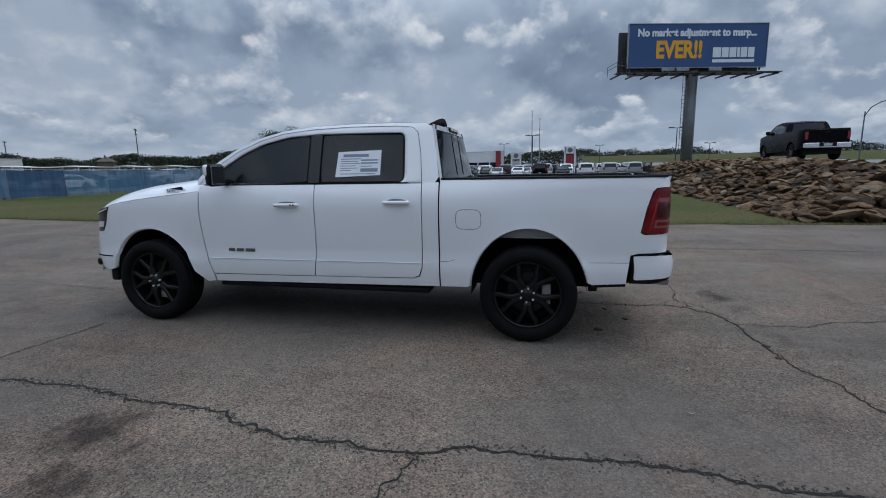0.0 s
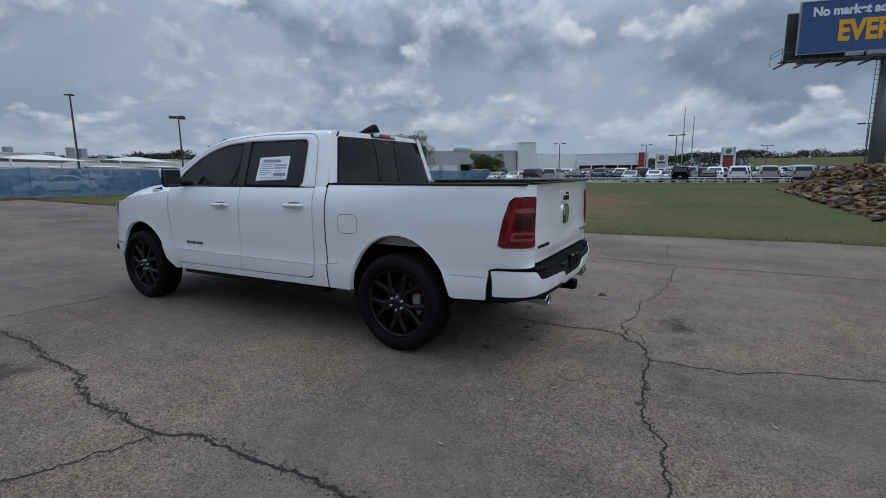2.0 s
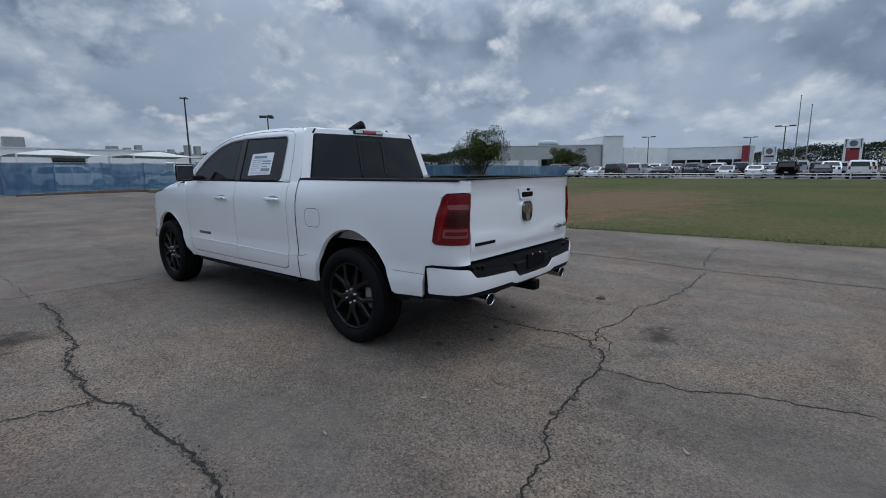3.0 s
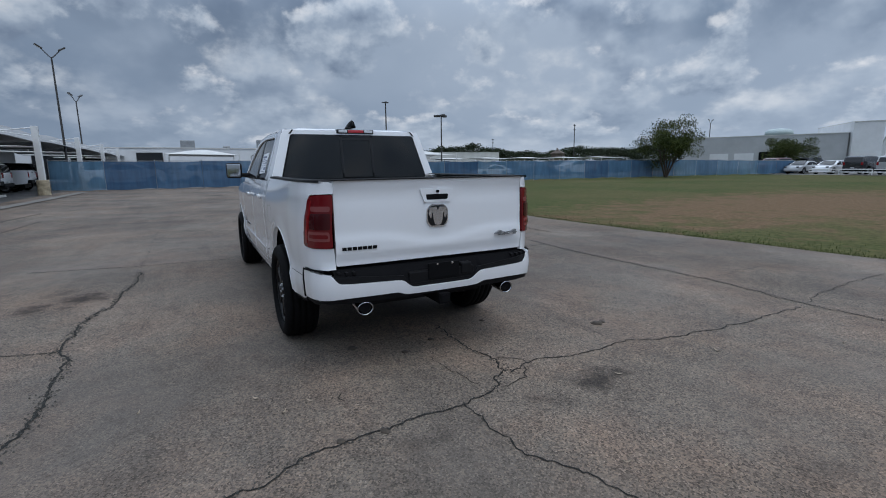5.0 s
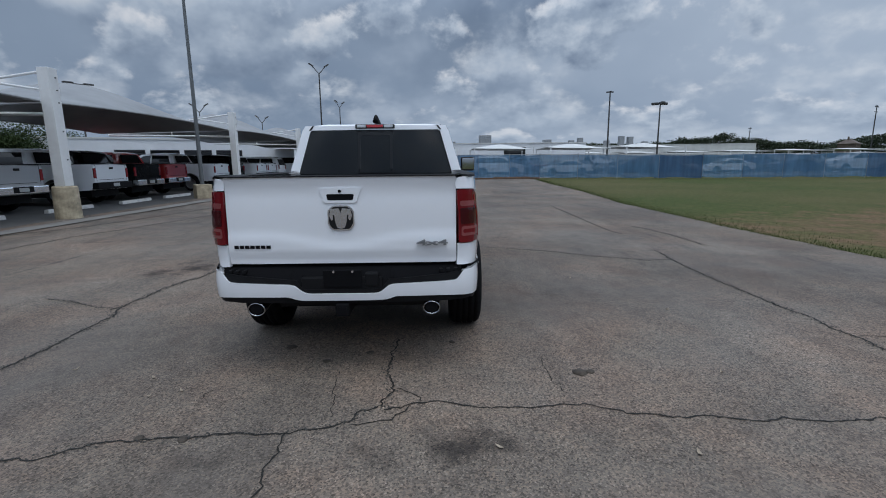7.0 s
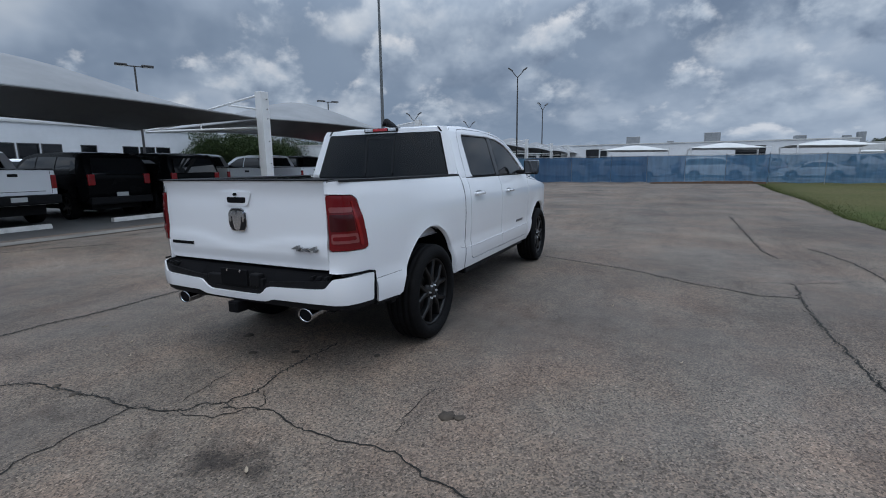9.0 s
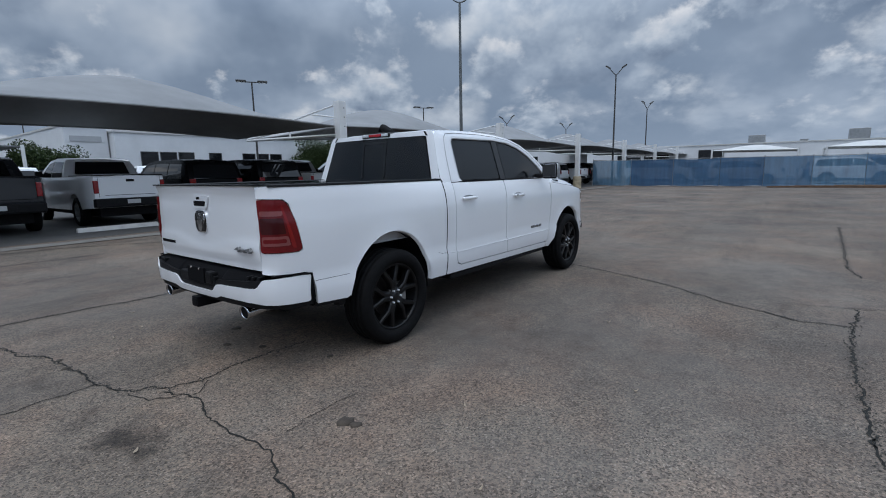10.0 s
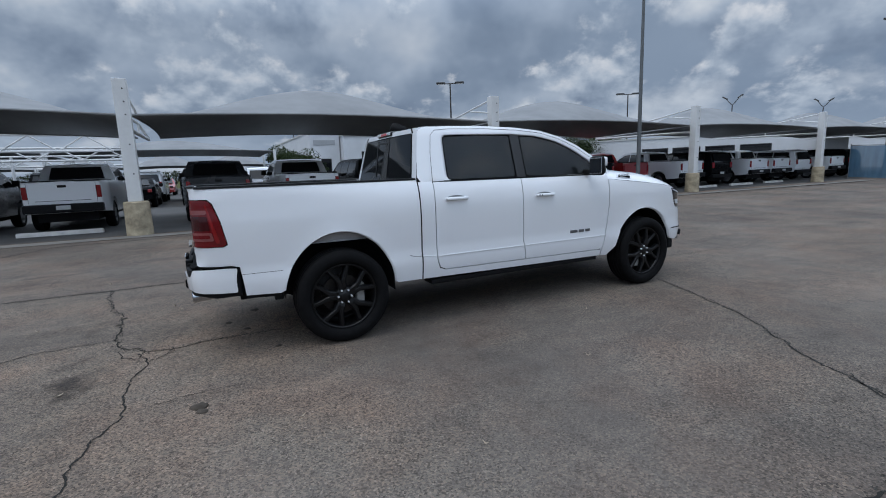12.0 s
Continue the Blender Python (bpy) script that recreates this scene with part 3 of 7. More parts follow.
# long service building behind the fence
service = hall("long low white service building with rooftop units behind the fence", [(-30, 68), (24, 71), (24, 92), (-30, 92)], 4.2, M_wall_white)
for x, w, h in ((-23.5, 1.6, 0.9), (-2.0, 1.9, 1.3), (8.6, 2.0, 1.5), (3.2, 0.9, 0.5), (19.0, 1.2, 0.7)):
    roof_unit(service, x, 76, 4.3, w, 1.6, h)
# tall dark bays added for the dark gaps below the roofline
window_row(service, pose(-18.5, 68.60, 0.15, 0, 0, 3.2), 3.2, 3.45, 0.2, 2, 0.5)
window_row(service, pose(-8.0, 69.19, 0.15, 0, 0, 3.2), 3.0, 3.3, 0.2, 1, 1.6)
window_row(service, pose(11.0, 70.25, 0.15, 0, 0, 3.2), 3.4, 3.3, 0.2, 1, 1.0)
annex = hall("white flat-roofed workshop behind the covered rows", [(-30, 33), (-13.5, 43.0), (-22, 58), (-44, 46)], 3.6, M_wall_white)
window_row(annex, pose(-26.0, 35.4, 0.15, 0, 0, 31.2), 2.2, 1.3, 1.3, 4, 0.35)
works = hall("pale flat-roofed warehouse in the distance", [(38, 150), (96, 138), (100, 160), (40, 172)], 6.0, M_roof_pale)
for x, h in ((46, 2.2), (49, 3.0), (58, 2.0), (63, 3.4), (66, 3.2), (71, 1.6)):
    roof_unit(works, x, 158, 6.1, 1.6, 2.0, h)

# grey and white showroom with a tall corner wall, seen over the fence
showroom = hall("grey panelled workshop building with garage doors", [(88, 60), (101.0, 37.3), (118, 48), (104, 71)], 6.3, M_wall_grey)
u = Vector((101.0 - 88, 37.3 - 60, 0)).normalized()
turn = math.degrees(math.atan2(u.y, u.x))
for k, w, h, dark in ((5.0, 3.2, 3.0, 0), (9.2, 3.2, 3.0, 0), (13.2, 2.6, 3.2, 1), (18.0, 3.2, 3.0, 0)):
    w0 = bmesh.new()
    box(w0, k, k + w, -0.06, 0.02, 0.0, h)
    if not dark:
        for i in range(1, 5):
            box(w0, k + 0.05, k + w - 0.05, -0.09, -0.06, h * i / 5 - 0.03, h * i / 5 + 0.03)
    d = part("garage_door", w0, M_glass_dark if dark else M_wall_white, showroom)
    d.matrix_basis = pose(88, 60, 0.15, 0, 0, turn)
tower = hall("tall white corner wall of the showroom", [(100.6, 36.6), (103.0, 33.2), (118, 42), (114, 48)], 8.1, M_wall_white)
retail = hall("white car showroom with a glazed front", [(112, 36), (125.5, 29.5), (126.5, 11.5), (150, 14), (150, 50)], 5.9, M_wall_white)
window_row(retail, pose(126.45, 12.3, 0.15, 0, 0, 93.2), 3.0, 2.7, 0.2, 5, 0.3)
bm = bmesh.new()
box(bm, -0.35, 0.35, -16.5, -15.2, 0, 5.95)
part("entrance_portal", bm, M_sign_red, retail, "red entrance portal panel").matrix_basis = pose(125.8, 28.9, 0.15)

# ---------------------------------------------------------------- blue screened fence
POSTS_LINE = [(-9.8, 34.5), (-1.0, 34.5), (9.0, 34.6), (20.5, 31.2), (43.0, 28.6), (61.0, 26.0), (70, 31.5)]


def fence_run(a, b, count, label, ha=2.0, hb=2.0):
    ob = thing("fence", label, "fence", group="screened fence runs")
    a, b = Vector((*a, 0)), Vector((*b, 0))
    d = (b - a) / count
    side = Vector((-d.y, d.x, 0)).normalized()
    rnd = random.Random(round(a.x * 7 + 3))

    def tall(u):
        return lerp(ha, hb, u)

    for i in range(count + 1):
        p = a + d * i
        z = land(p.x, p.y)
        bm = bmesh.new()
        tube(bm, (p.x, p.y, z - 0.1), (p.x, p.y, z + tall(i / count)), 0.028, n=8)
        bmesh.ops.create_uvsphere(bm, u_segments=8, v_segments=5, radius=0.038, matrix=Matrix.Translation((p.x, p.y, z + tall(i / count))))
        part("post", bm, M_steel_grey, ob)
        if i == count:
            break
        q = p + d
        zq = land(q.x, q.y)
        bm = bmesh.new()
        tube(bm, (p.x, p.y, z + tall(i / count) - 0.05), (q.x, q.y, zq + tall((i + 1) / count) - 0.05), 0.02, n=8)
        part("top_rail", bm, M_steel_grey, ob)
        bm = bmesh.new()
        n = 10
        ph = rnd.random() * 9
        sag = rnd.uniform(0.0, 0.06)

        def at(u, v):
            c = p + d * u - side * (0.035 + 0.025 * math.sin(ph + u * 9 + v * 2) * math.sin(math.pi * u))
            zz = lerp(z, zq, u)
            top = tall((i + u) / count) - 0.07 - sag * math.sin(math.pi * u)
            return (c.x, c.y, zz + lerp(0.05 + 0.03 * math.sin(ph + 7 * u), top, v))

        sheet(bm, spread(0.005, 0.995, n), spread(0, 1, 5), at)
        part("screen_panel", bm, M_screen, ob, smooth=True)
    return ob


HEIGHTS = (2.02, 2.0, 1.97, 1.80, 1.80, 1.55, 1.5)
for k, c in enumerate((3, 4, 4, 8, 6, 4)):
    fence_run(POSTS_LINE[k], POSTS_LINE[k + 1], c, "chain-link fence hung with blue woven privacy mesh, slightly see-through", HEIGHTS[k], HEIGHTS[k + 1])

# ---------------------------------------------------------------- shade canopies over the parking rows
POST_Y = [-13.07 + 10.57 * i for i in range(9)]


def canopy_post(x, y, arm=-1):
    ob = thing("canopy_post", "white square steel canopy post standing on a stained concrete pier", "post", pose(x, y, land(x, y)), group="canopy posts")
    bm = bmesh.new()
    lathe(bm, [(-0.2, 0.0), (-0.2, 0.30), (0.80, 0.28), (0.83, 0.26), (0.83, 0.0)], 24, "Z")
    part("pier", bm, M_concrete, ob, "yellowish stained concrete pier", smooth=False)
    bm = bmesh.new()
    box(bm, -0.14, 0.14, -0.15, 0.15, 0.83, 3.73, 0.012)
    part("column", bm, M_steel_white, ob)
    for z in (1.5, 2.2, 2.9, 3.2, 3.5):
        bm = bmesh.new()
        tube(bm, (0.139, 0.05, z), (0.156, 0.05, z), 0.018, n=8)
        part("bolt", bm, M_steel_dark, ob)
    bm = bmesh.new()
    tube(bm, (arm * 0.1, 0, 3.65), (arm * 3.1, 0, 3.25), 0.035, n=8)
    part("tie_rod", bm, M_steel_white, ob)
    bm = bmesh.new()
    tube(bm, (arm * 0.1, 0, 3.2), (arm * 1.5, 0, 3.42), 0.03, n=8)
    part("tie_rod", bm, M_steel_white, ob)
    bm = bmesh.new()
    tube(bm, (arm * 0.1, 0, 2.62), (arm * 5.85, 0, 2.74), 0.05, n=8)
    part("lower_arm", bm, M_steel_white, ob)
    bm = bmesh.new()
    knee = (arm * 2.9, 0, 3.0)
    tube(bm, (arm * 0.1, 0, 2.92), knee, 0.04, n=8)
    tube(bm, knee, (arm * 5.85, 0, 2.78), 0.04, n=8)
    part("upper_arm", bm, M_steel_white, ob)
    bm = bmesh.new()
    tube(bm, (arm * 2.9, 0, 2.68), knee, 0.03, n=8)
    part("stay", bm, M_steel_white, ob)
    return ob


def canopy(x0, x1, y0, y1, tall=1.4, label="grey fabric shade canopy stretched between white steel posts", cloth=None):
    ob = thing("shade_canopy", label, "canopy", group="shade canopies")
    bm = bmesh.new()
    n = 18
    z0 = land((x0 + x1) / 2, (y0 + y1) / 2)

    def at(u, v):
        # u across, v along; both -1 .. 1; edges pulled in between the corners
        draw = 0.25 * (u + 1) / 2 * min(1.0, abs(y1 - y0) / 11.0)
        x = lerp(x0, x1, (u + 1) / 2) - (x1 - x0) * 0.035 * u * (1 - v * v)
        y = lerp(y0 + draw, y1 - draw, (v + 1) / 2) - (y1 - y0) * 0.012 * v * (1 - u * u)
        ridge = (1 - abs(u) ** 1.5) * (1 - (v * v + 0.01) ** 0.78)
        lip = 0.14 * (1 - v * v) * u * u                       # the hems bow up between the posts
        return (x, y, z0 + 2.93 - 0.12 * (u + 1) / 2 + lip + (tall - 0.05) * max(0.0, ridge))

    sheet(bm, spread(-1, 1, n), spread(-1, 1, n), at)
    fab = part("fabric", bm, cloth or M_fabric, ob, smooth=True)
    for k, (u0, v0, u1, v1) in enumerate(((-1, -1, -1, 1), (1, -1, 1, 1), (-1, -1, 1, -1), (-1, 1, 1, 1))):
        bm = bmesh.new()
        pts = [at(lerp(u0, u1, t), lerp(v0, v1, t)) for t in spread(0, 1, 14)]
        for a, b in zip(pts, pts[1:]):
            tube(bm, a, b, 0.03, n=6, caps=False)
        bmesh.ops.remove_doubles(bm, verts=bm.verts, dist=0.012)
        part("hem", bm, cloth or M_fabric, ob)
    return ob


for y in POST_Y:
    canopy_post(-9.0, y)
for a, b in zip(POST_Y, POST_Y[1:]):
    canopy(-9.2, -15.0, a + 0.12, b - 0.12)


def corner_legs(x0, x1, y0, y1):
    for x in (x0, x1):
        for y in (y0, y1):
            ob = thing("support_column", "white steel column holding up a distant shade canopy", "column", pose(x, y, land(x, y)), group="distant canopy columns")
            bm = bmesh.new()
            tube(bm, (0, 0, -0.1), (0, 0, 3.02), 0.08, n=8)
            part("column", bm, M_steel_white, ob)


# a second row of canopies further back, with bare truss frames
for y in (-26.0, -14.0, -2.5):
    canopy(-27.0, -33.0, y - 5.8, y + 5.8, 1.0, "grey fabric shade canopy of the row behind")
    corner_legs(-27.0, -33.0, y - 5.8, y + 5.8)
def truss_run(x, y, length, low, high):
    """One bay of a white tubular truss along y, standing on a leg at its start."""
    ob = thing("truss_frame", "white tubular steel truss frame of an uncovered canopy", "frame", group="bare canopy frames")
    z = land(x, y)
    bm = bmesh.new()
    tube(bm, (x, y, z), (x, y, z + high), 0.07, n=8)
    part("leg", bm, M_steel_white, ob)
    for zz in (low, high):
        bm = bmesh.new()
        tube(bm, (x, y, z + zz), (x, y + length, z + zz), 0.045, n=8)
        part("chord", bm, M_steel_white, ob)
    step = length / 3
    for k in range(3):
        bm = bmesh.new()
        a, b, c = y + step * k, y + step * (k + 0.5), y + step * (k + 1)
        tube(bm, (x, a, z + low), (x, b, z + high), 0.035, n=6)
        tube(bm, (x, b, z + high), (x, c, z + low), 0.035, n=6)
        part("web_bar", bm, M_steel_white, ob)


for x, low, high in ((-18.0, 2.55, 3.15), (-22.0, 2.35, 2.9), (-25.5, 2.2, 2.7)):
    for k in range(5):
        truss_run(x, -30 + 5.2 * k, 5.2, low, high)
# grey canopies far across the dealer lot
for k in range(9):
    y0 = -58 + 8.2 * k
    canopy(-62.0, -69.0, y0, y0 + 8.0, 1.7, "grey shade canopy far across the dealer lot")
    corner_legs(-62.0, -69.0, y0, y0 + 8.0)
# pale canopies in the lot behind the fence
for k in range(4):
    canopy(-4.0 + 9 * k, 3.0 + 9 * k, 52.0, 60.0, 0.7, "pale shade canopy over a row behind the fence", M_roof_pale)
    corner_legs(-4.0 + 9 * k, 3.0 + 9 * k, 52.0, 60.0)
for k in range(7):
    canopy(30.0 + 9 * k, 38.5 + 9 * k, 96 - 3.0 * k, 107 - 3.0 * k, 0.45, "pale shade canopy over a distant parking row", M_roof_pale)
    corner_legs(30.0 + 9 * k, 38.5 + 9 * k, 96 - 3.0 * k, 107 - 3.0 * k)


# ---------------------------------------------------------------- lamp posts
def lamp_post(x, y, top, style, r=0.09, label="tall dark steel lot lamp post", pier=False, turn=0.0, dark=True):
    z = land(x, y)
    ob = thing("lamp_post", label, "lamp post", pose(x, y, z, 0, 0, turn), group="lot lamp posts")
    mat = M_steel_dark if dark else M_post_grey
    base = 0.0
    if pier:
        bm = bmesh.new()
        box(bm, -0.3, 0.3, -0.3, 0.3, -0.2, 0.55, 0.03)
        part("pier", bm, M_concrete, ob, "square concrete pier")
        base = 0.55
    bm = bmesh.new()
    tube(bm, (0, 0, base), (0, 0, top), r, r * 0.6, 12)
    part("pole", bm, mat, ob)
    if style == "vee":
        for s in (-1, 1):
            bm = bmesh.new()
            pts = [(0, 0, top - 0.05), (s * 0.18, 0, top + 0.12), (s * 0.55, 0, top + 0.56)]
            for a, b in zip(pts, pts[1:]):
                tube(bm, a, b, 0.035, n=8)
            arm = part("arm", bm, mat, ob)
            bm = bmesh.new()
            box(bm, -0.05, 0.42, -0.13, 0.13, -0.04, 0.06, 0.03, Matrix.Translation((s * 0.48, 0, top + 0.52)) @ Matrix.Rotation(0 if s > 0 else math.pi, 4, "Z") @ Matrix.Rotation(radians(-32), 4, "Y"))
            h = part("lamp_head", bm, mat, ob)
            bm = bmesh.new()
            box(bm, 0.02, 0.36, -0.09, 0.09, -0.052, -0.041, 0, Matrix.Translation((s * 0.48, 0, top + 0.52)) @ Matrix.Rotation(0 if s > 0 else math.pi, 4, "Z") @ Matrix.Rotation(radians(-32), 4, "Y"))
            part("lens", bm, M_lamp_glass, h)
    elif style == "ring":
        for s in (-1, 1):
            bm = bmesh.new()
            pts = [(s * 0.42 * math.cos(a), 0, top + 0.42 + 0.42 * math.sin(a)) for a in spread(-math.pi / 2, 0.4, 8)]
            for a, b in zip(pts, pts[1:]):
                tube(bm, a, b, 0.03, n=8)
            part("arm", bm, mat, ob)
            bm = bmesh.new()
            box(bm, s * 0.42 - 0.16, s * 0.42 + 0.16, -0.12, 0.12, top + 0.6, top + 0.7, 0.03)
            part("lamp_head", bm, mat, ob)
    elif style == "tee":
        bm = bmesh.new()
        tube(bm, (-0.7, 0, top), (0.7, 0, top), 0.04, n=8)
        part("cross_arm", bm, mat, ob)
        for s in (-1, 1):
            bm = bmesh.new()
            box(bm, s * 0.75 - 0.36, s * 0.75 + 0.36, -0.2, 0.2, top - 0.02, top + 0.12, 0.04)
            h = part("lamp_head", bm, mat, ob)
            bm = bmesh.new()
            box(bm, s * 0.75 - 0.28, s * 0.75 + 0.28, -0.15, 0.15, top - 0.034, top - 0.021)
            part("lens", bm, M_lamp_glass, h)
    elif style == "cap":
        for k in range(3):
            bm = bmesh.new()
            box(bm, 0.1, 0.62, -0.16, 0.16, top - 0.02, top + 0.16, 0.04, Matrix.Rotation(k * 2.1 + 0.4, 4, "Z"))
            part("lamp_head", bm, mat, ob)
    elif style == "utility":
        for dz_, w in ((-0.5, 1.1), (-1.6, 0.9)):
            bm = bmesh.new()
            box(bm, -w, w, -0.06, 0.06, top + dz_, top + dz_ + 0.14)
            part("cross_arm", bm, mat, ob)
        for s in (-0.9, -0.45, 0.45, 0.9):
            bm = bmesh.new()
            tube(bm, (s, 0, top - 0.36), (s, 0, top - 0.12), 0.05, n=8)
            part("insulator", bm, M_steel_grey, ob)
    elif style == "single":
        bm = bmesh.new()
        pts = [(0, 0, top - 0.4), (0.5, 0, top + 0.3), (1.4, 0, top + 0.7), (2.2, 0, top + 0.75)]
        for a, b in zip(pts, pts[1:]):
            tube(bm, a, b, 0.045, n=8)
        part("arm", bm, mat, ob)
        bm = bmesh.new()
        box(bm, 2.1, 2.75, -0.14, 0.14, top + 0.68, top + 0.82, 0.04)
        part("lamp_head", bm, mat, ob)
    return ob


lamp_post(-8.95, 15.1, 8.6, "ring", 0.085, "tall grey steel lamp post on a square concrete pier", True, 40, dark=False)
lamp_post(-9.5, 38.3, 9.0, "vee", 0.085, "tall lamp post with two upswept arms", False, 20)
lamp_post(-11.2, 55.0, 8.0, "vee", 0.085, "tall lamp post with two upswept arms", False, 60)
lamp_post(-21.6, 41.4, 6.2, "vee", 0.07, "lamp post with two upswept arms", False, 10)
lamp_post(-20.2, 53.5, 6.2, "vee", 0.07, "lamp post with two upswept arms", False, 50)
lamp_post(-29.8, 17.6, 8.2, "tee", 0.09, "dark lamp post with twin flat lamp heads", False, 60)
lamp_post(-29.46, 37.26, 8.1, "tee", 0.09, "dark lamp post with twin flat lamp heads", False, 60)
lamp_post(-64.0, 11.0, 7.2, "tee", 0.09, "dark lamp post with twin flat lamp heads", False, 60)
lamp_post(-70.0, 16.0, 7.4, "utility", 0.1, "wooden utility pole with cross arms", False, 60)
lamp_post(17.5, 32.3, 5.5, "cap", 0.075, "dark steel lamp post behind the fence")
lamp_post(27.9, 72.3, 11.9, "cap", 0.16, "tall dark steel lamp post with a ring of lamp heads")
lamp_post(95.0, 59.0, 9.5, "vee", 0.12, "lamp post with two upswept arms")
lamp_post(101.0, 105.5, 13.2, "utility", 0.16, "wooden utility pole with cross arms", False, 30)
lamp_post(109.6, 162.4, 12.2, "utility", 0.17, "wooden utility pole with cross arms", False, 30)
for x, y, h in ((71.4, 2.2, 6.3), (83.0, 22.1, 6.4), (68.1, -17.8, 6.5), (100.5, -31.9, 5.6), (98, 9.0, 6.4), (112, -12, 6.2)):
    lamp_post(x, y, h, "tee", 0.09, "dark lamp post with twin flat lamp heads in the car lot", False, 95)
lamp_post(47.8, -29.0, 6.0, "single", 0.08, "street lamp post with a long curved arm", False, 200, dark=False)

# ---------------------------------------------------------------- billboard
board = thing("billboard", "large blue billboard with white and yellow lettering on a steel column", "billboard")
BL, BR = Vector((51.58, -8.45, 0)), Vector((55.34, -23.17, 0))
bz0, bz1 = 11.93, 16.35
COL_X = 7.6
u = Vector((BR.x - BL.x, BR.y - BL.y, 0))
BW = u.length
u.normalize()
BT = Matrix(((u.x, -u.y, 0, BL.x), (u.y, u.x, 0, BL.y), (0, 0, 1, 0), (0, 0, 0, 1)))


def on_board(bm):
    bmesh.ops.transform(bm, matrix=BT, verts=bm.verts)
    return bm


# local frame: x along the board, -y toward the drive
bm = bmesh.new()
box(bm, 0, BW, 0.0, 0.25, bz0, bz1, 0.02)
panel_b = part("sign_panel", on_board(bm), M_sign_blue, board, "blue vinyl face")
bm = bmesh.new()
for a, b, c, d in ((-0.06, BW + 0.06, bz1, bz1 + 0.07), (-0.06, BW + 0.06, bz0 - 0.07, bz0), (-0.06, 0, bz0, bz1), (BW, BW + 0.06, bz0, bz1)):
    box(bm, a, b, -0.04, 0.29, c, d)
part("sign_frame", on_board(bm), M_steel_grey, board)
bm = bmesh.new()
box(bm, -0.45, BW - 2.0, 1.6, 1.85, bz0 - 0.2, bz1 - 0.4, 0.02)
part("rear_panel", on_board(bm), M_steel_dark, board, "dark back of the second face")
bm = bmesh.new()
for s in spread(0.4, BW - 0.4, 9):
    box(bm, s - 0.06, s + 0.06, 0.25, 1.6, bz0 + 0.2, bz0 + 0.32)
    box(bm, s - 0.06, s + 0.06, 0.25, 0.4, bz0 - 0.3, bz1 - 0.2)
part("stringer", on_board(bm), M_steel_dark, board)
bm = bmesh.new()
box(bm, -1.6, BW + 1.2, -1.15, -0.25, bz0 - 0.78, bz0 - 0.70)
part("catwalk", on_board(bm), M_steel_dark, board)
for s in spread(-1.2, BW + 0.8, 10):
    bm = bmesh.new()
    box(bm, s - 0.05, s + 0.05, -1.15, 1.8, bz0 - 0.95, bz0 - 0.79)
    part("catwalk_bracket", on_board(bm), M_steel_dark, board)
bm = bmesh.new()
for s in (-1.6, -1.1, -0.6):
    tube(bm, (s, -1.1, bz0 - 0.7), (s, -1.1, bz0 + 0.35), 0.025, n=6)
for z in (0.0, 0.35):
    tube(bm, (-1.6, -1.1, bz0 + z), (-0.5, -1.1, bz0 + z), 0.025, n=6)
    tube(bm, (-1.6, -1.1, bz0 + z), (-1.6, 1.6, bz0 + z), 0.025, n=6)
tube(bm, (-1.6, 1.6, bz0 - 0.7), (-1.6, 1.6, bz0 + 0.35), 0.025, n=6)
part("handrail", on_board(bm), M_steel_dark, board)
for s in (3.6, 5.2, 8.8):
    bm = bmesh.new()
    box(bm, s, s + 1.4, -0.35, -0.1, bz0 - 0.45, bz0 - 0.12, 0.03)
    part("flood_lamp", on_board(bm), M_steel_grey, board)
bm = bmesh.new()
box(bm, 0.5, BW - 0.5, 0.5, 1.4, bz0 - 0.65, bz0 - 0.05)
part("torsion_beam", on_board(bm), M_steel_dark, board)
bm = bmesh.new()
tube(bm, (COL_X, 0.9, -0.3), (COL_X, 0.9, bz0 - 0.3), 0.62, 0.62, 28)
part("column", on_board(bm), M_post_grey, board, "grey painted steel column", smooth=True)
bm = bmesh.new()
for s in (-0.2, 0.2):
    tube(bm, (COL_X - 0.9 + s, 0.6, 3.5), (COL_X - 0.9 + s, 0.6, bz0 - 0.7), 0.03, n=6)
for z in spread(3.6, bz0 - 0.8, 18):
    tube(bm, (COL_X - 1.1, 0.6, z), (COL_X - 0.7, 0.6, z), 0.02, n=6)
part("ladder", on_board(bm), M_steel_dark, board)


def words(text, size, m, material, parent, bold=0.0, squeeze=1.0, name="lettering", label=""):
    c = bpy.data.curves.new(name, "FONT")
    c.body, c.size, c.extrude, c.offset = text, size, 0.01, bold
    tmp = bpy.data.objects.new(name, c)
    scene.collection.objects.link(tmp)
    me = bpy.data.meshes.new_from_object(tmp.evaluated_get(bpy.context.evaluated_depsgraph_get()))
    bpy.data.objects.remove(tmp)
    me.materials.clear()
    me.materials.append(material)
    ob = new(name, me)
    ob.parent = parent
    ob.matrix_basis = m @ Matrix.Diagonal((squeeze, 1, 1, 1))
    if label:
        tagged(ob, label=label)
    return ob


def sign_at(x, z):
    return BT @ pose(x, -0.03, z, 90, 0, 0)


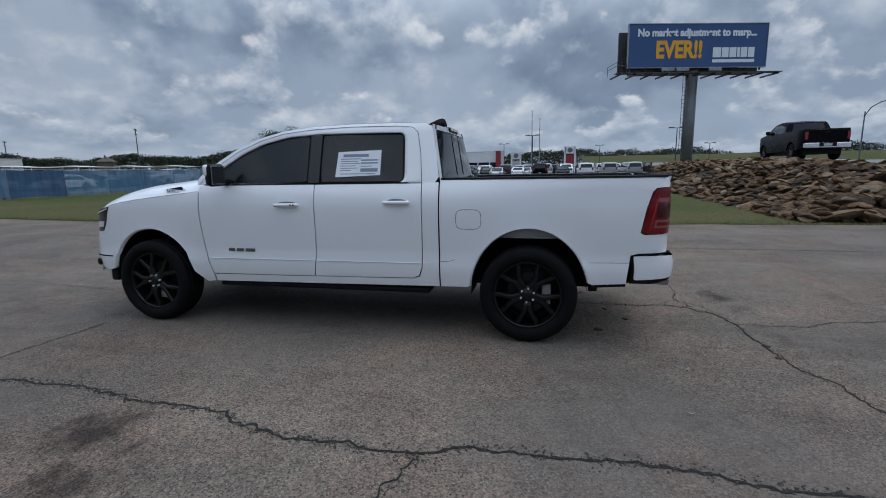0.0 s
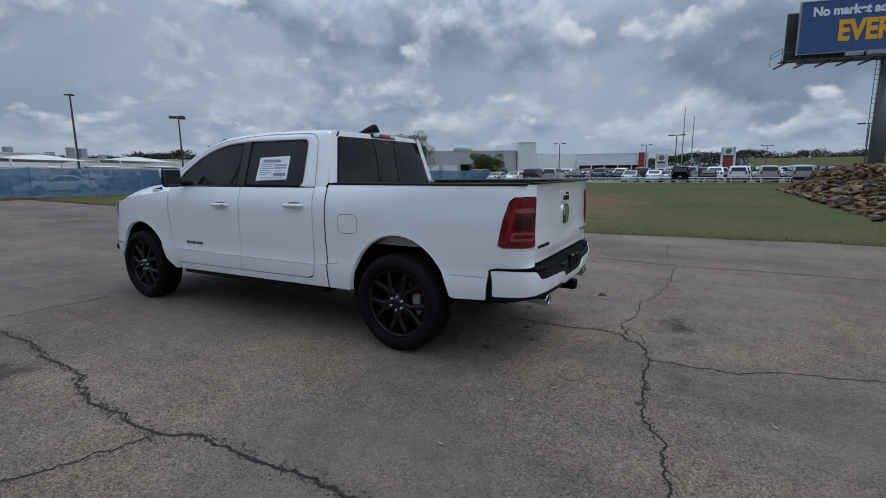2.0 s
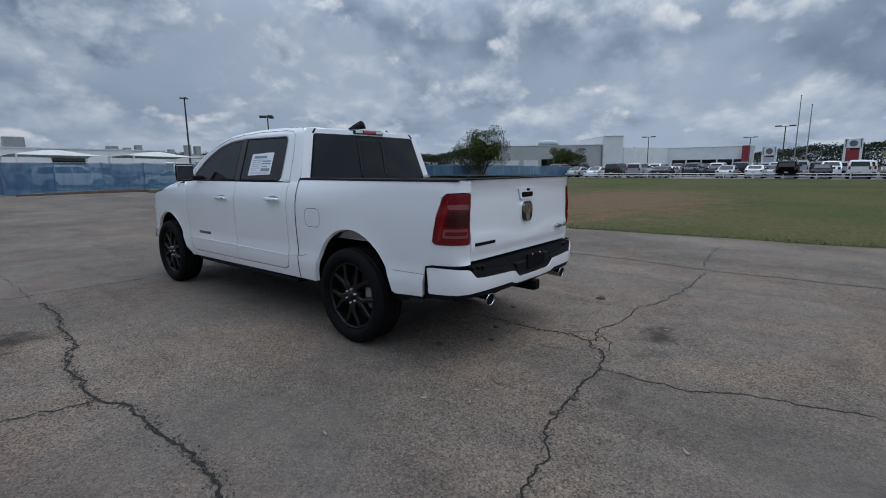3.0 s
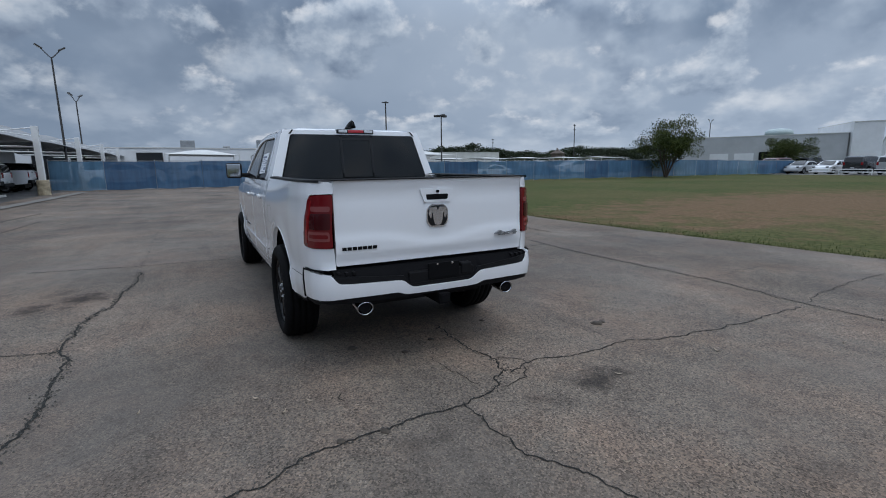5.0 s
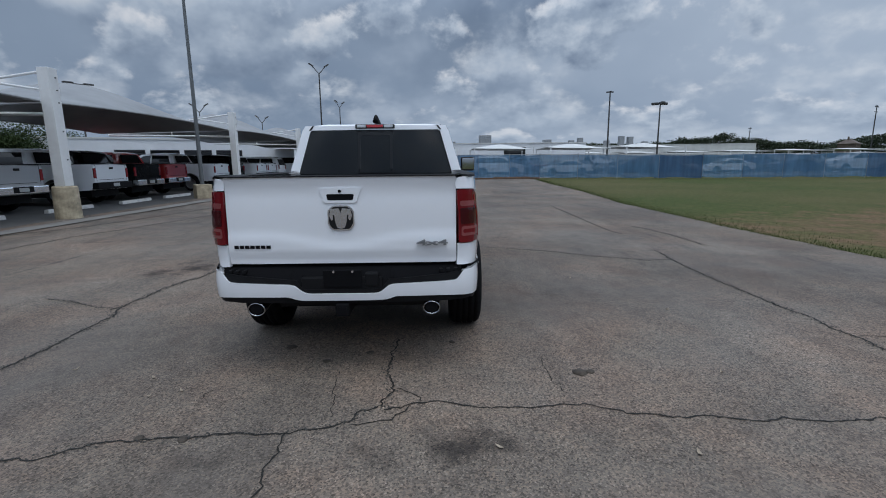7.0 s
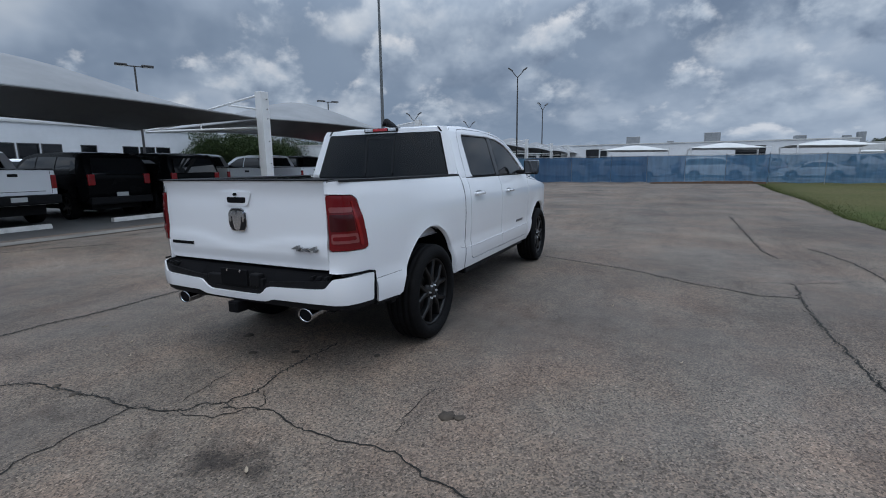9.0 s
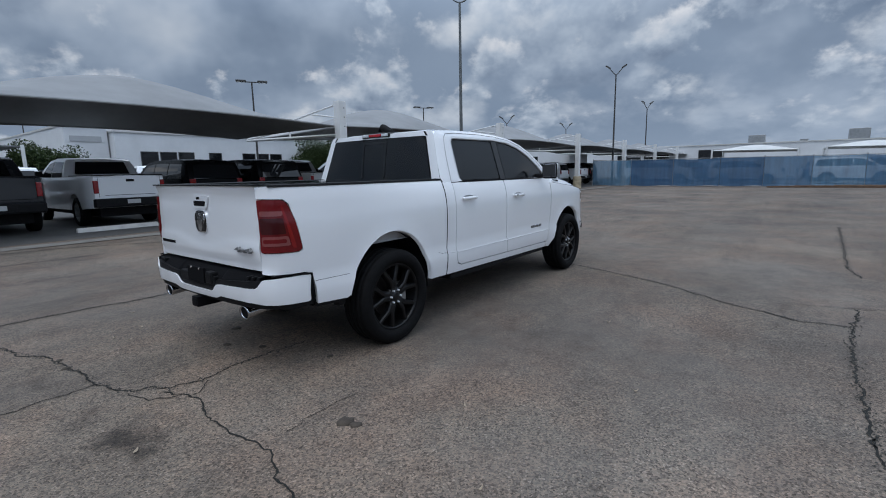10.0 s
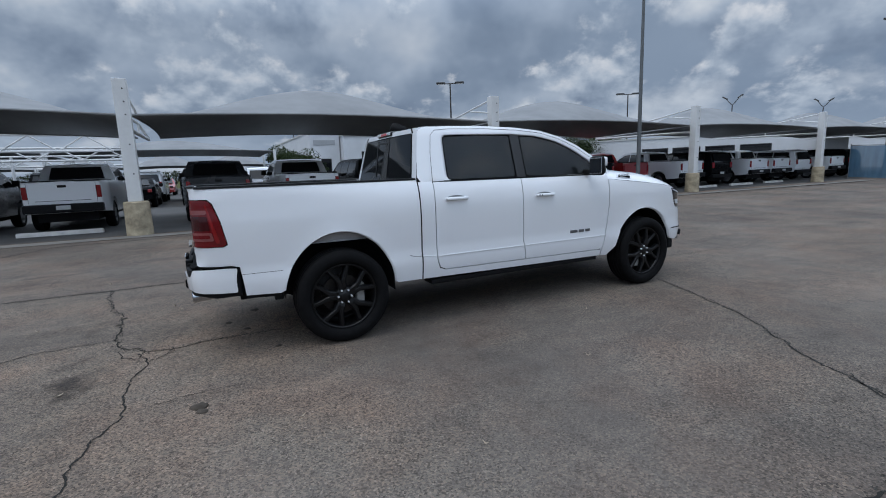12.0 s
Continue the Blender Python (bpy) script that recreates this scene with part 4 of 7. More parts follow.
words("No market adjustment to msrp...", 1.05, sign_at(0.9, bz1 - 1.22), M_sign_white, board, 0.045, 0.93, label="white sans-serif headline")
words("EVER!!", 2.4, sign_at(2.95, bz1 - 3.42), M_sign_yellow, board, 0.10, 0.78, label="bold yellow word")
for x, w in ((9.25, 0.95), (10.25, 0.8), (11.1, 0.8), (11.95, 0.35), (12.35, 0.75), (13.15, 0.75)):
    bm = bmesh.new()
    box(bm, x, x + w - 0.06, -0.032, -0.012, bz0 + 0.98, bz0 + 2.0)
    part("brand_bar", on_board(bm), M_sign_white, board)
bm = bmesh.new()
box(bm, 9.25, 13.9, -0.032, -0.012, bz0 + 0.45, bz0 + 0.78)
part("brand_bar", on_board(bm), M_sign_white, board)

# ---------------------------------------------------------------- parked vehicles
def cells(outline, step_y, step_z):
    """A flat panel with that (y, z) outline, cut into small cells so that it can be bent."""
    bm = bmesh.new()
    bm.faces.new([bm.verts.new((0, y, z)) for y, z in outline])
    for axis, step in ((1, step_y), (2, step_z)):
        lo = min(v.co[axis] for v in bm.verts)
        hi = max(v.co[axis] for v in bm.verts)
        k = math.floor(lo / step) + 1
        while k * step < hi - 1e-4:
            if k * step > lo + 1e-4:
                co, no = Vector((0, 0, 0)), Vector((0, 0, 0))
                co[axis], no[axis] = k * step, 1
                bmesh.ops.bisect_plane(bm, geom=list(bm.verts) + list(bm.edges) + list(bm.faces), dist=1e-5, plane_co=co, plane_no=no)
            k += 1
    return bm


def arch(cy, cz, r, a0=180, a1=0, n=12):
    return [(cy + r * math.cos(radians(a)), cz + r * math.sin(radians(a))) for a in spread(a0, a1, n)]


def closed_shell(outline, half, step_y=0.25, step_z=0.2, crown=0.0, soft=0.0):
    """A solid body: the outline bent to half(y, z) on both sides and closed across."""
    flat_bm = cells(outline, step_y, step_z)
    bm = bmesh.new()
    left, right = {}, {}
    for v in flat_bm.verts:
        h = half(v.co.y, v.co.z)
        left[v] = bm.verts.new((-h, v.co.y, v.co.z))
        right[v] = bm.verts.new((h, v.co.y, v.co.z))
    for f in flat_bm.faces:
        bm.faces.new([left[v] for v in f.verts])
        bm.faces.new([right[v] for v in reversed(f.verts)])
    centre, rims = {}, []
    for e in flat_bm.edges:
        if not e.is_boundary:
            continue
        a, b = e.verts
        for v in (a, b):
            if v not in centre:
                up = crown if v.co.z > 1.2 else 0.0
                centre[v] = bm.verts.new((0, v.co.y, v.co.z + up))
        for s in (left, right):
            bm.faces.new((s[a], s[b], centre[b], centre[a]))
            rims.append((s[a], s[b]))
    flat_bm.free()
    if soft:
        es = [bm.edges.get(p) for p in rims]
        es = [e for e in es if e and min(v.co.z for v in e.verts) > 0.62]
        bmesh.ops.bevel(bm, geom=es, offset=soft, segments=2, profile=0.5, affect="EDGES", clamp_overlap=True)
    return bm


def skin(outline, half, side, lift=0.006, step_y=0.3, step_z=0.15, depth=0.02):
    """A thin bent panel lying on one side of a body."""
    bm = cells(outline, step_y, step_z)
    for v in bm.verts:
        v.co.x = side * (half(v.co.y, v.co.z) + lift)
    edges = [e for e in bm.edges if e.is_boundary]
    ext = bmesh.ops.extrude_edge_only(bm, edges=edges)
    for v in (g for g in ext["geom"] if isinstance(g, bmesh.types.BMVert)):
        v.co.x -= side * depth
    return bm


WHEELS = {}


def wheel_meshes(r, w, rim_mat):
    key = (r, w, rim_mat.name)
    if key in WHEELS:
        return WHEELS[key]
    bm = bmesh.new()
    rr = r * 0.66
    lathe(bm, [(w * 0.42, rr), (w * 0.5, rr + 0.02), (w * 0.5, r * 0.9), (w * 0.42, r * 0.975), (w * 0.2, r), (-w * 0.2, r), (-w * 0.42, r * 0.975), (-w * 0.5, r * 0.9), (-w * 0.5, rr), (w * 0.42, rr)], 28)
    tyre = finish("tyre", bm, M_rubber, True)
    bm = bmesh.new()
    lathe(bm, [(w * 0.40, rr + 0.004), (w * 0.43, rr), (w * 0.40, rr - 0.02), (w * 0.1, rr - 0.03), (w * 0.1, 0.0)], 24)
    for i in range(6):
        a = i * math.pi / 3
        box(bm, w * 0.22, w * 0.38, -0.035, 0.035, 0.03, rr - 0.015, m=Matrix.Rotation(a, 4, "X"))
    tube(bm, (w * 0.1, 0, 0), (w * 0.41, 0, 0), 0.06, n=10)
    rim = finish("rim", bm, rim_mat)
    WHEELS[key] = (tyre, rim)
    return WHEELS[key]


def add_wheel(parent, x, y, r, w, rim_mat):
    tyre, rim = wheel_meshes(r, w, rim_mat)
    m = pose(x, y, r, 0, 0, 0 if x > 0 else 180)
    t = shared("wheel", tyre, parent, m)
    shared("rim", rim, t)


def vehicle(style, paint, label, category, lamp_red=True, chrome=True, lift=0.0):
    ob = thing("pickup_truck" if style == "pickup" else "parked_car", label, category)
    if style == "pickup":
        W, belt, roof, r, ya, yb = 0.99, 1.32, 1.92, 0.40, -1.62, 2.02
        top = [(-2.86, 0.80), (-2.86, 1.34), (-2.80, 1.385), (-0.86, 1.385), (-0.84, 1.42), (-0.66, 1.84), (-0.5, 1.91), (0.2, 1.93), (0.85, 1.86), (1.62, 1.40), (1.85, 1.37), (2.6, 1.27), (2.86, 1.12), (2.92, 0.62), (2.8, 0.45)]
        tail, front, cargo = -2.86, 2.92, -0.84
        side_w = [[(-0.68, 1.37), (-0.56, 1.80), (0.28, 1.83), (0.28, 1.37)], [(0.34, 1.37), (0.34, 1.83), (0.72, 1.79), (1.42, 1.38)]]
        rear_w = ((-0.80, 1.44), (-0.67, 1.80), 0.70, 0.62)
        wind = ((0.92, 1.80), (1.52, 1.42))
    elif style == "suv":
        W, belt, roof, r, ya, yb = 0.97, 1.22, 1.86, 0.38, -1.42, 1.48
        top = [(-2.42, 0.70), (-2.45, 1.15), (-2.22, 1.75), (-2.05, 1.82), (-1.0, 1.87), (0.1, 1.86), (0.65, 1.78), (1.35, 1.26), (1.6, 1.22), (2.25, 1.12), (2.45, 0.95), (2.5, 0.55), (2.4, 0.4)]
        tail, front = -2.45, 2.5
        side_w = [[(-2.1, 1.26), (-1.98, 1.70), (-1.12, 1.74), (-1.12, 1.26)], [(-1.06, 1.26), (-1.06, 1.74), (-0.1, 1.76), (-0.1, 1.26)], [(-0.04, 1.26), (-0.04, 1.76), (0.52, 1.70), (1.18, 1.26)]]
        rear_w = ((-2.40, 1.24), (-2.235, 1.68), 0.74, 0.66)
        wind = ((0.75, 1.70), (1.28, 1.31))
    else:
        W, belt, roof, r, ya, yb = 0.90, 0.94, 1.46, 0.33, -1.36, 1.40
        top = [(-2.32, 0.62), (-2.36, 0.9), (-2.2, 1.02), (-1.55, 1.08), (-0.95, 1.40), (-0.3, 1.46), (0.25, 1.43), (1.15, 0.98), (1.9, 0.86), (2.25, 0.74), (2.36, 0.5), (2.3, 0.3)]
        tail, front = -2.36, 2.36
        side_w = [[(-1.35, 1.0), (-0.9, 1.32), (-0.28, 1.38), (-0.28, 1.0)], [(-0.22, 1.0), (-0.22, 1.38), (0.2, 1.35), (0.92, 0.98)]]
        rear_w = ((-1.52, 1.11), (-1.0, 1.38), 0.66, 0.56)
        wind = ((0.32, 1.40), (1.08, 1.03))
    z0 = r + 0.03

    def half(y, z):
        h = W - 0.02 * max(0, 0.75 - z) / 0.3
        if z > belt - 0.1:
            k = (z - belt + 0.1) / (roof - belt + 0.1)
            h -= 0.06 * k + 0.15 * k * k
        for e, s in ((tail, 1), (front, -1)):
            d = (y - e) * s
            if d < 0.5:
                h -= 0.13 * ((0.5 - d) / 0.5) ** 2
        return h

    R = r + 0.09
    bottom = [(front - 0.2, z0 - 0.03), (yb + R, z0)] + arch(yb, r + 0.02, R, 0, 180)[1:-1] + [(yb - R, z0), (ya + R, z0 + 0.02)] + arch(ya, r + 0.02, R, 0, 180)[1:-1] + [(ya - R, z0 + 0.06), (tail + 0.12, z0 + 0.1)]
    outline = bottom + top
    part("body", closed_shell(outline, half, 0.2, 0.12, 0.03, 0.05), paint, ob, smooth="creased")
    for s in (-1, 1):
        for w in side_w:
            part("side_window", skin(w, half, s), M_glass_dark, ob)
    (y0, za), (y1, zb), wa, wb = rear_w

    def rear_at(u, v):
        return (u * lerp(wa, wb, v), lerp(y0, y1, v) - 0.075, lerp(za, zb, v) + 0.01)

    g = bmesh.new()
    sheet(g, spread(-1, 1, 4), spread(0, 1, 2), rear_at)
    part("rear_window", g, M_glass_dark, ob)
    (y0, za), (y1, zb) = wind
    g = bmesh.new()
    sheet(g, spread(-1, 1, 4), spread(0, 1, 2), lambda u, v: (u * lerp(0.66, 0.78, v) * W, lerp(y0, y1, v) + 0.03, lerp(za, zb, v) + 0.03))
    part("windshield", g, M_glass_dark, ob)
    rim = M_steel_grey if lamp_red else M_gloss_black
    for y in (ya, yb):
        for s in (-1, 1):
            add_wheel(ob, s * (W - 0.14), y, r, 0.25, rim)
    under = bmesh.new()
    box(under, -W + 0.3, W - 0.3, tail + 0.3, front - 0.3, r * 0.7, 0.62)
    part("underbody", under, M_black_plastic, ob)
    zt = {"pickup": (0.92, 1.26), "suv": (0.95, 1.25), "sedan": (0.76, 0.92)}[style]
    for s in (-1, 1):
        g = bmesh.new()
        box(g, *sorted((s * (W - 0.30 if style != "pickup" else W - 0.235), s * (W - 0.12))), tail - 0.02, tail + 0.16, zt[0], zt[1], 0.02)
        part("tail_lamp", g, M_red_tail, ob)
        g = bmesh.new()
        box(g, *sorted((s * (W - 0.40), s * (W - 0.14))), front - 0.12, front + 0.01, zt[0] - 0.05, zt[1] - 0.08, 0.02)
        part("headlamp", g, M_headlamp, ob)
        g = bmesh.new()
        box(g, *sorted((s * (W - 0.02), s * (W + 0.17))), wind[1][0] - 0.35, wind[1][0] - 0.22, belt + 0.06, belt + 0.25, 0.03)
        part("mirror", g, M_black_plastic, ob)
    g = bmesh.new()
    if style == "pickup":
        box(g, -W + 0.10, W - 0.10, tail - 0.13, tail + 0.2, 0.55, 0.78, 0.03)
        part("rear_bumper", g, M_chrome if chrome else M_black_plastic, ob)
        g = bmesh.new()
        box(g, -0.34, 0.34, tail - 0.135, tail - 0.05, 0.60, 0.77, 0.01)
        part("bumper_recess", g, M_black_plastic, ob)
        g = bmesh.new()
        box(g, -0.10, 0.10, tail - 0.012, tail + 0.02, 1.22, 1.29, 0.01)
        part("tailgate_handle", g, M_black_plastic, ob)
        g = bmesh.new()
        box(g, -0.62, 0.62, tail - 0.004, tail + 0.02, 0.86, 0.872)
        box(g, -0.76, -0.752, tail - 0.004, tail + 0.02, 0.82, 1.36)
        box(g, 0.752, 0.76, tail - 0.004, tail + 0.02, 0.82, 1.36)
        part("tailgate_seam", g, M_gap, ob)
        g = bmesh.new()
        box(g, -W + 0.13, W - 0.13, tail + 0.03, cargo - 0.02, 1.380, 1.412, 0.008)
        part("tonneau_cover", g, M_black_plastic, ob)
    else:
        box(g, -W + 0.12, W - 0.12, tail - 0.05, tail + 0.2, 0.42, 0.62, 0.03)
        part("rear_bumper", g, M_black_plastic if style == "suv" else paint, ob)
    g = bmesh.new()
    box(g, -0.16, 0.16, tail - (0.145 if style == "pickup" else 0.03), tail - 0.02, 0.63, 0.74)
    part("plate", g, M_lamp_glass, ob)
    return ob


PAINTS = {"white": M_white, "black": M_black_paint, "silver": M_silver, "grey": M_grey_paint, "red": M_red_paint, "maroon": M_maroon, "blue": M_blue_paint}
PROTO = {}


def park(style, colour, x, y, heading, place, base=None, group="parked vehicles"):
    """Parks a vehicle; heading: degrees of its nose from north (y), anticlockwise."""
    kind = {"pickup": "pickup truck", "suv": "SUV", "sedan": "sedan car"}[style]
    m = pose(x, y, land(x, y) if base is None else base, 0, 0, heading)
    label = f"{colour} {kind} {place}"
    if (style, colour) not in PROTO:
        ob = vehicle(style, PAINTS[colour], label, "pickup" if style == "pickup" else "car", colour != "black", colour not in ("grey", "white"))
        ob.matrix_basis = m
        PROTO[style, colour] = ob
    else:
        ob = copy_thing(PROTO[style, colour], m)
    return tagged(ob, label=label, group=group)


# the row under the canopies, tails to the drive
ROW = [("suv", "grey", -7.2), ("pickup", "white", -4.4), ("pickup", "grey", -0.55), ("pickup", "white", 2.3), ("suv", "black", 4.85), ("suv", "black", 6.9),
       ("pickup", "silver", 9.3), ("pickup", "white", 12.6), ("pickup", "black", 15.2), ("pickup", "red", 17.8), ("pickup", "white", 21.3),
       ("suv", "black", 24.2), ("pickup", "white", 27.0), ("pickup", "white", 29.8), ("suv", "white", 32.6), ("pickup", "white", 35.6), ("suv", "black", 38.6)]
for k, (style, colour, y) in enumerate(ROW):
    dx = (0.25, -0.1, 0.3, 0.0, -0.25)[k % 5]
    park(style, colour, -11.15 - (2.86 if style == "pickup" else 2.4) + dx, y, 90, "parked nose-in under the shade canopy", group="covered row")
# vehicles of the rows behind
rnd = random.Random(11)
for xr in (-24.5, -30.5, -44.0):
    y = -34.0
    while y < 9:
        style = rnd.choice(("pickup", "suv", "suv", "sedan"))
        colour = rnd.choice(("white", "silver", "grey", "black", "black", "grey", "blue", "red"))
        park(style, colour, xr + rnd.uniform(-0.3, 0.3), y, 90 if xr > -40 else -90, "in an open row of the dealer lot", group="dealer lot rows")
        y += 3.0 + (rnd.random() < 0.2) * 3
# vehicles behind the blue fence
for yr, x0, x1, h in ((41.0, -6.5, 50, 90), (48.5, -8, 58, 0), (62, -2, 70, 0), (84, 26, 84, 0)):
    x = x0
    while x < x1:
        style = rnd.choice(("pickup", "suv", "sedan", "pickup"))
        colour = rnd.choice(("white", "white", "silver", "silver", "grey", "blue", "black", "maroon"))
        park(style, colour, x, yr + rnd.uniform(-0.4, 0.4), h + rnd.choice((0, 180)), "parked in the lot behind the blue screened fence", group="rear lot")
        x += (6.4 if h == 90 else 3.3) + (rnd.random() < 0.25) * 3
# the neighbouring dealer's lot
for xr in (60.5, 67.5, 76, 86, 97):
    y = -34.0
    while y < 28:
        style = rnd.choice(("sedan", "suv", "suv", "pickup", "sedan"))
        colour = rnd.choice(("white", "white", "silver", "grey", "black", "black", "silver", "maroon", "grey"))
        park(style, colour, xr + rnd.uniform(-0.4, 0.4), y, rnd.choice((90, -90)), "parked in the neighbouring dealer lot", group="neighbouring lot")
        y += 2.9 + (rnd.random() < 0.12) * 4

# ---------------------------------------------------------------- rock bank with the display pickup
def bank_top(x):
    return table([(8.4, 0.9), (10, 1.05), (14, 1.30), (20, 1.50), (30, 1.54), (40, 1.54)], x)


def bank(x, y):
    """Height of the rock bank: rises from its two feet."""
    foot = min((x - 8.5) / 1.5, (-6.2 - y) / 3.6 * (1.0 + 0.0 * x))
    far = min(1.0, max(0.0, (40 - x) / 4))
    return bank_top(x) * smooth01(0, 1, foot) * far


bm = bmesh.new()
sheet(bm, spread(8.2, 42, 70), spread(-42, -5.9, 70), lambda x, y: (x, y, land(x, y) - 0.06 + bank(x, y) * 0.97))
M_bank = plain("bank_soil", (0.045, 0.036, 0.027), 0.95, vary=0.35, scale=1.5, grain=0.6)
solo("bank", bm, M_bank, "raised bank of soil under the sandstone rocks", "bank", kind="structure", smooth=True)
bm = bmesh.new()
sheet(bm, spread(10.2, 40, 40), spread(-40, -10.6, 40), lambda x, y: (x, y, land(x, y) - 0.035 + bank(x, y)))
solo("display_pad", bm, M_far_pave, "grey asphalt pad on top of the rock bank", "pavement", kind="structure", smooth=True)


def rock_mesh(seed, flat):
    r = random.Random(seed)
    bm = bmesh.new()
    bmesh.ops.create_icosphere(bm, subdivisions=2, radius=0.5)
    off = Vector((r.uniform(-9, 9), r.uniform(-9, 9), r.uniform(-9, 9)))
    for k in range(7):
        n = Vector((r.uniform(-1, 1), r.uniform(-1, 1), r.uniform(-0.5, 0.5))).normalized()
        d = r.uniform(0.28, 0.42)
        for v in bm.verts:
            s = v.co.dot(n) - d
            if s > 0:
                v.co -= n * s
    for v in bm.verts:
        v.co *= 1 + 0.16 * noise.noise(v.co * 3 + off)
        v.co.z *= flat
        v.co.z = max(-0.22, min(0.24, v.co.z))
    return finish("rock", bm, M_rock)


ROCKS = [rock_mesh(40 + i, 0.30 + 0.06 * (i % 4)) for i in range(9)]
rock_pile = thing("rock_pile", "bank of loose brown sandstone slabs and boulders", "rocks")
rnd = random.Random(5)


def lay_rocks(count, spot, size, join):
    for i in range(count):
        x, y = spot()
        s = size(x, y)
        z = land(x, y) + bank(x, y) + s * 0.05
        m = pose(x, y, z, rnd.uniform(-30, 30), rnd.uniform(-30, 30), rnd.uniform(0, 360)) @ Matrix.Diagonal((s * rnd.uniform(1.0, 1.7), s, s * rnd.uniform(0.55, 1.1), 1))
        me = ROCKS[rnd.randrange(len(ROCKS))]
        if join is None:
            shared("rock", me, rock_pile, m)
        else:
            n0 = len(join[0])
            join[0].extend((m @ v.co)[:] for v in me.vertices)
            join[1].extend([n0 + k for k in p.vertices] for p in me.polygons)


lay_rocks(140, lambda: (8.6 + rnd.random() ** 1.3 * 3.0, -6.4 - rnd.random() * 7.5), lambda x, y: rnd.uniform(0.22, 0.62) + 0.25 * (x < 8.9), None)
lay_rocks(155, lambda: (9 + rnd.random() * 12, -6.4 - rnd.random() * 4.0), lambda x, y: rnd.uniform(0.2, 0.58), None)
rest = ([], [])
lay_rocks(1500, lambda: (9 + rnd.random() * 27, -6.4 - rnd.random() * 4.4), lambda x, y: rnd.uniform(0.15, 0.52), rest)
lay_rocks(700, lambda: (8.6 + rnd.random() * 2.6, -6.4 - rnd.random() * 14), lambda x, y: rnd.uniform(0.14, 0.48), rest)
me = bpy.data.meshes.new("rock_rubble")
me.from_pydata(rest[0], [], rest[1])
me.materials.append(M_rock)
rubble = new("rock_rubble", me)
rubble.parent = rock_pile
tagged(rubble, kind="stuff")
park("pickup", "black", 23.2, -12.8, -94, "displayed on top of the rock bank", base=land(23, -12.5) + bank_top(23.3) - 0.02, group="display")


# ---------------------------------------------------------------- trees and shrubs
def leaf_cloud(verts, faces, centre, radius, count, size, rnd, squash=0.8):
    for i in range(count):
        while True:
            p = Vector((rnd.uniform(-1, 1), rnd.uniform(-1, 1), rnd.uniform(-1, 1)))
            if 0.25 < p.length < 1:
                break
        p = Vector((p.x, p.y, p.z * squash)) * radius + Vector(centre)
        s = size * rnd.uniform(0.6, 1.3)
        q = Euler((rnd.uniform(-1.2, 1.2), rnd.uniform(-1.2, 1.2), rnd.uniform(0, 6.3))).to_matrix()
        n0 = len(verts)
        for a, b, c in ((-0.5, 0, 0), (0, -0.28, 0.06), (0.5, 0, 0), (0, 0.28, 0.06)):
            verts.append((p + q @ Vector((a * s, b * s, c * s)))[:])
        faces.append((n0, n0 + 1, n0 + 2, n0 + 3))


def tree(name, label, x, y, height, spread_r, seed, leaf=0.16, mat=None, clumps=26, per=170, stems=5, bare=0.0):
    rnd = random.Random(seed)
    ob = thing(name, label, "tree", pose(x, y, land(x, y)))
    bm = bmesh.new()
    tips = []
    for k in range(stems):
        a = k * 2 * math.pi / stems + rnd.uniform(-0.4, 0.4)
        lean = rnd.uniform(0.15, 0.55) * spread_r
        p = Vector((rnd.uniform(-0.1, 0.1), rnd.uniform(-0.1, 0.1), -0.05))
        end = Vector((math.cos(a) * lean, math.sin(a) * lean, height * rnd.uniform(0.6, 0.85)))
        r = 0.03 + 0.012 * height
        for i in range(4):
            q = p.lerp(end, 0.35) + Vector((rnd.uniform(-0.15, 0.15), rnd.uniform(-0.15, 0.15), 0))
            tube(bm, p, q, r, r * 0.72, 7, False)
            p, r = q, r * 0.72
            for j in range(2):
                t = p + Vector((rnd.uniform(-1, 1) * spread_r * 0.55, rnd.uniform(-1, 1) * spread_r * 0.55, rnd.uniform(0.0, 0.3) * height))
                tube(bm, p, t, r * 0.5, r * 0.2, 5, False)
                tips.append(t)
    part("trunk", bm, M_bark, ob)
    verts, faces = [], []
    for k in range(clumps):
        c = tips[rnd.randrange(len(tips))] if rnd.random() < 0.7 else Vector((rnd.uniform(-1, 1) * spread_r * 0.8, rnd.uniform(-1, 1) * spread_r * 0.8, height * rnd.uniform(0.2, 0.9)))
        c = Vector((c.x, c.y, min(c.z, height * 0.95)))
        leaf_cloud(verts, faces, c, spread_r * rnd.uniform(0.22, 0.45), per, leaf, rnd)
    me = bpy.data.meshes.new("crown")
    me.from_pydata(verts, [], faces)
    me.materials.append(mat or M_leaf)
    c = new("crown", me)
    c.parent = ob
    return ob


tree("shrub_tree", "straggly multi-stemmed green tree growing against the fence", 40.5, 27.6, 5.6, 2.9, 3, 0.15, M_leaf, 52, 300, 7)
tree("shrub_tree", "rounded green bush beside the fence end", 65.5, 29.3, 4.3, 3.0, 8, 0.2, M_leaf, 36, 300, 5)
tree("shade_tree", "clipped round green tree in the dealer lot", -30.1, 5.0, 3.4, 1.9, 21, 0.15, M_leaf_dark, 46, 330, 4)
tree("shade_tree", "green tree beside the dealership office", -33.5, 27.0, 4.6, 3.2, 22, 0.15, M_leaf_dark, 46, 640, 4)
tree("shade_tree", "dark green tree behind the canopies", -27.5, 24.5, 4.2, 3.0, 25, 0.15, M_leaf_dark, 46, 640, 4)
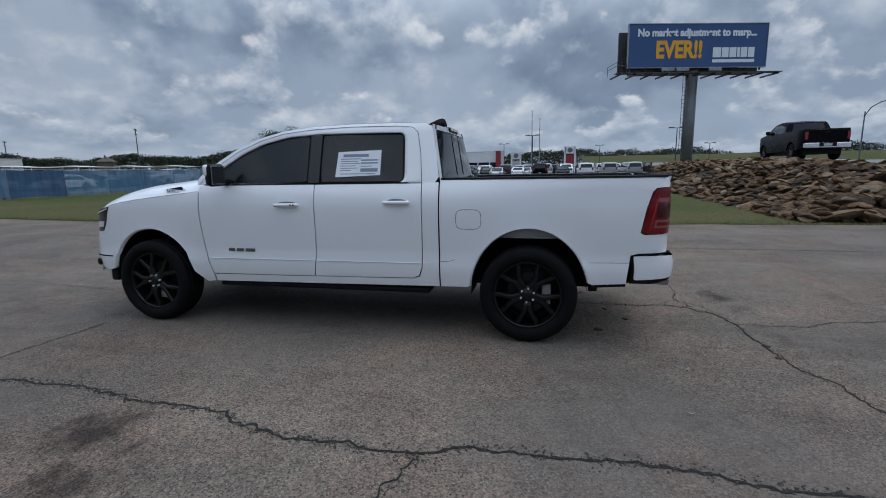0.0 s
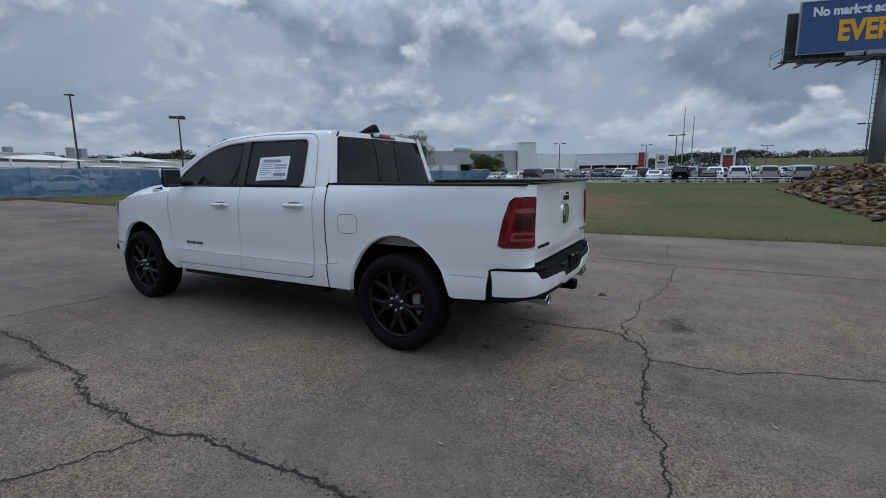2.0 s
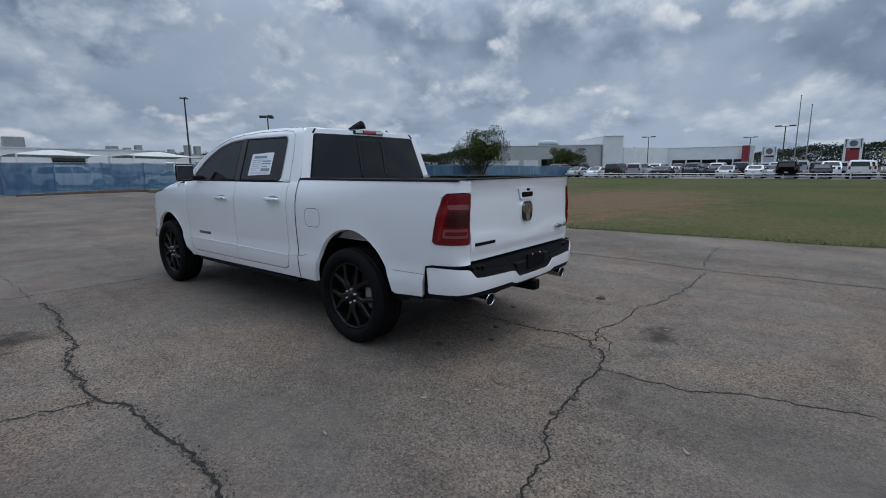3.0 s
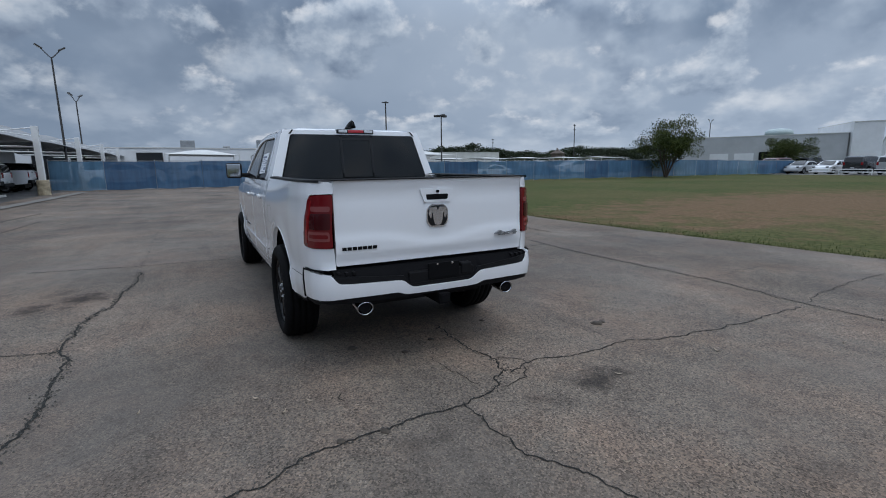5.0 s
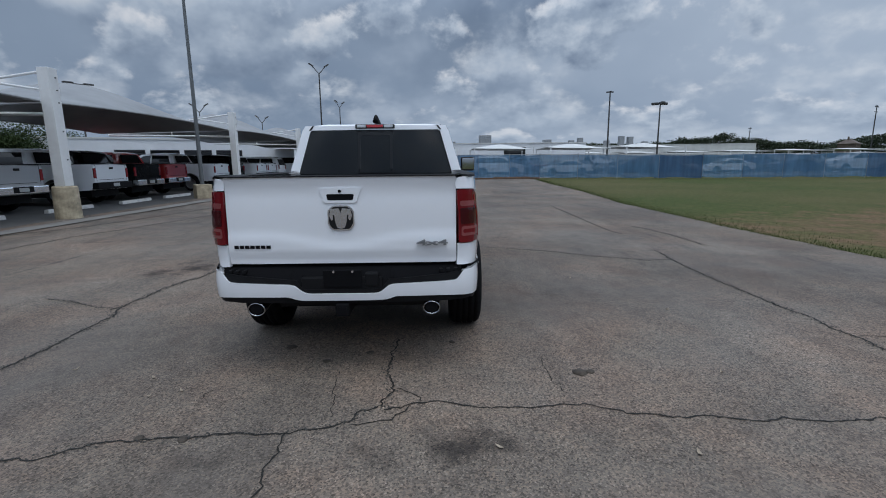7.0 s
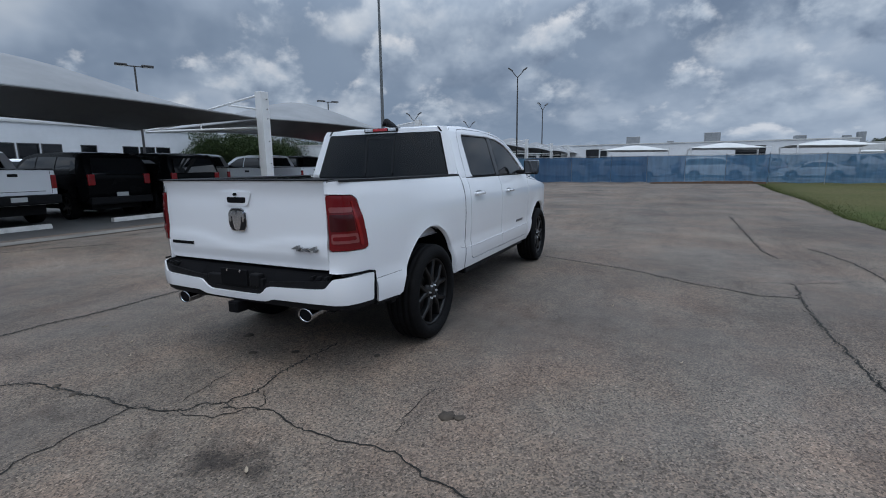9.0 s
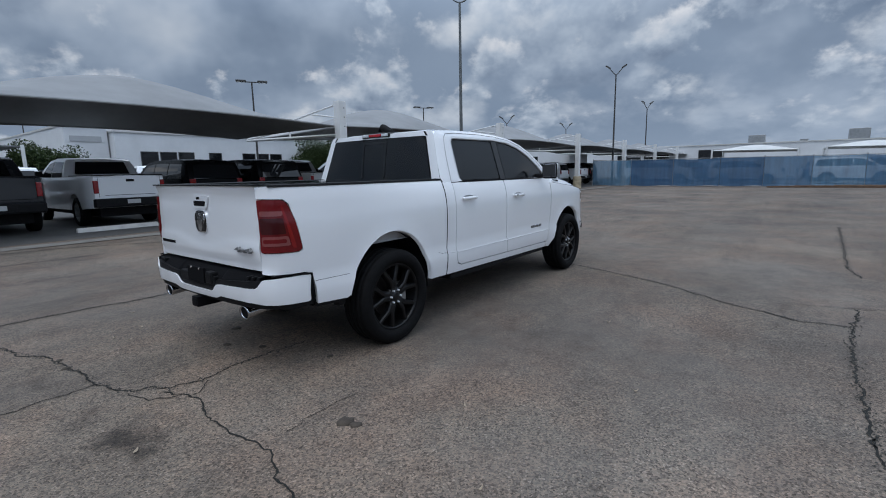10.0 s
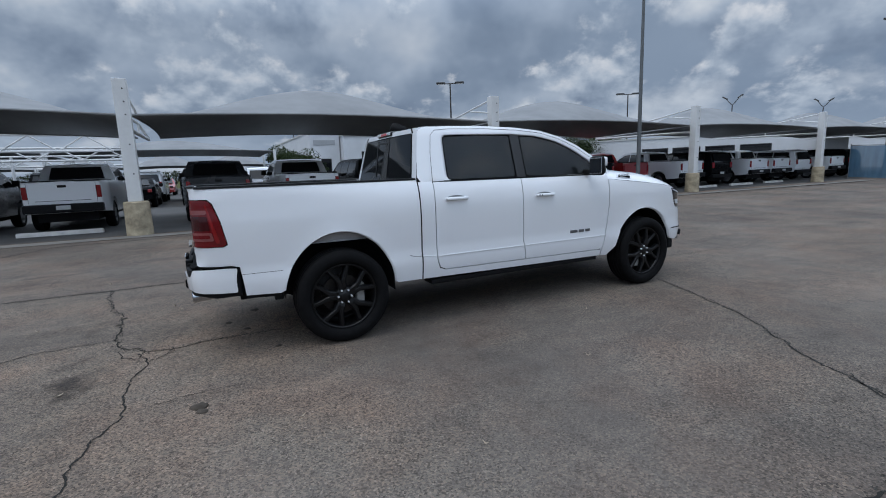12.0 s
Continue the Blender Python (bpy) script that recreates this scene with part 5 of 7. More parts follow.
tree("shade_tree", "dark green tree behind the canopies", -31.0, 33.5, 4.4, 3.2, 26, 0.15, M_leaf_dark, 46, 640, 4)


def far_woods(name, label, a, b, depth, low, high, count, size, seed):
    """A belt of trees on rising ground, far off."""
    rnd = random.Random(seed)
    verts, faces = [], []
    a, b = Vector(a), Vector(b)
    for i in range(count):
        t = rnd.random()
        p = a.lerp(b, t)
        side = Vector((-(b - a).y, (b - a).x)).normalized() * rnd.uniform(0, depth)
        wave = 0.5 + 0.8 * noise.noise((t * 6.0, seed, 0)) + 0.35 * noise.noise((t * 24.0, seed, 2)) + 0.2 * noise.noise((t * 80.0, seed, 4))
        hump = max(2.5, lerp(low, high, wave))
        z = max(0.5, (1 - rnd.random() ** 1.8) * hump)
        leaf_cloud(verts, faces, (p.x + side.x, p.y + side.y, z), size * rnd.uniform(0.5, 1.1), 12, size * 0.4, rnd, 0.7)
    me = bpy.data.meshes.new(name)
    me.from_pydata(verts, [], faces)
    me.materials.append(M_far_leaf)
    return tagged(new(name, me), label=label, category="woods", kind="stuff")


far_woods("far_woods", "dark green wooded hillside in the distance", (90, 290), (330, 150), 40, 7, 15, 7500, 2.6, 2)
far_woods("far_woods", "distant line of dark trees along the horizon", (330, 150), (420, -260), 40, 6, 17, 7000, 2.8, 4)
far_woods("far_woods", "distant line of dark trees along the horizon", (-420, 60), (-330, -260), 40, 3, 9, 2400, 2.6, 6)
far_woods("far_woods", "distant line of dark trees along the horizon", (90, 290), (-80, 330), 40, 3, 9, 2000, 2.6, 9)
bm = bmesh.new()
sheet(bm, spread(210, 330, 6), spread(-210, -20, 10), lambda x, y: (x, y, 0.2 + 8 * smooth01(215, 330, x)))
solo("far_field", bm, M_lawn, "sloping green field beyond the neighbouring lot", "field", kind="structure", smooth=True)

# water tower and house on the hill
wt_ob = thing("water_tower", "pale green water tower far behind the showroom", "water tower", pose(371, 188, 0))
bm = bmesh.new()
lathe(bm, [(17, 0.5), (18, 6), (20, 8.5), (22.5, 8.5), (24.3, 6), (25, 0.2)], 28, "Z")
part("tank", bm, plain("tank_paint", (0.42, 0.50, 0.50), 0.6, vary=0.1, scale=0.2), wt_ob, smooth=True)
for k in range(6):
    bm = bmesh.new()
    a = k * math.pi / 3
    tube(bm, (6 * math.cos(a), 6 * math.sin(a), 0), (6 * math.cos(a), 6 * math.sin(a), 19), 0.35, n=8)
    part("leg", bm, M_steel_grey, wt_ob)


house = thing("house", "low house with a brown hipped roof on the wooded hill", "house", pose(184, 207, 5.6, 0, 0, 40) @ Matrix.Scale(0.62, 4))
bm = bmesh.new()
box(bm, -9, 9, -5, 5, -9, 3.2)
part("wall", bm, plain("tan_brick", (0.13, 0.10, 0.08), 0.9, vary=0.3, scale=0.6), house)
bm = bmesh.new()
lo = [bm.verts.new(p) for p in ((-10, -6, 3.2), (10, -6, 3.2), (10, 6, 3.2), (-10, 6, 3.2))]
hi = [bm.verts.new(p) for p in ((-4, 0, 7.0), (4, 0, 7.0))]
for f in ((lo[0], lo[1], hi[1], hi[0]), (lo[1], lo[2], hi[1]), (lo[2], lo[3], hi[0], hi[1]), (lo[3], lo[0], hi[0]), tuple(reversed(lo))):
    bm.faces.new(f)
part("roof", bm, plain("brown_shingles", (0.12, 0.095, 0.08), 0.9, vary=0.3, scale=0.6), house)
bm = bmesh.new()
box(bm, -6, -5, -0.5, 0.5, 4, 8.2, 0.05)
part("chimney", bm, bpy.data.materials["tan_brick"], house)

# ---------------------------------------------------------------- the white crew-cab pickup
truck = thing("crew_cab_pickup", "glossy white crew-cab pickup truck with black wheels and tinted windows", "pickup")
WZ, WR = 0.405, 0.405          # wheel centre height and tyre radius
YF = 3.672                     # front axle; the rear axle is at y = 0
RF, RR = 0.526, 0.565         # wheel arch heights over the axle
AF, AR = 0.49, 0.495           # and their half-lengths


def plan_side(s):
    """Plan of the bed side from front to rear: straight, then round the rear corner to the tailgate."""
    pts = [(-1.175, 0.775, -1.098), (-1.12, 0.826, -1.082), (-1.05, 0.880, -1.034), (-0.95, 0.914, -0.945), (-0.80, 0.936, -0.80), (-0.5, 0.958, -0.5), (0.75, 0.972, 0.75),
           (3.2, 0.972, 3.2), (3.7, 0.966, 3.7), (3.95, 0.960, 3.95), (4.15, 0.948, 4.15), (4.30, 0.925, 4.30), (4.42, 0.882, 4.412), (4.52, 0.815, 4.485), (4.68, 0.68, 4.55), (5.0, 0.40, 4.60)]
    return table([(p[0], p[1]) for p in pts], s), table([(p[0], p[2]) for p in pts], s)


def swell(z):
    return table([(0.38, -0.045), (0.44, -0.022), (0.56, -0.002), (0.640, 0.004), (0.668, 0.0), (0.70, -0.012), (0.85, -0.002), (1.02, 0.004), (1.14, 0.000), (1.24, -0.016), (1.31, -0.040), (1.345, -0.058), (1.40, -0.085)], z)


def side_map(s, z):
    x, y = plan_side(s)
    x += swell(z) * (1 - 0.62 * smooth01(1.16, 1.28, z) * smooth01(0.70, -0.70, s))      # the bed stands more upright
    y -= 0.055 * smooth01(0.72, 1.0, z) * smooth01(4.12, 4.36, s)          # the nose leans back
    for cy, r, w in ((0.0, RR, AR), (YF, RF, AF)):
        d = math.hypot((y - cy) * r / w, z - WZ)
        x += 0.010 * math.exp(-((d - r) / 0.05) ** 2)
    return Vector((x, y, z))


def cab_half(y, z):
    """Half-width of the glasshouse."""
    h = 0.914 - 0.315 * (z - 1.345)
    h -= 1.6 * max(0.0, z - 1.80) ** 1.5
    if y < 1.0:
        h -= 0.10 * (1.0 - y) ** 1.3
    return h


def cab_map(s, z):
    return Vector((cab_half(s, z), s, z))


def surface_normal(f, s, z):
    e = 0.004
    a = (f(s + e, z) - f(s - e, z)).cross(f(s, z + e) - f(s, z - e))
    return a.normalized() if a.length > 1e-12 else Vector((1, 0, 0))


def bent(outline, f, side=1, step=0.06, depth=0.025, lift=0.0, step_z=None):
    """A panel with an (s, z) outline laid on the surface f, with returned edges."""
    bm = cells(outline, step, step_z or step)
    rim = [e for e in bm.edges if e.is_boundary]
    for e in rim:
        e.smooth = False
    ext = bmesh.ops.extrude_edge_only(bm, edges=rim)
    back = {g for g in ext["geom"] if isinstance(g, bmesh.types.BMVert)}
    for v in bm.verts:
        s, z = v.co.y, v.co.z
        n = surface_normal(f, s, z)
        if n.x < 0:
            n = -n
        p = f(s, z) + n * (lift - (depth if v in back else 0.0))
        v.co = Vector((side * p.x, p.y, p.z))
    return bm


def both(name, outline, f, material, label="", **kw):
    return [part(name, bent(outline, f, sd, **kw), material, truck, label, smooth=True) for sd in (-1, 1)]


def rounded(pts, r, n=4):
    """Round the corners of a closed outline."""
    res = []
    m = len(pts)
    for i in range(m):
        p, a, b = Vector(pts[i]), Vector(pts[i - 1]), Vector(pts[(i + 1) % m])
        ra = min(r, (a - p).length * 0.45)
        rb = min(r, (b - p).length * 0.45)
        p0, p1 = p + (a - p).normalized() * ra, p + (b - p).normalized() * rb
        for t in spread(0, 1, n):
            q = p0.lerp(p, t).lerp(p.lerp(p1, t), t)
            res.append((q.x, q.y))
    return res


def dark_line(name, pts, f, side, width=0.006, lift=0.0015, closed=False):
    """A thin dark line that follows points of a surface."""
    bm = bmesh.new()
    fine = []
    chain = pts + pts[:1] if closed else pts
    for a, b in zip(chain, chain[1:]):
        n = max(1, int(math.hypot(b[0] - a[0], b[1] - a[1]) / 0.05))
        fine += [(lerp(a[0], b[0], i / n), lerp(a[1], b[1], i / n)) for i in range(n)]
    fine.append(chain[-1])
    prev = None
    for i, (s, z) in enumerate(fine):
        a, b = fine[max(0, i - 1)], fine[min(len(fine) - 1, i + 1)]
        d = Vector((b[0] - a[0], b[1] - a[1]))
        d = d.normalized() if d.length > 1e-9 else Vector((1, 0))
        row = []
        for k in (-1, 1):
            q = (s - d.y * width * 0.5 * k, z + d.x * width * 0.5 * k)
            n = surface_normal(f, *q)
            n = -n if n.x < 0 else n
            p = f(*q) + n * lift
            row.append(bm.verts.new((side * p.x, p.y, p.z)))
        if prev:
            bm.faces.new((prev[0], row[0], row[1], prev[1]))
        prev = row
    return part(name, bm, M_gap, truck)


def oval(cy, a, b, a0, a1, n):
    return [(cy + a * math.cos(radians(k)), WZ + b * math.sin(radians(k))) for k in spread(a0, a1, n)]


# dark inner body behind every gap
inner_outline = ([(4.05, 0.46), (YF + AF + 0.02, 0.50)] + oval(YF, AF + 0.015, RF + 0.015, 10, 168, 16)[1:-1] + [(3.05, 0.43), (0.55, 0.46)]
                 + oval(0, AR + 0.015, RR + 0.015, 6, 170, 16)[1:-1] + [(-0.60, 0.54), (-1.0, 0.58), (-1.02, 1.33), (0.74, 1.33), (0.74, 1.30), (3.1, 1.25), (3.95, 1.14), (4.1, 0.9)])
part("inner_body", closed_shell(inner_outline, lambda y, z: side_map(max(-1.0, min(4.1, y)), z).x - 0.035, 0.2, 0.2), M_gap, truck)
for y0, y1 in ((-0.62, 0.62), (YF - 0.6, YF + 0.6)):
    bm = bmesh.new()
    box(bm, -0.66, 0.66, y0, y1, 0.42, 0.98)
    part("wheel_well", bm, M_gap, truck)
bm = bmesh.new()
box(bm, -0.55, 0.55, -0.80, 4.0, 0.40, 0.52)
part("chassis", bm, M_black_plastic, truck)
bm = bmesh.new()
tube(bm, (-0.8, 0, WZ), (0.8, 0, WZ), 0.06, n=12)
bmesh.ops.create_uvsphere(bm, u_segments=14, v_segments=8, radius=0.17, matrix=Matrix.Translation((0.05, 0, WZ)))
part("rear_axle", bm, M_black_plastic, truck)

# lower body panels
fender = ([(3.095, 1.282), (3.085, 1.0), (3.06, 0.74), (2.995, 0.488), (2.985, 0.425), (3.08, 0.415)] + oval(YF, AF, RF, 168, 12, 20)
          + [(4.28, 0.49), (4.48, 0.55), (4.54, 0.64), (4.53, 0.885), (4.29, 0.892), (4.205, 1.01), (4.165, 1.10), (4.14, 1.149), (4.0, 1.180), (3.8, 1.208), (3.5, 1.240)])
both("front_fender", fender, side_map, M_white)
front_door = [(3.083, 1.335), (3.072, 1.0), (3.048, 0.742), (2.985, 0.502), (1.926, 0.510), (1.900, 0.70), (1.892, 1.0), (1.900, 1.337)]
both("front_door", front_door, side_map, M_white)
rear_door = [(1.890, 1.337), (1.882, 1.0), (1.890, 0.70), (1.916, 0.511), (0.985, 0.522), (0.93, 0.545), (0.905, 0.62), (0.898, 1.0), (0.905, 1.338)]
both("rear_door", rear_door, side_map, M_white)
sill = [(2.975, 0.492), (2.972, 0.425), (0.752, 0.452), (0.752, 1.345), (0.897, 1.345), (0.889, 1.0), (0.896, 0.615), (0.922, 0.537), (0.983, 0.512)]
both("rocker_panel", sill, side_map, M_white)
bed_side = ([(0.740, 1.372), (0.740, 0.452), (0.505, 0.455)] + oval(0, AR, RR, 6, 168, 22) + [(-0.515, 0.508), (-0.772, 0.520), (-0.785, 0.640), (-0.800, 0.752), (-0.86, 0.768), (-1.12, 0.772), (-1.172, 0.776),
            (-1.172, 0.920), (-0.90, 0.918), (-0.868, 0.935), (-0.905, 1.12), (-0.950, 1.255), (-0.985, 1.284), (-1.172, 1.290), (-1.172, 1.352), (-1.13, 1.366), (-1.06, 1.372)])
both("bed_side", bed_side, side_map, M_white)
both("lower_valance", [(-0.52, 0.515), (-0.775, 0.527), (-0.775, 0.492), (-0.52, 0.478)], side_map, M_black_plastic, lift=-0.012)
# creases low on the doors: the lower part stands proud
for sd in (-1, 1):
    bm = bmesh.new()
    run = [side_map(s, 0.655) + Vector((0.002, 0, 0)) for s in spread(0.91, 3.03, 40)]
    for a, b in zip(run, run[1:]):
        tube(bm, (sd * a.x, a.y, a.z), (sd * b.x, b.y, b.z), 0.004, n=6, caps=False)
    part("door_crease", bm, M_white, truck, smooth=True)

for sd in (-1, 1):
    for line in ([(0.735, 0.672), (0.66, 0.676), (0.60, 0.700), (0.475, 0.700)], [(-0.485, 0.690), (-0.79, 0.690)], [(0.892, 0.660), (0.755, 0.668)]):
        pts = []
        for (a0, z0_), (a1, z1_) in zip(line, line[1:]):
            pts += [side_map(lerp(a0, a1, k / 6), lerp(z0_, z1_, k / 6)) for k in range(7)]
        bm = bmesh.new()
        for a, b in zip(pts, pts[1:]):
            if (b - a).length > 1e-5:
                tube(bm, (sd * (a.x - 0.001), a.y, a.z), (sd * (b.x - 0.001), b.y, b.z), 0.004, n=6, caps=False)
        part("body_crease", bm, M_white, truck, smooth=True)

# wheel arch lips and liners
for sd in (-1, 1):
    for cy, r, w, a0, a1 in ((YF, RF, AF, 168, 14), (0.0, RR, AR, 168, 6)):
        bm = bmesh.new()

        def lip(a, k):
            ins = (0.0, 0.0, 0.012)[k]
            p = side_map(cy + w * math.cos(a), WZ + r * math.sin(a))
            y, z = cy + (w - ins) * math.cos(a), WZ + (r - ins) * math.sin(a)
            return (sd * (p.x + (0.0, 0.004, -0.03)[k]), y, z)

        sheet(bm, [radians(a) for a in spread(a0, a1, 36)], [0, 1, 2], lip)
        part("arch_lip", bm, M_white, truck, smooth=True)
        bm = bmesh.new()
        sheet(bm, [radians(a) for a in spread(a0 + 8, a1 - 8, 30)], spread(0.60, 0.93, 4), lambda a, x: (sd * x, cy + (w - 0.016) * math.cos(a), WZ + (r - 0.016) * math.sin(a)))
        part("wheel_liner", bm, M_black_plastic, truck, smooth=True)
for sd in (-1, 1):
    bm = bmesh.new()
    sheet(bm, spread(-0.27, 0.29, 14), [0, 1, 2, 3], lambda y, k: (sd * (0.905, 0.885, 0.905, 0.72)[k], y, (0.950 - 0.62 * abs(y) ** 2.2, 0.886, 0.876, 0.866)[k]))
    part("bed_flange", bm, plain("primer_grey", (0.36, 0.36, 0.37), 0.55, vary=0.1) if sd < 0 else bpy.data.materials["primer_grey"], truck, "grey inner flange over the rear wheel")

# black step bars under the doors
for sd in (-1, 1):
    bm = bmesh.new()
    box(bm, *sorted((sd * 0.74, sd * 0.925)), 0.85, 2.95, 0.375, 0.425, 0.015)
    part("underbody_trim", bm, M_black_plastic, truck)
    bm = bmesh.new()
    box(bm, *sorted((sd * 0.83, sd * 0.90)), -0.56, -0.49, 0.44, 0.60, 0.01)
    part("mud_guard", bm, M_black_plastic, truck)
    bm = bmesh.new()
    box(bm, *sorted((sd * 0.80, sd * 0.90)), 4.19, 4.28, 0.37, 0.49, 0.02)
    part("air_dam", bm, M_black_plastic, truck)

# seams on the body, and shade lines along the bed's creases
for sd in (-1, 1):
    dark_line("cab_bed_gap", [(0.746, 1.36), (0.746, 0.45)], side_map, sd, 0.012, 0.001)
    dark_line("hood_gap", [(3.095, 1.284), (3.5, 1.243), (3.8, 1.210), (4.0, 1.182), (4.13, 1.152)], side_map, sd, 0.003, 0.001)
# thin dark lines laid over the bed creases stand in for their shade
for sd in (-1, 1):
    dark_line("crease_shade", [(0.735, 0.672), (0.66, 0.676), (0.60, 0.700), (0.475, 0.700)], side_map, sd, 0.003, 0.004)
    dark_line("crease_shade", [(-0.485, 0.690), (-0.79, 0.690)], side_map, sd, 0.003, 0.004)
fuel = rounded([(0.388, 0.955), (0.600, 0.955), (0.600, 1.118), (0.388, 1.118)], 0.06, 4)
dark_line("fuel_door_gap", fuel, side_map, -1, 0.004, 0.0008, True)

# hood, cowl, nose
def hood_edge(y):
    return table([(2.95, 1.295), (3.1, 1.282), (3.5, 1.245), (3.8, 1.213), (4.0, 1.185), (4.17, 1.150), (4.3, 1.122), (4.45, 1.06), (4.6, 0.99)], y)


def hood_rise(y):
    return table([(2.98, 0.125), (3.5, 0.118), (3.8, 0.122), (4.1, 0.112), (4.30, 0.085), (4.45, 0.05), (4.58, 0.03)], y)


def hood_at(u, v):
    y = lerp(2.98, 4.52, v)
    half_w = plan_side(min(y, 4.30))[0] - 0.058 if y < 4.30 else lerp(0.867, 0.66, ((y - 4.30) / 0.22) ** 1.6)
    x = u * half_w
    k = abs(u)
    z = hood_edge(y) + hood_rise(y) * (1 - k ** 9) + 0.015 * math.exp(-((k - 0.66) / 0.16) ** 2) * (1 - v * 0.6)
    return (x, y - 0.05 * (1 - u * u) * 0, z - 0.10 * max(0, v - 0.85) / 0.15 * (1 - k ** 3))


bm = bmesh.new()
us_h = [-1 + 0.012 * k for k in range(10)] + spread(-0.86, 0.86, 30) + [0.88 + 0.012 * k for k in range(11)]
sheet(bm, us_h, spread(0, 1, 26), hood_at)
part("hood", bm, M_white, truck, smooth=True)
bm = bmesh.new()


def nose_y(x):
    return 4.60 - 0.16 * (abs(x) / 0.86) ** 3.0


sheet(bm, spread(-0.84, 0.84, 24), spread(0.46, 1.04, 8), lambda x, z: (x, nose_y(x) - 0.05 * abs(z - 0.7) - 0.045 * smooth01(0.72, 1.0, z), z))
part("front_bumper", bm, M_white, truck, smooth=True)
bm = bmesh.new()
sheet(bm, spread(-0.58, 0.58, 14), spread(0.72, 1.0, 5), lambda x, z: (x, nose_y(x) + 0.015 - 0.05 * smooth01(0.72, 1.0, z), z))
part("grille", bm, M_gloss_black, truck, "black front grille")
for sd in (-1, 1):
    lamp = [(4.295, 0.897), (4.66, 0.90), (4.68, 1.04), (4.33, 1.116), (4.150, 1.140), (4.172, 1.10), (4.212, 1.01)]
    head = part("headlamp", bent(lamp, side_map, sd, 0.05, 0.03, -0.004), M_headlamp, truck, "clear headlamp with dark bezel", smooth=True)
    for o in ([(4.20, 1.112), (4.60, 1.035), (4.60, 1.052), (4.19, 1.126)], [(4.31, 0.935), (4.42, 0.93), (4.42, 0.985), (4.28, 0.99)]):
        part("reflector", bent(o, side_map, sd, 0.05, 0.004, -0.001), M_bright, head)
    dark_line("bumper_gap", [(4.16, 0.640), (4.52, 0.640)], side_map, sd, 0.012, 0.002)
    bm = bmesh.new()
    tube(bm, (sd * 0.86, 4.40, 0.565), (sd * 0.895, 4.41, 0.565), 0.035, n=12)
    part("sensor", bm, M_black_plastic, truck)
    # badge plate on the hood's flank

    def hood_flank(s, z):
        k = max(0.0, 1 - (z - hood_edge(s)) / (hood_rise(s) + 0.02)) ** (1 / 9)
        return Vector((k * (plan_side(min(s, 4.2))[0] - 0.058), s, z))

    plate = rounded([(3.27, 1.297), (3.50, 1.272), (3.54, 1.305), (3.34, 1.335)], 0.012, 3)
    part("hood_badge", bent(plate, hood_flank, sd, 0.03, 0.01, 0.004), M_bright, truck, "small chrome-edged model badge", smooth=True)
    part("badge_field", bent(rounded([(3.300, 1.299), (3.495, 1.278), (3.515, 1.302), (3.345, 1.325)], 0.01, 2), hood_flank, sd, 0.03, 0.004, 0.006), M_gap, truck, smooth=True)
for sd in (-1, 1):
    p = hood_flank(3.40, 1.30)
    m = Matrix.Translation((sd * (p.x + 0.017), 3.485 if sd < 0 else 3.325, 1.283 if sd < 0 else 1.297)) @ Matrix.Rotation(radians(90 * sd), 4, "Z") @ Matrix.Rotation(radians(78), 4, "X") @ Matrix.Rotation(radians(-6 * -sd), 4, "Z")
    for k, digit in enumerate("1500"):
        words(digit, 0.042, m @ Matrix.Translation((0.038 * k, 0, 0)), M_bright, truck, 0.001, 1.5, "badge_digit")

# glasshouse: frame rings round the side windows, roof, pillars
DLO = rounded([(1.055, 1.348), (1.075, 1.775), (1.88, 1.786), (2.20, 1.765), (2.45, 1.71), (2.66, 1.62), (2.86, 1.495), (3.02, 1.352)], 0.055, 4)
CAB = [(0.752, 1.345), (0.792, 1.60), (0.835, 1.815), (0.90, 1.852), (1.20, 1.866), (1.60, 1.868), (1.95, 1.856), (2.25, 1.826), (2.50, 1.764), (2.72, 1.672), (2.93, 1.545), (3.11, 1.41), (3.11, 1.345)]


def along(loop, n, start=0.0):
    """n points evenly spaced along a closed loop."""
    pts = [Vector(p) for p in loop]
    pts.append(pts[0])
    lens = [(b - a).length for a, b in zip(pts, pts[1:])]
    total = sum(lens)
    res = []
    for i in range(n):
        d = ((i / n + start) % 1.0) * total
        for a, b, l in zip(pts, pts[1:], lens):
            if d <= l:
                res.append(a.lerp(b, d / l if l else 0))
                break
            d -= l
    return res


def nearest_ring(inner, outer, n=120):
    a = along(inner, n)
    c = sum(a, Vector((0, 0))) / n
    dense = along(outer, 900)
    res, last = [], None
    for p in a:
        d = Vector(((p.x - c.x) / 1.15, (p.y - c.y) / 0.27))
        ang = math.atan2(d.y, d.x)
        best = min(dense, key=lambda q: abs((math.atan2((q.y - c.y) / 0.27, (q.x - c.x) / 1.15) - ang + math.pi) % (2 * math.pi) - math.pi))
        res.append(best)
    return a, res


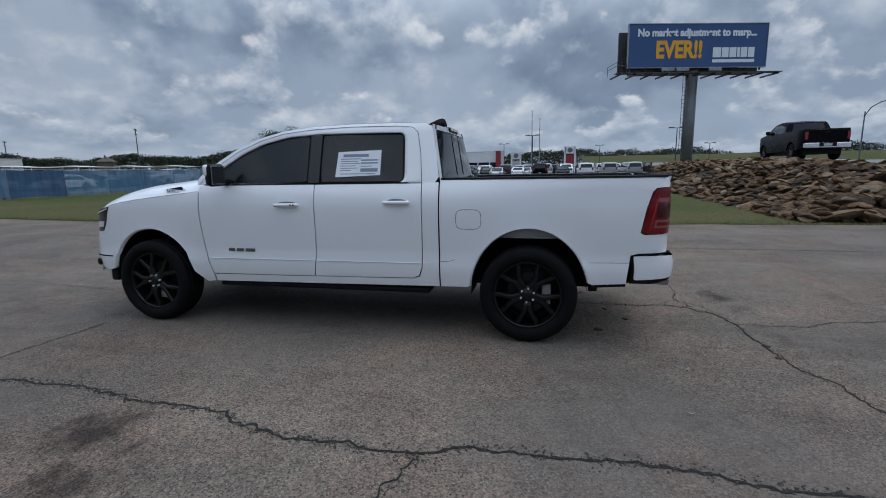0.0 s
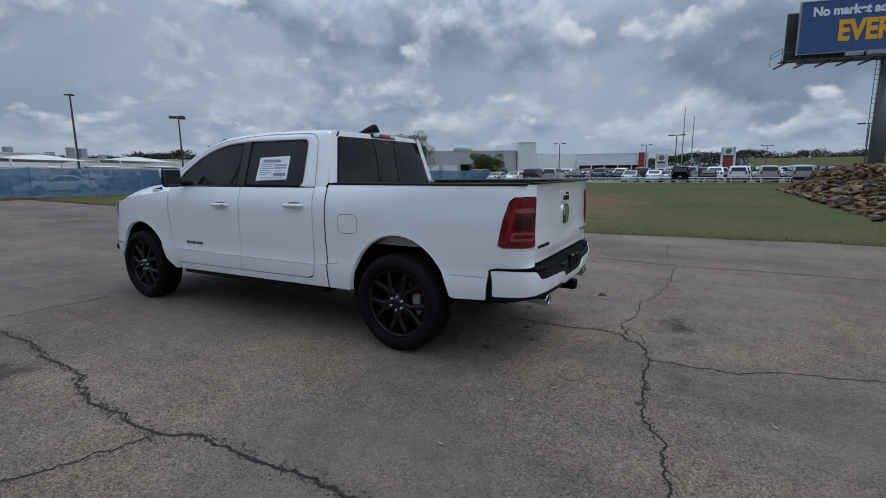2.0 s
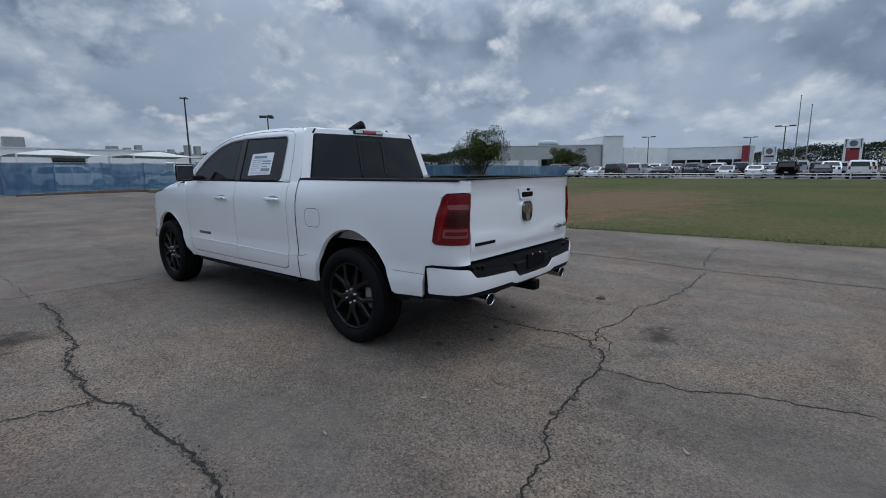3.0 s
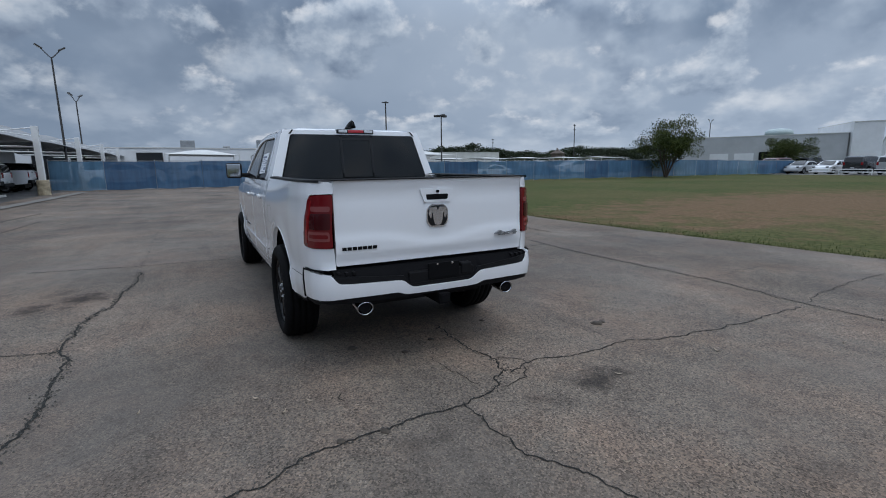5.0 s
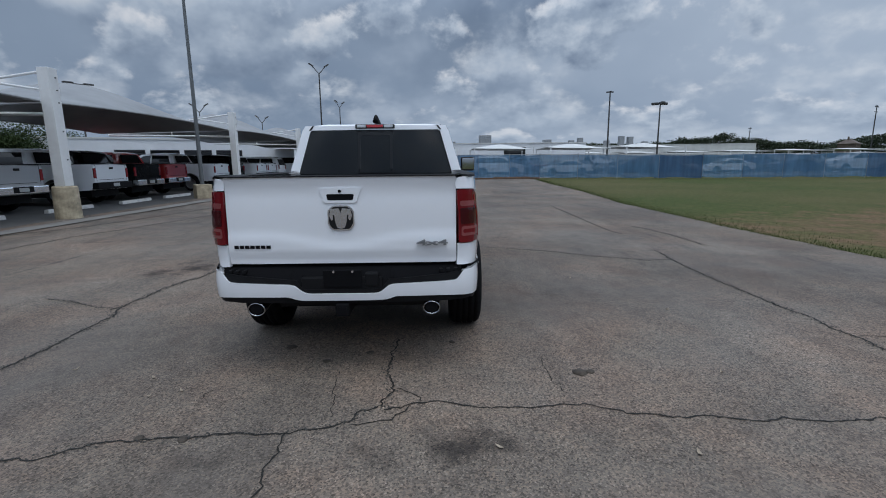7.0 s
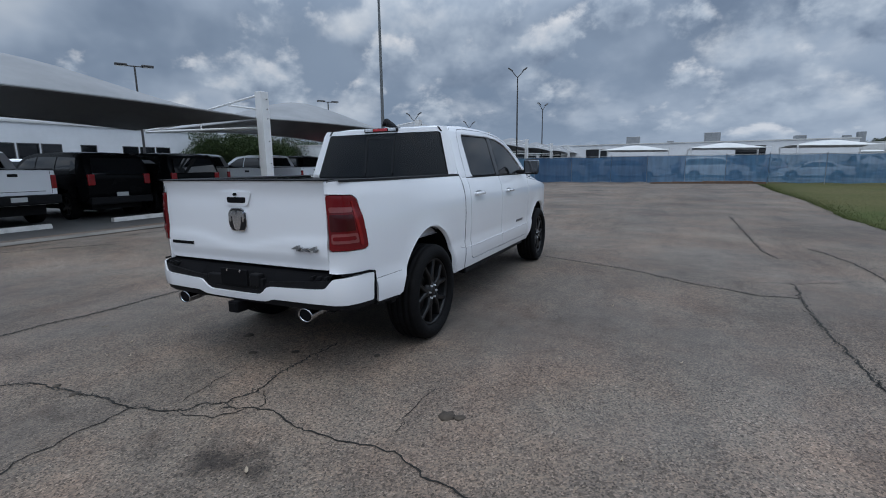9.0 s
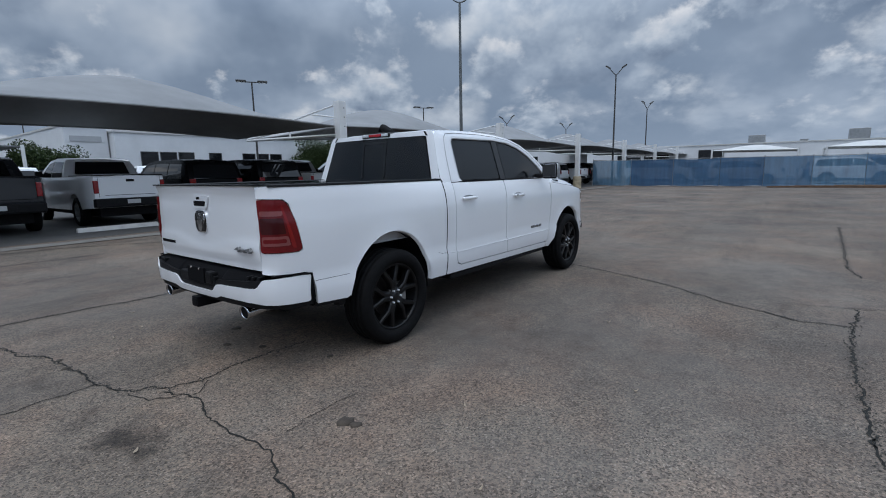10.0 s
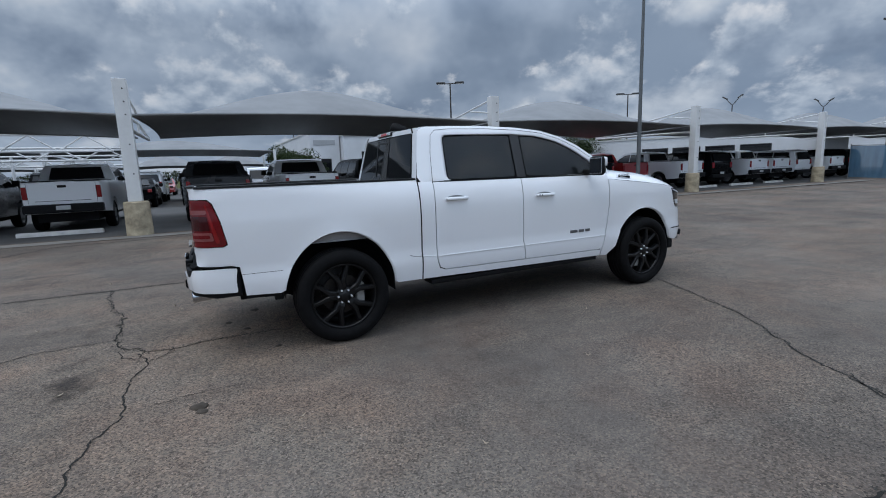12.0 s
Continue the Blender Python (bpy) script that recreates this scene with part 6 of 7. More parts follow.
inn, outr = nearest_ring(DLO, CAB)
for sd in (-1, 1):
    bm = bmesh.new()
    rows = []
    for a, b in zip(inn, outr):
        row = []
        for t, dx in ((0.0, -0.022), (0.0, 0.0), (0.1, 0.004), (0.5, 0.003), (1.0, 0.0)):
            q = a.lerp(b, t)
            row.append(bm.verts.new((sd * (cab_half(q.x, q.y) + dx), q.x, q.y)))
        rows.append(row)
    for i in range(len(rows)):
        A, B = rows[i], rows[(i + 1) % len(rows)]
        for k in range(4):
            try:
                f = bm.faces.new((A[k], B[k], B[k + 1], A[k + 1]))
            except ValueError:
                pass
    bmesh.ops.remove_doubles(bm, verts=bm.verts, dist=1e-4)
    part("cab_side", bm, M_white, truck, smooth=True)
    part("window_rubber", bent(DLO, cab_map, sd, 0.1, 0.01, -0.016), M_gap, truck, smooth=True)
    rear_glass = rounded([(1.075, 1.362), (1.093, 1.762), (1.845, 1.774), (1.845, 1.362)], 0.04, 4)
    part("rear_door_window", bent(rear_glass, cab_map, sd, 0.1, 0.004, -0.010), M_glass, truck, smooth=True)
    front_glass = rounded([(1.985, 1.362), (1.985, 1.768), (2.20, 1.752), (2.44, 1.698), (2.65, 1.607), (2.84, 1.487), (2.985, 1.362)], 0.03, 4)
    part("front_door_window", bent(front_glass, cab_map, sd, 0.1, 0.004, -0.010), M_glass, truck, smooth=True)
    part("pillar_cover", bent([(1.86, 1.355), (1.86, 1.78), (1.97, 1.776), (1.97, 1.355)], cab_map, sd, 0.1, 0.004, -0.006), M_gloss_black, truck, smooth=True)
    # door frame cuts
    dark_line("door_gap", [(0.902, 1.345), (0.925, 1.60), (0.958, 1.775), (1.01, 1.818), (1.15, 1.832), (1.60, 1.838), (1.95, 1.826), (2.25, 1.797), (2.48, 1.738), (2.70, 1.645), (2.90, 1.52), (3.05, 1.39), (3.09, 1.345)], cab_map, sd, 0.004, 0.0052)
    dark_line("belt_moulding", [(1.02, 1.343), (3.03, 1.343)], cab_map, sd, 0.012, 0.004)


def roof_edge(y):
    z = table([(0.83, 1.815), (0.90, 1.852), (1.20, 1.866), (1.60, 1.868), (1.95, 1.856), (2.25, 1.826), (2.50, 1.764)], y)
    return cab_half(y, z), z


def roof_at(u, v):
    y = lerp(0.838, 2.36, v)
    h, z = roof_edge(y)
    k = abs(u)
    crown = 0.020 * (1 - k ** 3.2) + 0.008 * math.exp(-((k - 0.72) / 0.12) ** 2)
    return (u * h, y + 0.10 * (1 - u * u) * smooth01(0.6, 1, v) - 0.0 * u, z + crown * smooth01(0.0, 0.12, v) - 0.01 * (1 - smooth01(0, 0.1, v)))


bm = bmesh.new()
sheet(bm, spread(-1, 1, 36), [0, 0.015, 0.04, 0.08, 0.14] + spread(0.2, 1, 18), roof_at)
part("roof", bm, M_white, truck, smooth=True)
# rear wall of the cab with its sliding window
def cab_back(u, z):
    t = (z - 1.30) / (1.83 - 1.30)
    y = lerp(0.735, 0.838, t) - 0.035 * (1 - u * u) * (0.4 + 0.6 * t) + 0.0
    return Vector((u * cab_half(lerp(0.752, 0.838, t), max(1.345, z)), y, z))


bm = bmesh.new()
sheet(bm, spread(-1, 1, 24), spread(1.25, 1.845, 12), lambda u, z: cab_back(u, z))
part("cab_back", bm, M_white, truck, smooth=True)


def back_panel(outline, lift, depth, mat, name, label="", parent=None):
    """outline in (x, z) on the cab's rear wall."""
    bm = cells(outline, 0.12, 0.1)
    rim = [e for e in bm.edges if e.is_boundary]
    for e in rim:
        e.smooth = False
    ext = bmesh.ops.extrude_edge_only(bm, edges=rim)
    backv = {g for g in ext["geom"] if isinstance(g, bmesh.types.BMVert)}
    for v in bm.verts:
        x, z = v.co.y, v.co.z
        t = (z - 1.30) / (1.83 - 1.30)
        u = x / cab_half(lerp(0.752, 0.838, t), max(1.345, z))
        p = cab_back(u, z)
        v.co = Vector((p.x, p.y - lift + (depth if v in backv else 0), p.z))
    return part(name, bm, mat, parent or truck, label, smooth=True)


back_panel(rounded([(-0.80, 1.345), (0.80, 1.345), (0.672, 1.800), (-0.672, 1.800)], 0.03, 4), 0.004, 0.01, M_gap, "rear_window_surround")
back_panel(rounded([(-0.785, 1.352), (-0.172, 1.352), (-0.172, 1.792), (-0.662, 1.792)], 0.03, 4), 0.008, 0.003, M_glass, "rear_window", "dark tinted fixed rear glass")
back_panel(rounded([(0.785, 1.352), (0.172, 1.352), (0.172, 1.792), (0.662, 1.792)], 0.03, 4), 0.008, 0.003, M_glass, "rear_window", "dark tinted fixed rear glass")
back_panel([(-0.158, 1.36), (0.158, 1.36), (0.158, 1.79), (-0.158, 1.79)], 0.008, 0.003, M_glass, "sliding_window", "dark tinted sliding rear glass")
for x in (-0.165, 0.165):
    back_panel([(x - 0.012, 1.40), (x + 0.012, 1.40), (x + 0.012, 1.775), (x - 0.012, 1.775)], 0.013, 0.01, M_gloss_black, "window_bar")
back_panel([(-0.165, 1.745), (0.165, 1.745), (0.165, 1.765), (-0.165, 1.765)], 0.013, 0.01, M_gloss_black, "window_bar")
for sd in (-1, 1):
    back_panel([(sd * 0.672, 1.80), (sd * 0.690, 1.80), (sd * 0.655, 1.845), (sd * 0.637, 1.845)][::sd], 0.006, 0.01, M_gap, "roof_seam")
    bm = bmesh.new()
    pts = [(sd * u * 0.0 + roof_at(sd * 0.93, v)[0], roof_at(0.93, v)[1], roof_at(0.93, v)[2] - 0.003) for u, v in [(0, k / 12) for k in range(12)]]
    for a, b in zip(pts, pts[1:]):
        tube(bm, a, b, 0.006, n=6, caps=False)
    part("roof_ditch", bm, M_gap, truck)
# high stop lamp
bm = bmesh.new()
box(bm, -0.205, 0.205, 0.79, 0.87, 1.812, 1.858, 0.012)
stop_lamp = part("high_stop_lamp", bm, M_gloss_black, truck, "black-framed high stop lamp")
for a, b, mt in ((-0.085, 0.085, M_red_bright), (-0.185, -0.095, M_bright), (0.095, 0.185, M_bright)):
    bm = bmesh.new()
    box(bm, a, b, 0.780, 0.80, 1.822, 1.850, 0.004)
    part("lens", bm, mt, stop_lamp)
# aerial fin
bm = bmesh.new()
fin = [(0.865, 1.880), (0.880, 1.945), (0.905, 1.964), (0.945, 1.960), (1.02, 1.925), (1.12, 1.880)]
fl = [bm.verts.new((-lerp(0.034, 0.010, (z - 1.88) / 0.084), y, z)) for y, z in fin]
fr = [bm.verts.new((lerp(0.034, 0.010, (z - 1.88) / 0.084), y, z)) for y, z in fin]
bm.faces.new(fl)
bm.faces.new(fr[::-1])
for i in range(len(fin)):
    j = (i + 1) % len(fin)
    bm.faces.new((fl[i], fl[j], fr[j], fr[i]))
bmesh.ops.bevel(bm, geom=list(bm.edges), offset=0.006, segments=2, affect="EDGES")
part("aerial_fin", bm, M_black_plastic, truck, "black roof aerial fin", smooth=True)
# windscreen
bm = bmesh.new()


def screen_at(u, v):
    zt = 1.836
    y = lerp(2.38 + 0.08 * (1 - u * u), 3.12 + 0.16 * (1 - u * u), v)
    z = lerp(zt, 1.395, v) + 0.02 * math.sin(math.pi * v)
    return (u * lerp(0.700, 0.875, v), y, z)


sheet(bm, spread(-1, 1, 20), spread(0, 1, 12), screen_at)
part("windscreen", bm, M_glass, truck, smooth=True)

# mirrors
for sd in (-1, 1):
    bm = bmesh.new()
    box(bm, *sorted((sd * 0.985, sd * 1.185)), 2.745, 2.825, 1.335, 1.535, 0.03)
    for v in bm.verts:
        if v.co.y > 2.785:
            v.co.z = 1.43 + (v.co.z - 1.43) * 0.85
            v.co.x = sd * (1.10 + (abs(v.co.x) - 1.10) * 0.88)
    mirror = part("mirror", bm, M_black_plastic, truck, "black door mirror with a white cap", smooth=True)
    bm = bmesh.new()
    box(bm, *sorted((sd * 1.02, sd * 1.180)), 2.775, 2.836, 1.43, 1.528, 0.02)
    part("mirror_cap", bm, M_white, mirror, smooth=True)
    bm = bmesh.new()
    box(bm, *sorted((sd * 1.005, sd * 1.178)), 2.740, 2.749, 1.355, 1.518, 0.004)
    part("mirror_glass", bm, M_mirror, mirror)
    bm = bmesh.new()
    box(bm, *sorted((sd * 0.88, sd * 1.0)), 2.75, 2.83, 1.345, 1.40, 0.02)
    part("mirror_arm", bm, M_black_plastic, mirror)

# door handles
for sd in (-1, 1):
    for yc, zc in ((2.155, 1.160), (1.115, 1.180)):
        x = side_map(yc, zc).x
        bm = bmesh.new()
        box(bm, *sorted((sd * (x + 0.012), sd * (x + 0.042))), yc - 0.118, yc + 0.118, zc - 0.017, zc + 0.015, 0.012)
        handle = part("door_handle", bm, M_white, truck, smooth=True)
        bm = bmesh.new()
        for e in (-0.1, 0.085):
            box(bm, *sorted((sd * (x - 0.01), sd * (x + 0.03))), yc + e, yc + e + 0.02, zc - 0.013, zc + 0.012, 0.004)
        part("handle_mount", bm, M_white, handle)
        bm = bmesh.new()
        lathe(bm, [(0.0, 0.0), (0.0, 1.0)], 20)
        bmesh.ops.transform(bm, matrix=Matrix.Translation((sd * (x + 0.0025), yc, zc + 0.004)) @ Matrix.Diagonal((1, 0.098, 0.026, 1)), verts=bm.verts)
        part("handle_recess", bm, M_steel_grey, handle)
        if yc > 2:
            for dy in (-0.085, -0.055):
                bm = bmesh.new()
                tube(bm, (sd * (x + 0.03), yc + dy, zc), (sd * (x + 0.0435), yc + dy, zc), 0.008, n=10)
                part("lock_button", bm, M_gap, handle)
    # maker's word on the front door as plain blocks
    for k, (a, b) in enumerate(((2.80, 2.735), (2.715, 2.64), (2.62, 2.52))):
        x = side_map(2.7, 0.735).x
        bm = bmesh.new()
        box(bm, *sorted((sd * (x - 0.002), sd * (x + 0.007))), b, a, 0.722, 0.752, 0.003)
        part("door_badge", bm, M_dull_metal, truck)

# tail lamps
LAMP = rounded([(-1.168, 0.926), (-0.905, 0.924), (-0.874, 0.940), (-0.912, 1.12), (-0.958, 1.25), (-0.992, 1.278), (-1.168, 1.284)], 0.02, 3)
for sd in (-1, 1):
    lamp = part("tail_lamp", bent(LAMP, side_map, sd, 0.03, 0.03, 0.006), M_red_lens, truck, "red wrap-round tail lamp with a dark centre", smooth=True)
    for o, mt in (([(-1.150, 1.172), (-1.005, 1.172), (-0.990, 1.205), (-1.150, 1.208)], M_lens_pale), ([(-1.155, 1.052), (-0.985, 1.052), (-1.002, 1.158), (-1.155, 1.160)], M_red_deep),
                  ([(-1.150, 0.972), (-0.960, 0.972), (-0.975, 1.036), (-1.150, 1.036)], M_lens_pale), ([(-1.140, 0.992), (-0.985, 0.992), (-0.990, 1.018), (-1.140, 1.018)], M_red_lens),
                  ([(-0.948, 0.952), (-0.918, 0.95), (-0.995, 1.245), (-1.01, 1.245)], M_red_tail)):
        part("lens", bent(rounded(o, 0.012, 2), side_map, sd, 0.03, 0.006, 0.0125 if mt is M_red_lens else 0.010), mt, lamp, smooth=True)

# tailgate
def gate(x, z):
    k = abs(x) / 0.77
    y = -1.102
    y -= 0.013 * math.exp(-((z - 1.372) / 0.045) ** 2)          # spoiler lip
    y += 0.005 * math.exp(-((z - 1.27) / 0.07) ** 2)            # hollow under it
    low = 0.955 + 0.035 * math.cos(min(1, abs(x) / 0.5) * math.pi) * -1
    y -= 0.0095 * smooth01(low + 0.03, low - 0.03, z) if z > 0.82 else 0.0095
    y += 0.012 * smooth01(0.86, 0.84, z)
    y += 0.012 * k ** 6
    return Vector((x, y, z))


def on_gate(outline, lift, depth, mat, name, parent=None, label="", step=0.05):
    bm = cells(outline, step, step)
    rim = [e for e in bm.edges if e.is_boundary]
    for e in rim:
        e.smooth = False
    ext = bmesh.ops.extrude_edge_only(bm, edges=rim)
    backv = {g for g in ext["geom"] if isinstance(g, bmesh.types.BMVert)}
    for v in bm.verts:
        p = gate(v.co.y, v.co.z)
        v.co = Vector((p.x, p.y - lift + (depth if v in backv else 0), p.z))
    return part(name, bm, mat, parent or truck, label, smooth=True)


tailgate = on_gate(rounded([(-0.766, 0.795), (0.766, 0.795), (0.766, 1.374), (-0.766, 1.374)], 0.012, 2), 0, 0.03, M_white, "tailgate", step=0.03)
on_gate(rounded([(-0.140, 1.300), (0.140, 1.300), (0.125, 1.262), (0.105, 1.205), (-0.105, 1.205), (-0.125, 1.262)][::-1], 0.015, 3), 0.012, 0.02, M_white, "handle_bezel", tailgate)
on_gate(rounded([(-0.085, 1.222), (0.085, 1.222), (0.092, 1.262), (-0.092, 1.262)], 0.012, 3), 0.0135, 0.004, M_gap, "handle_recess", tailgate)
bm = bmesh.new()
tube(bm, (0, -1.09, 1.282), (0, -1.128, 1.282), 0.010, n=10)
part("rear_camera", bm, M_gap, tailgate)
# maker's emblem as a plain dark shield with a bright shape
shield = rounded([(-0.078, 1.165), (-0.088, 1.145), (-0.088, 1.06), (-0.06, 1.022), (0.06, 1.022), (0.088, 1.06), (0.088, 1.145), (0.078, 1.165), (0.05, 1.188), (-0.05, 1.188)][::-1], 0.015, 3)
emblem = on_gate(shield, 0.010, 0.02, M_chrome, "emblem", tailgate, "dark shield emblem with a bright shape")
on_gate([(x * 0.90, 1.105 + (z - 1.105) * 0.90) for x, z in shield], 0.013, 0.004, M_gloss_black, "emblem_field", emblem)
for s in (-1, 1):
    on_gate(rounded([(0.012 * s, 1.170), (0.066 * s, 1.164), (0.076 * s, 1.120), (0.062 * s, 1.085), (0.050 * s, 1.10), (0.052 * s, 1.125), (0.042 * s, 1.128), (0.038 * s, 1.08), (0.026 * s, 1.040), (0.0, 1.032), (0.0, 1.14)][::s], 0.006, 2), 0.019, 0.007, M_chrome, "emblem_shape", emblem)
# trim name as plain blocks, and the drive lettering
for k in range(7):
    x = -0.725 + k * 0.036
    on_gate([(x, 0.902), (x + 0.029, 0.902), (x + 0.029, 0.924), (x, 0.924)], 0.006, 0.008, M_gap, "trim_badge", tailgate)
four = words("4x4", 0.052, Matrix.Translation((0.50, -1.127, 0.918)) @ Matrix.Rotation(radians(90), 4, "X"), M_steel_grey, tailgate, 0.001, 2.7, "drive_badge", "metal 4x4 lettering")
# black caps along the bed rails and the folded cover over the bed
bm = bmesh.new()
box(bm, -0.775, 0.775, -1.125, -1.06, 1.374, 1.384, 0.004)
part("tailgate_cap", bm, M_black_plastic, tailgate)
for sd in (-1, 1):
    bm = bmesh.new()
    sheet(bm, spread(-1.06, 0.735, 24), [0, 1, 2, 3], lambda y, k: (sd * (side_map(y, 1.365).x + (0.004, 0.0, -0.05, -0.11)[k]), y, (1.364, 1.380, 1.384, 1.376)[k]))
    part("bed_rail_cap", bm, M_black_plastic, truck, smooth=False)
bm = bmesh.new()
for a, b in ((-1.045, -0.46), (-0.45, 0.13), (0.14, 0.72)):
    box(bm, -0.80, 0.80, a, b, 1.318, 1.346, 0.008)
part("bed_cover", bm, M_black_plastic, truck, "black folding bed cover")

# rear bumper
BP = [(0.0, 0.0, -1.205), (0.45, 0.45, -1.198), (0.70, 0.695, -1.180), (0.85, 0.83, -1.135), (0.93, 0.885, -1.080), (1.02, 0.918, -0.99), (1.21, 0.940, -0.80), (1.3, 0.945, -0.71)]


def bumper(s, z):
    a = abs(s)
    x, y = table([(p[0], p[1]) for p in BP], a), table([(p[0], p[2]) for p in BP], a)
    k = (z - 0.66) / 0.1
    inset = 0.018 * k * k * 0.6
    return Vector((math.copysign(x, s) * (1 - inset * 0.5), y + inset, z))


def on_bumper(outline, lift, depth, mat, name, label="", step=0.05):
    bm = cells(outline, step, 0.04)
    rim = [e for e in bm.edges if e.is_boundary]
    for e in rim:
        e.smooth = False
    ext = bmesh.ops.extrude_edge_only(bm, edges=rim)
    backv = {g for g in ext["geom"] if isinstance(g, bmesh.types.BMVert)}
    for v in bm.verts:
        s, z = v.co.y, v.co.z
        n = surface_normal(bumper, s, z)
        if n.y > 0:
            n = -n
        p = bumper(s, z) + n * (lift - (depth if v in backv else 0))
        v.co = p
    return part(name, bm, mat, truck, label, smooth=True)


half_b = [(1.185, 0.750), (1.00, 0.752), (0.84, 0.748), (0.785, 0.684), (0.36, 0.672), (0.315, 0.666), (0.262, 0.618), (0.225, 0.606)]
low_b = [(0.22, 0.558), (0.30, 0.562), (0.36, 0.585), (0.70, 0.583), (0.92, 0.566), (1.17, 0.552)]
cover = half_b + [(-s, z) for s, z in reversed(half_b)] + [(-s, z) for s, z in reversed(low_b)] + low_b
on_bumper(rounded(cover, 0.02, 2), 0.0, 0.05, M_white, "bumper_cover", "white painted rear bumper cover", 0.04)
on_bumper([(1.20, 0.745), (1.185, 0.520), (1.0, 0.515), (0.92, 0.535), (-0.92, 0.535), (-1.0, 0.515), (-1.185, 0.520), (-1.20, 0.745), (-0.8, 0.74), (-0.31, 0.70), (-0.26, 0.635), (0.26, 0.635), (0.31, 0.70), (0.8, 0.74)], -0.012, 0.03, M_black_plastic, "bumper_core", "black plastic bumper core")
# step pad: a ledge from the tailgate out to the cover
bm = bmesh.new()


def pad(u, v):
    x = u * 0.80
    lip_z = 0.752 if abs(x) > 0.785 else (0.682 if abs(x) > 0.33 else 0.65)
    yb = bumper(x, 0.74).y + 0.012
    return (x, lerp(-1.055, yb, v), lerp(0.775, lip_z + 0.004, v ** 2))


sheet(bm, spread(-1, 1, 60), spread(0, 1, 6), pad)
part("step_pad", bm, M_gap, truck, "black ribbed bumper step pad")
for sd in (-1, 1):
    for k in range(6, 9):
        bm = bmesh.new()
        x0 = sd * (0.36 + 0.05 * k)
        yb = bumper(x0, 0.74).y
        box(bm, x0 - 0.012, x0 + 0.012, yb + 0.03, -1.08, 0.735, 0.758, 0.004)
        part("pad_rib", bm, M_black_plastic, truck)
    bm = bmesh.new()
    run = [bumper(sd * s, z) for s, z in ((1.19, 0.545), (1.195, 0.70), (1.185, 0.752), (1.05, 0.764), (0.90, 0.768))]
    for a, b in zip(run, run[1:]):
        tube(bm, a, b, 0.007, n=8)
    part("bumper_gap", bm, M_gap, truck)
# plate pocket with a blank dark plate
bm = bmesh.new()
box(bm, -0.27, 0.27, -1.185, -1.12, 0.60, 0.715, 0.008)
part("plate_pocket", bm, M_black_plastic, truck)
bm = bmesh.new()
box(bm, -0.12, 0.135, -1.196, -1.175, 0.650, 0.766, 0.004)
plate_b = part("plate_bracket", bm, M_gap, truck, "empty black plate bracket")
for x in (-0.05, 0.075):
    bm = bmesh.new()
    tube(bm, (x, -1.19, 0.757), (x, -1.201, 0.757), 0.008, n=10)
    part("screw", bm, M_chrome, plate_b)
bm = bmesh.new()
box(bm, 0.155, 0.245, -1.196, -1.14, 0.655, 0.745, 0.01)
part("tow_socket", bm, M_black_plastic, truck)
bm = bmesh.new()
box(bm, -0.045, 0.045, -1.22, -0.9, 0.455, 0.535, 0.006)
box(bm, -0.032, 0.032, -1.225, -1.215, 0.468, 0.522)
part("hitch_receiver", bm, M_gap, truck, "black hitch receiver")
# exhaust tips
for sd in (-1, 1):
    bm = bmesh.new()
    x = sd * 0.595
    prof = [(0.30, 0.046), (0.0, 0.054), (-0.010, 0.051), (0.0, 0.044), (0.25, 0.040)]
    b2 = bmesh.new()
    lathe(b2, prof, 24, "Z")
    bmesh.ops.transform(b2, matrix=Matrix.Translation((x, -1.15, 0.490)) @ Matrix.Rotation(radians(-86), 4, "X") @ Matrix.Diagonal((1.12, 0.9, 1, 1)), verts=b2.verts)
    tip = part("exhaust_tip", b2, M_mirror, truck, "polished oval exhaust tip", smooth=True)
    b3 = bmesh.new()
    tube(b3, (x, -1.150, 0.498), (x, -1.10, 0.50), 0.044, n=16)
    tube(b3, (x, -0.95, 0.49), (x * 0.9, -0.3, 0.46), 0.035, n=10)
    part("exhaust_pipe", b3, M_gap, tip)

# wheels: five black forked spokes
bm = bmesh.new()
tw = 0.285
prof = [(0.085, 0.282), (0.118, 0.290), (0.136, 0.315), (0.140, 0.345), (0.128, 0.378), (0.108, 0.396)]
tread = [(0.108, 0.396), (0.085, 0.404), (0.083, 0.396), (0.071, 0.396), (0.069, 0.405), (0.032, 0.405), (0.030, 0.396), (0.018, 0.396), (0.016, 0.405)]
full = prof + tread[1:] + [(-a, r) for a, r in reversed(tread)] + [(-a, r) for a, r in reversed(prof)][1:]
lathe(bm, full, 72)
TYRE = finish("tyre", bm, M_rubber, True)
bm = bmesh.new()
lathe(bm, [(0.100, 0.286), (0.106, 0.279), (0.100, 0.268), (0.080, 0.262), (-0.10, 0.255), (-0.10, 0.235), (0.0, 0.0)], 60)
BARREL = finish("barrel", bm, M_wheel, True)
bm = bmesh.new()
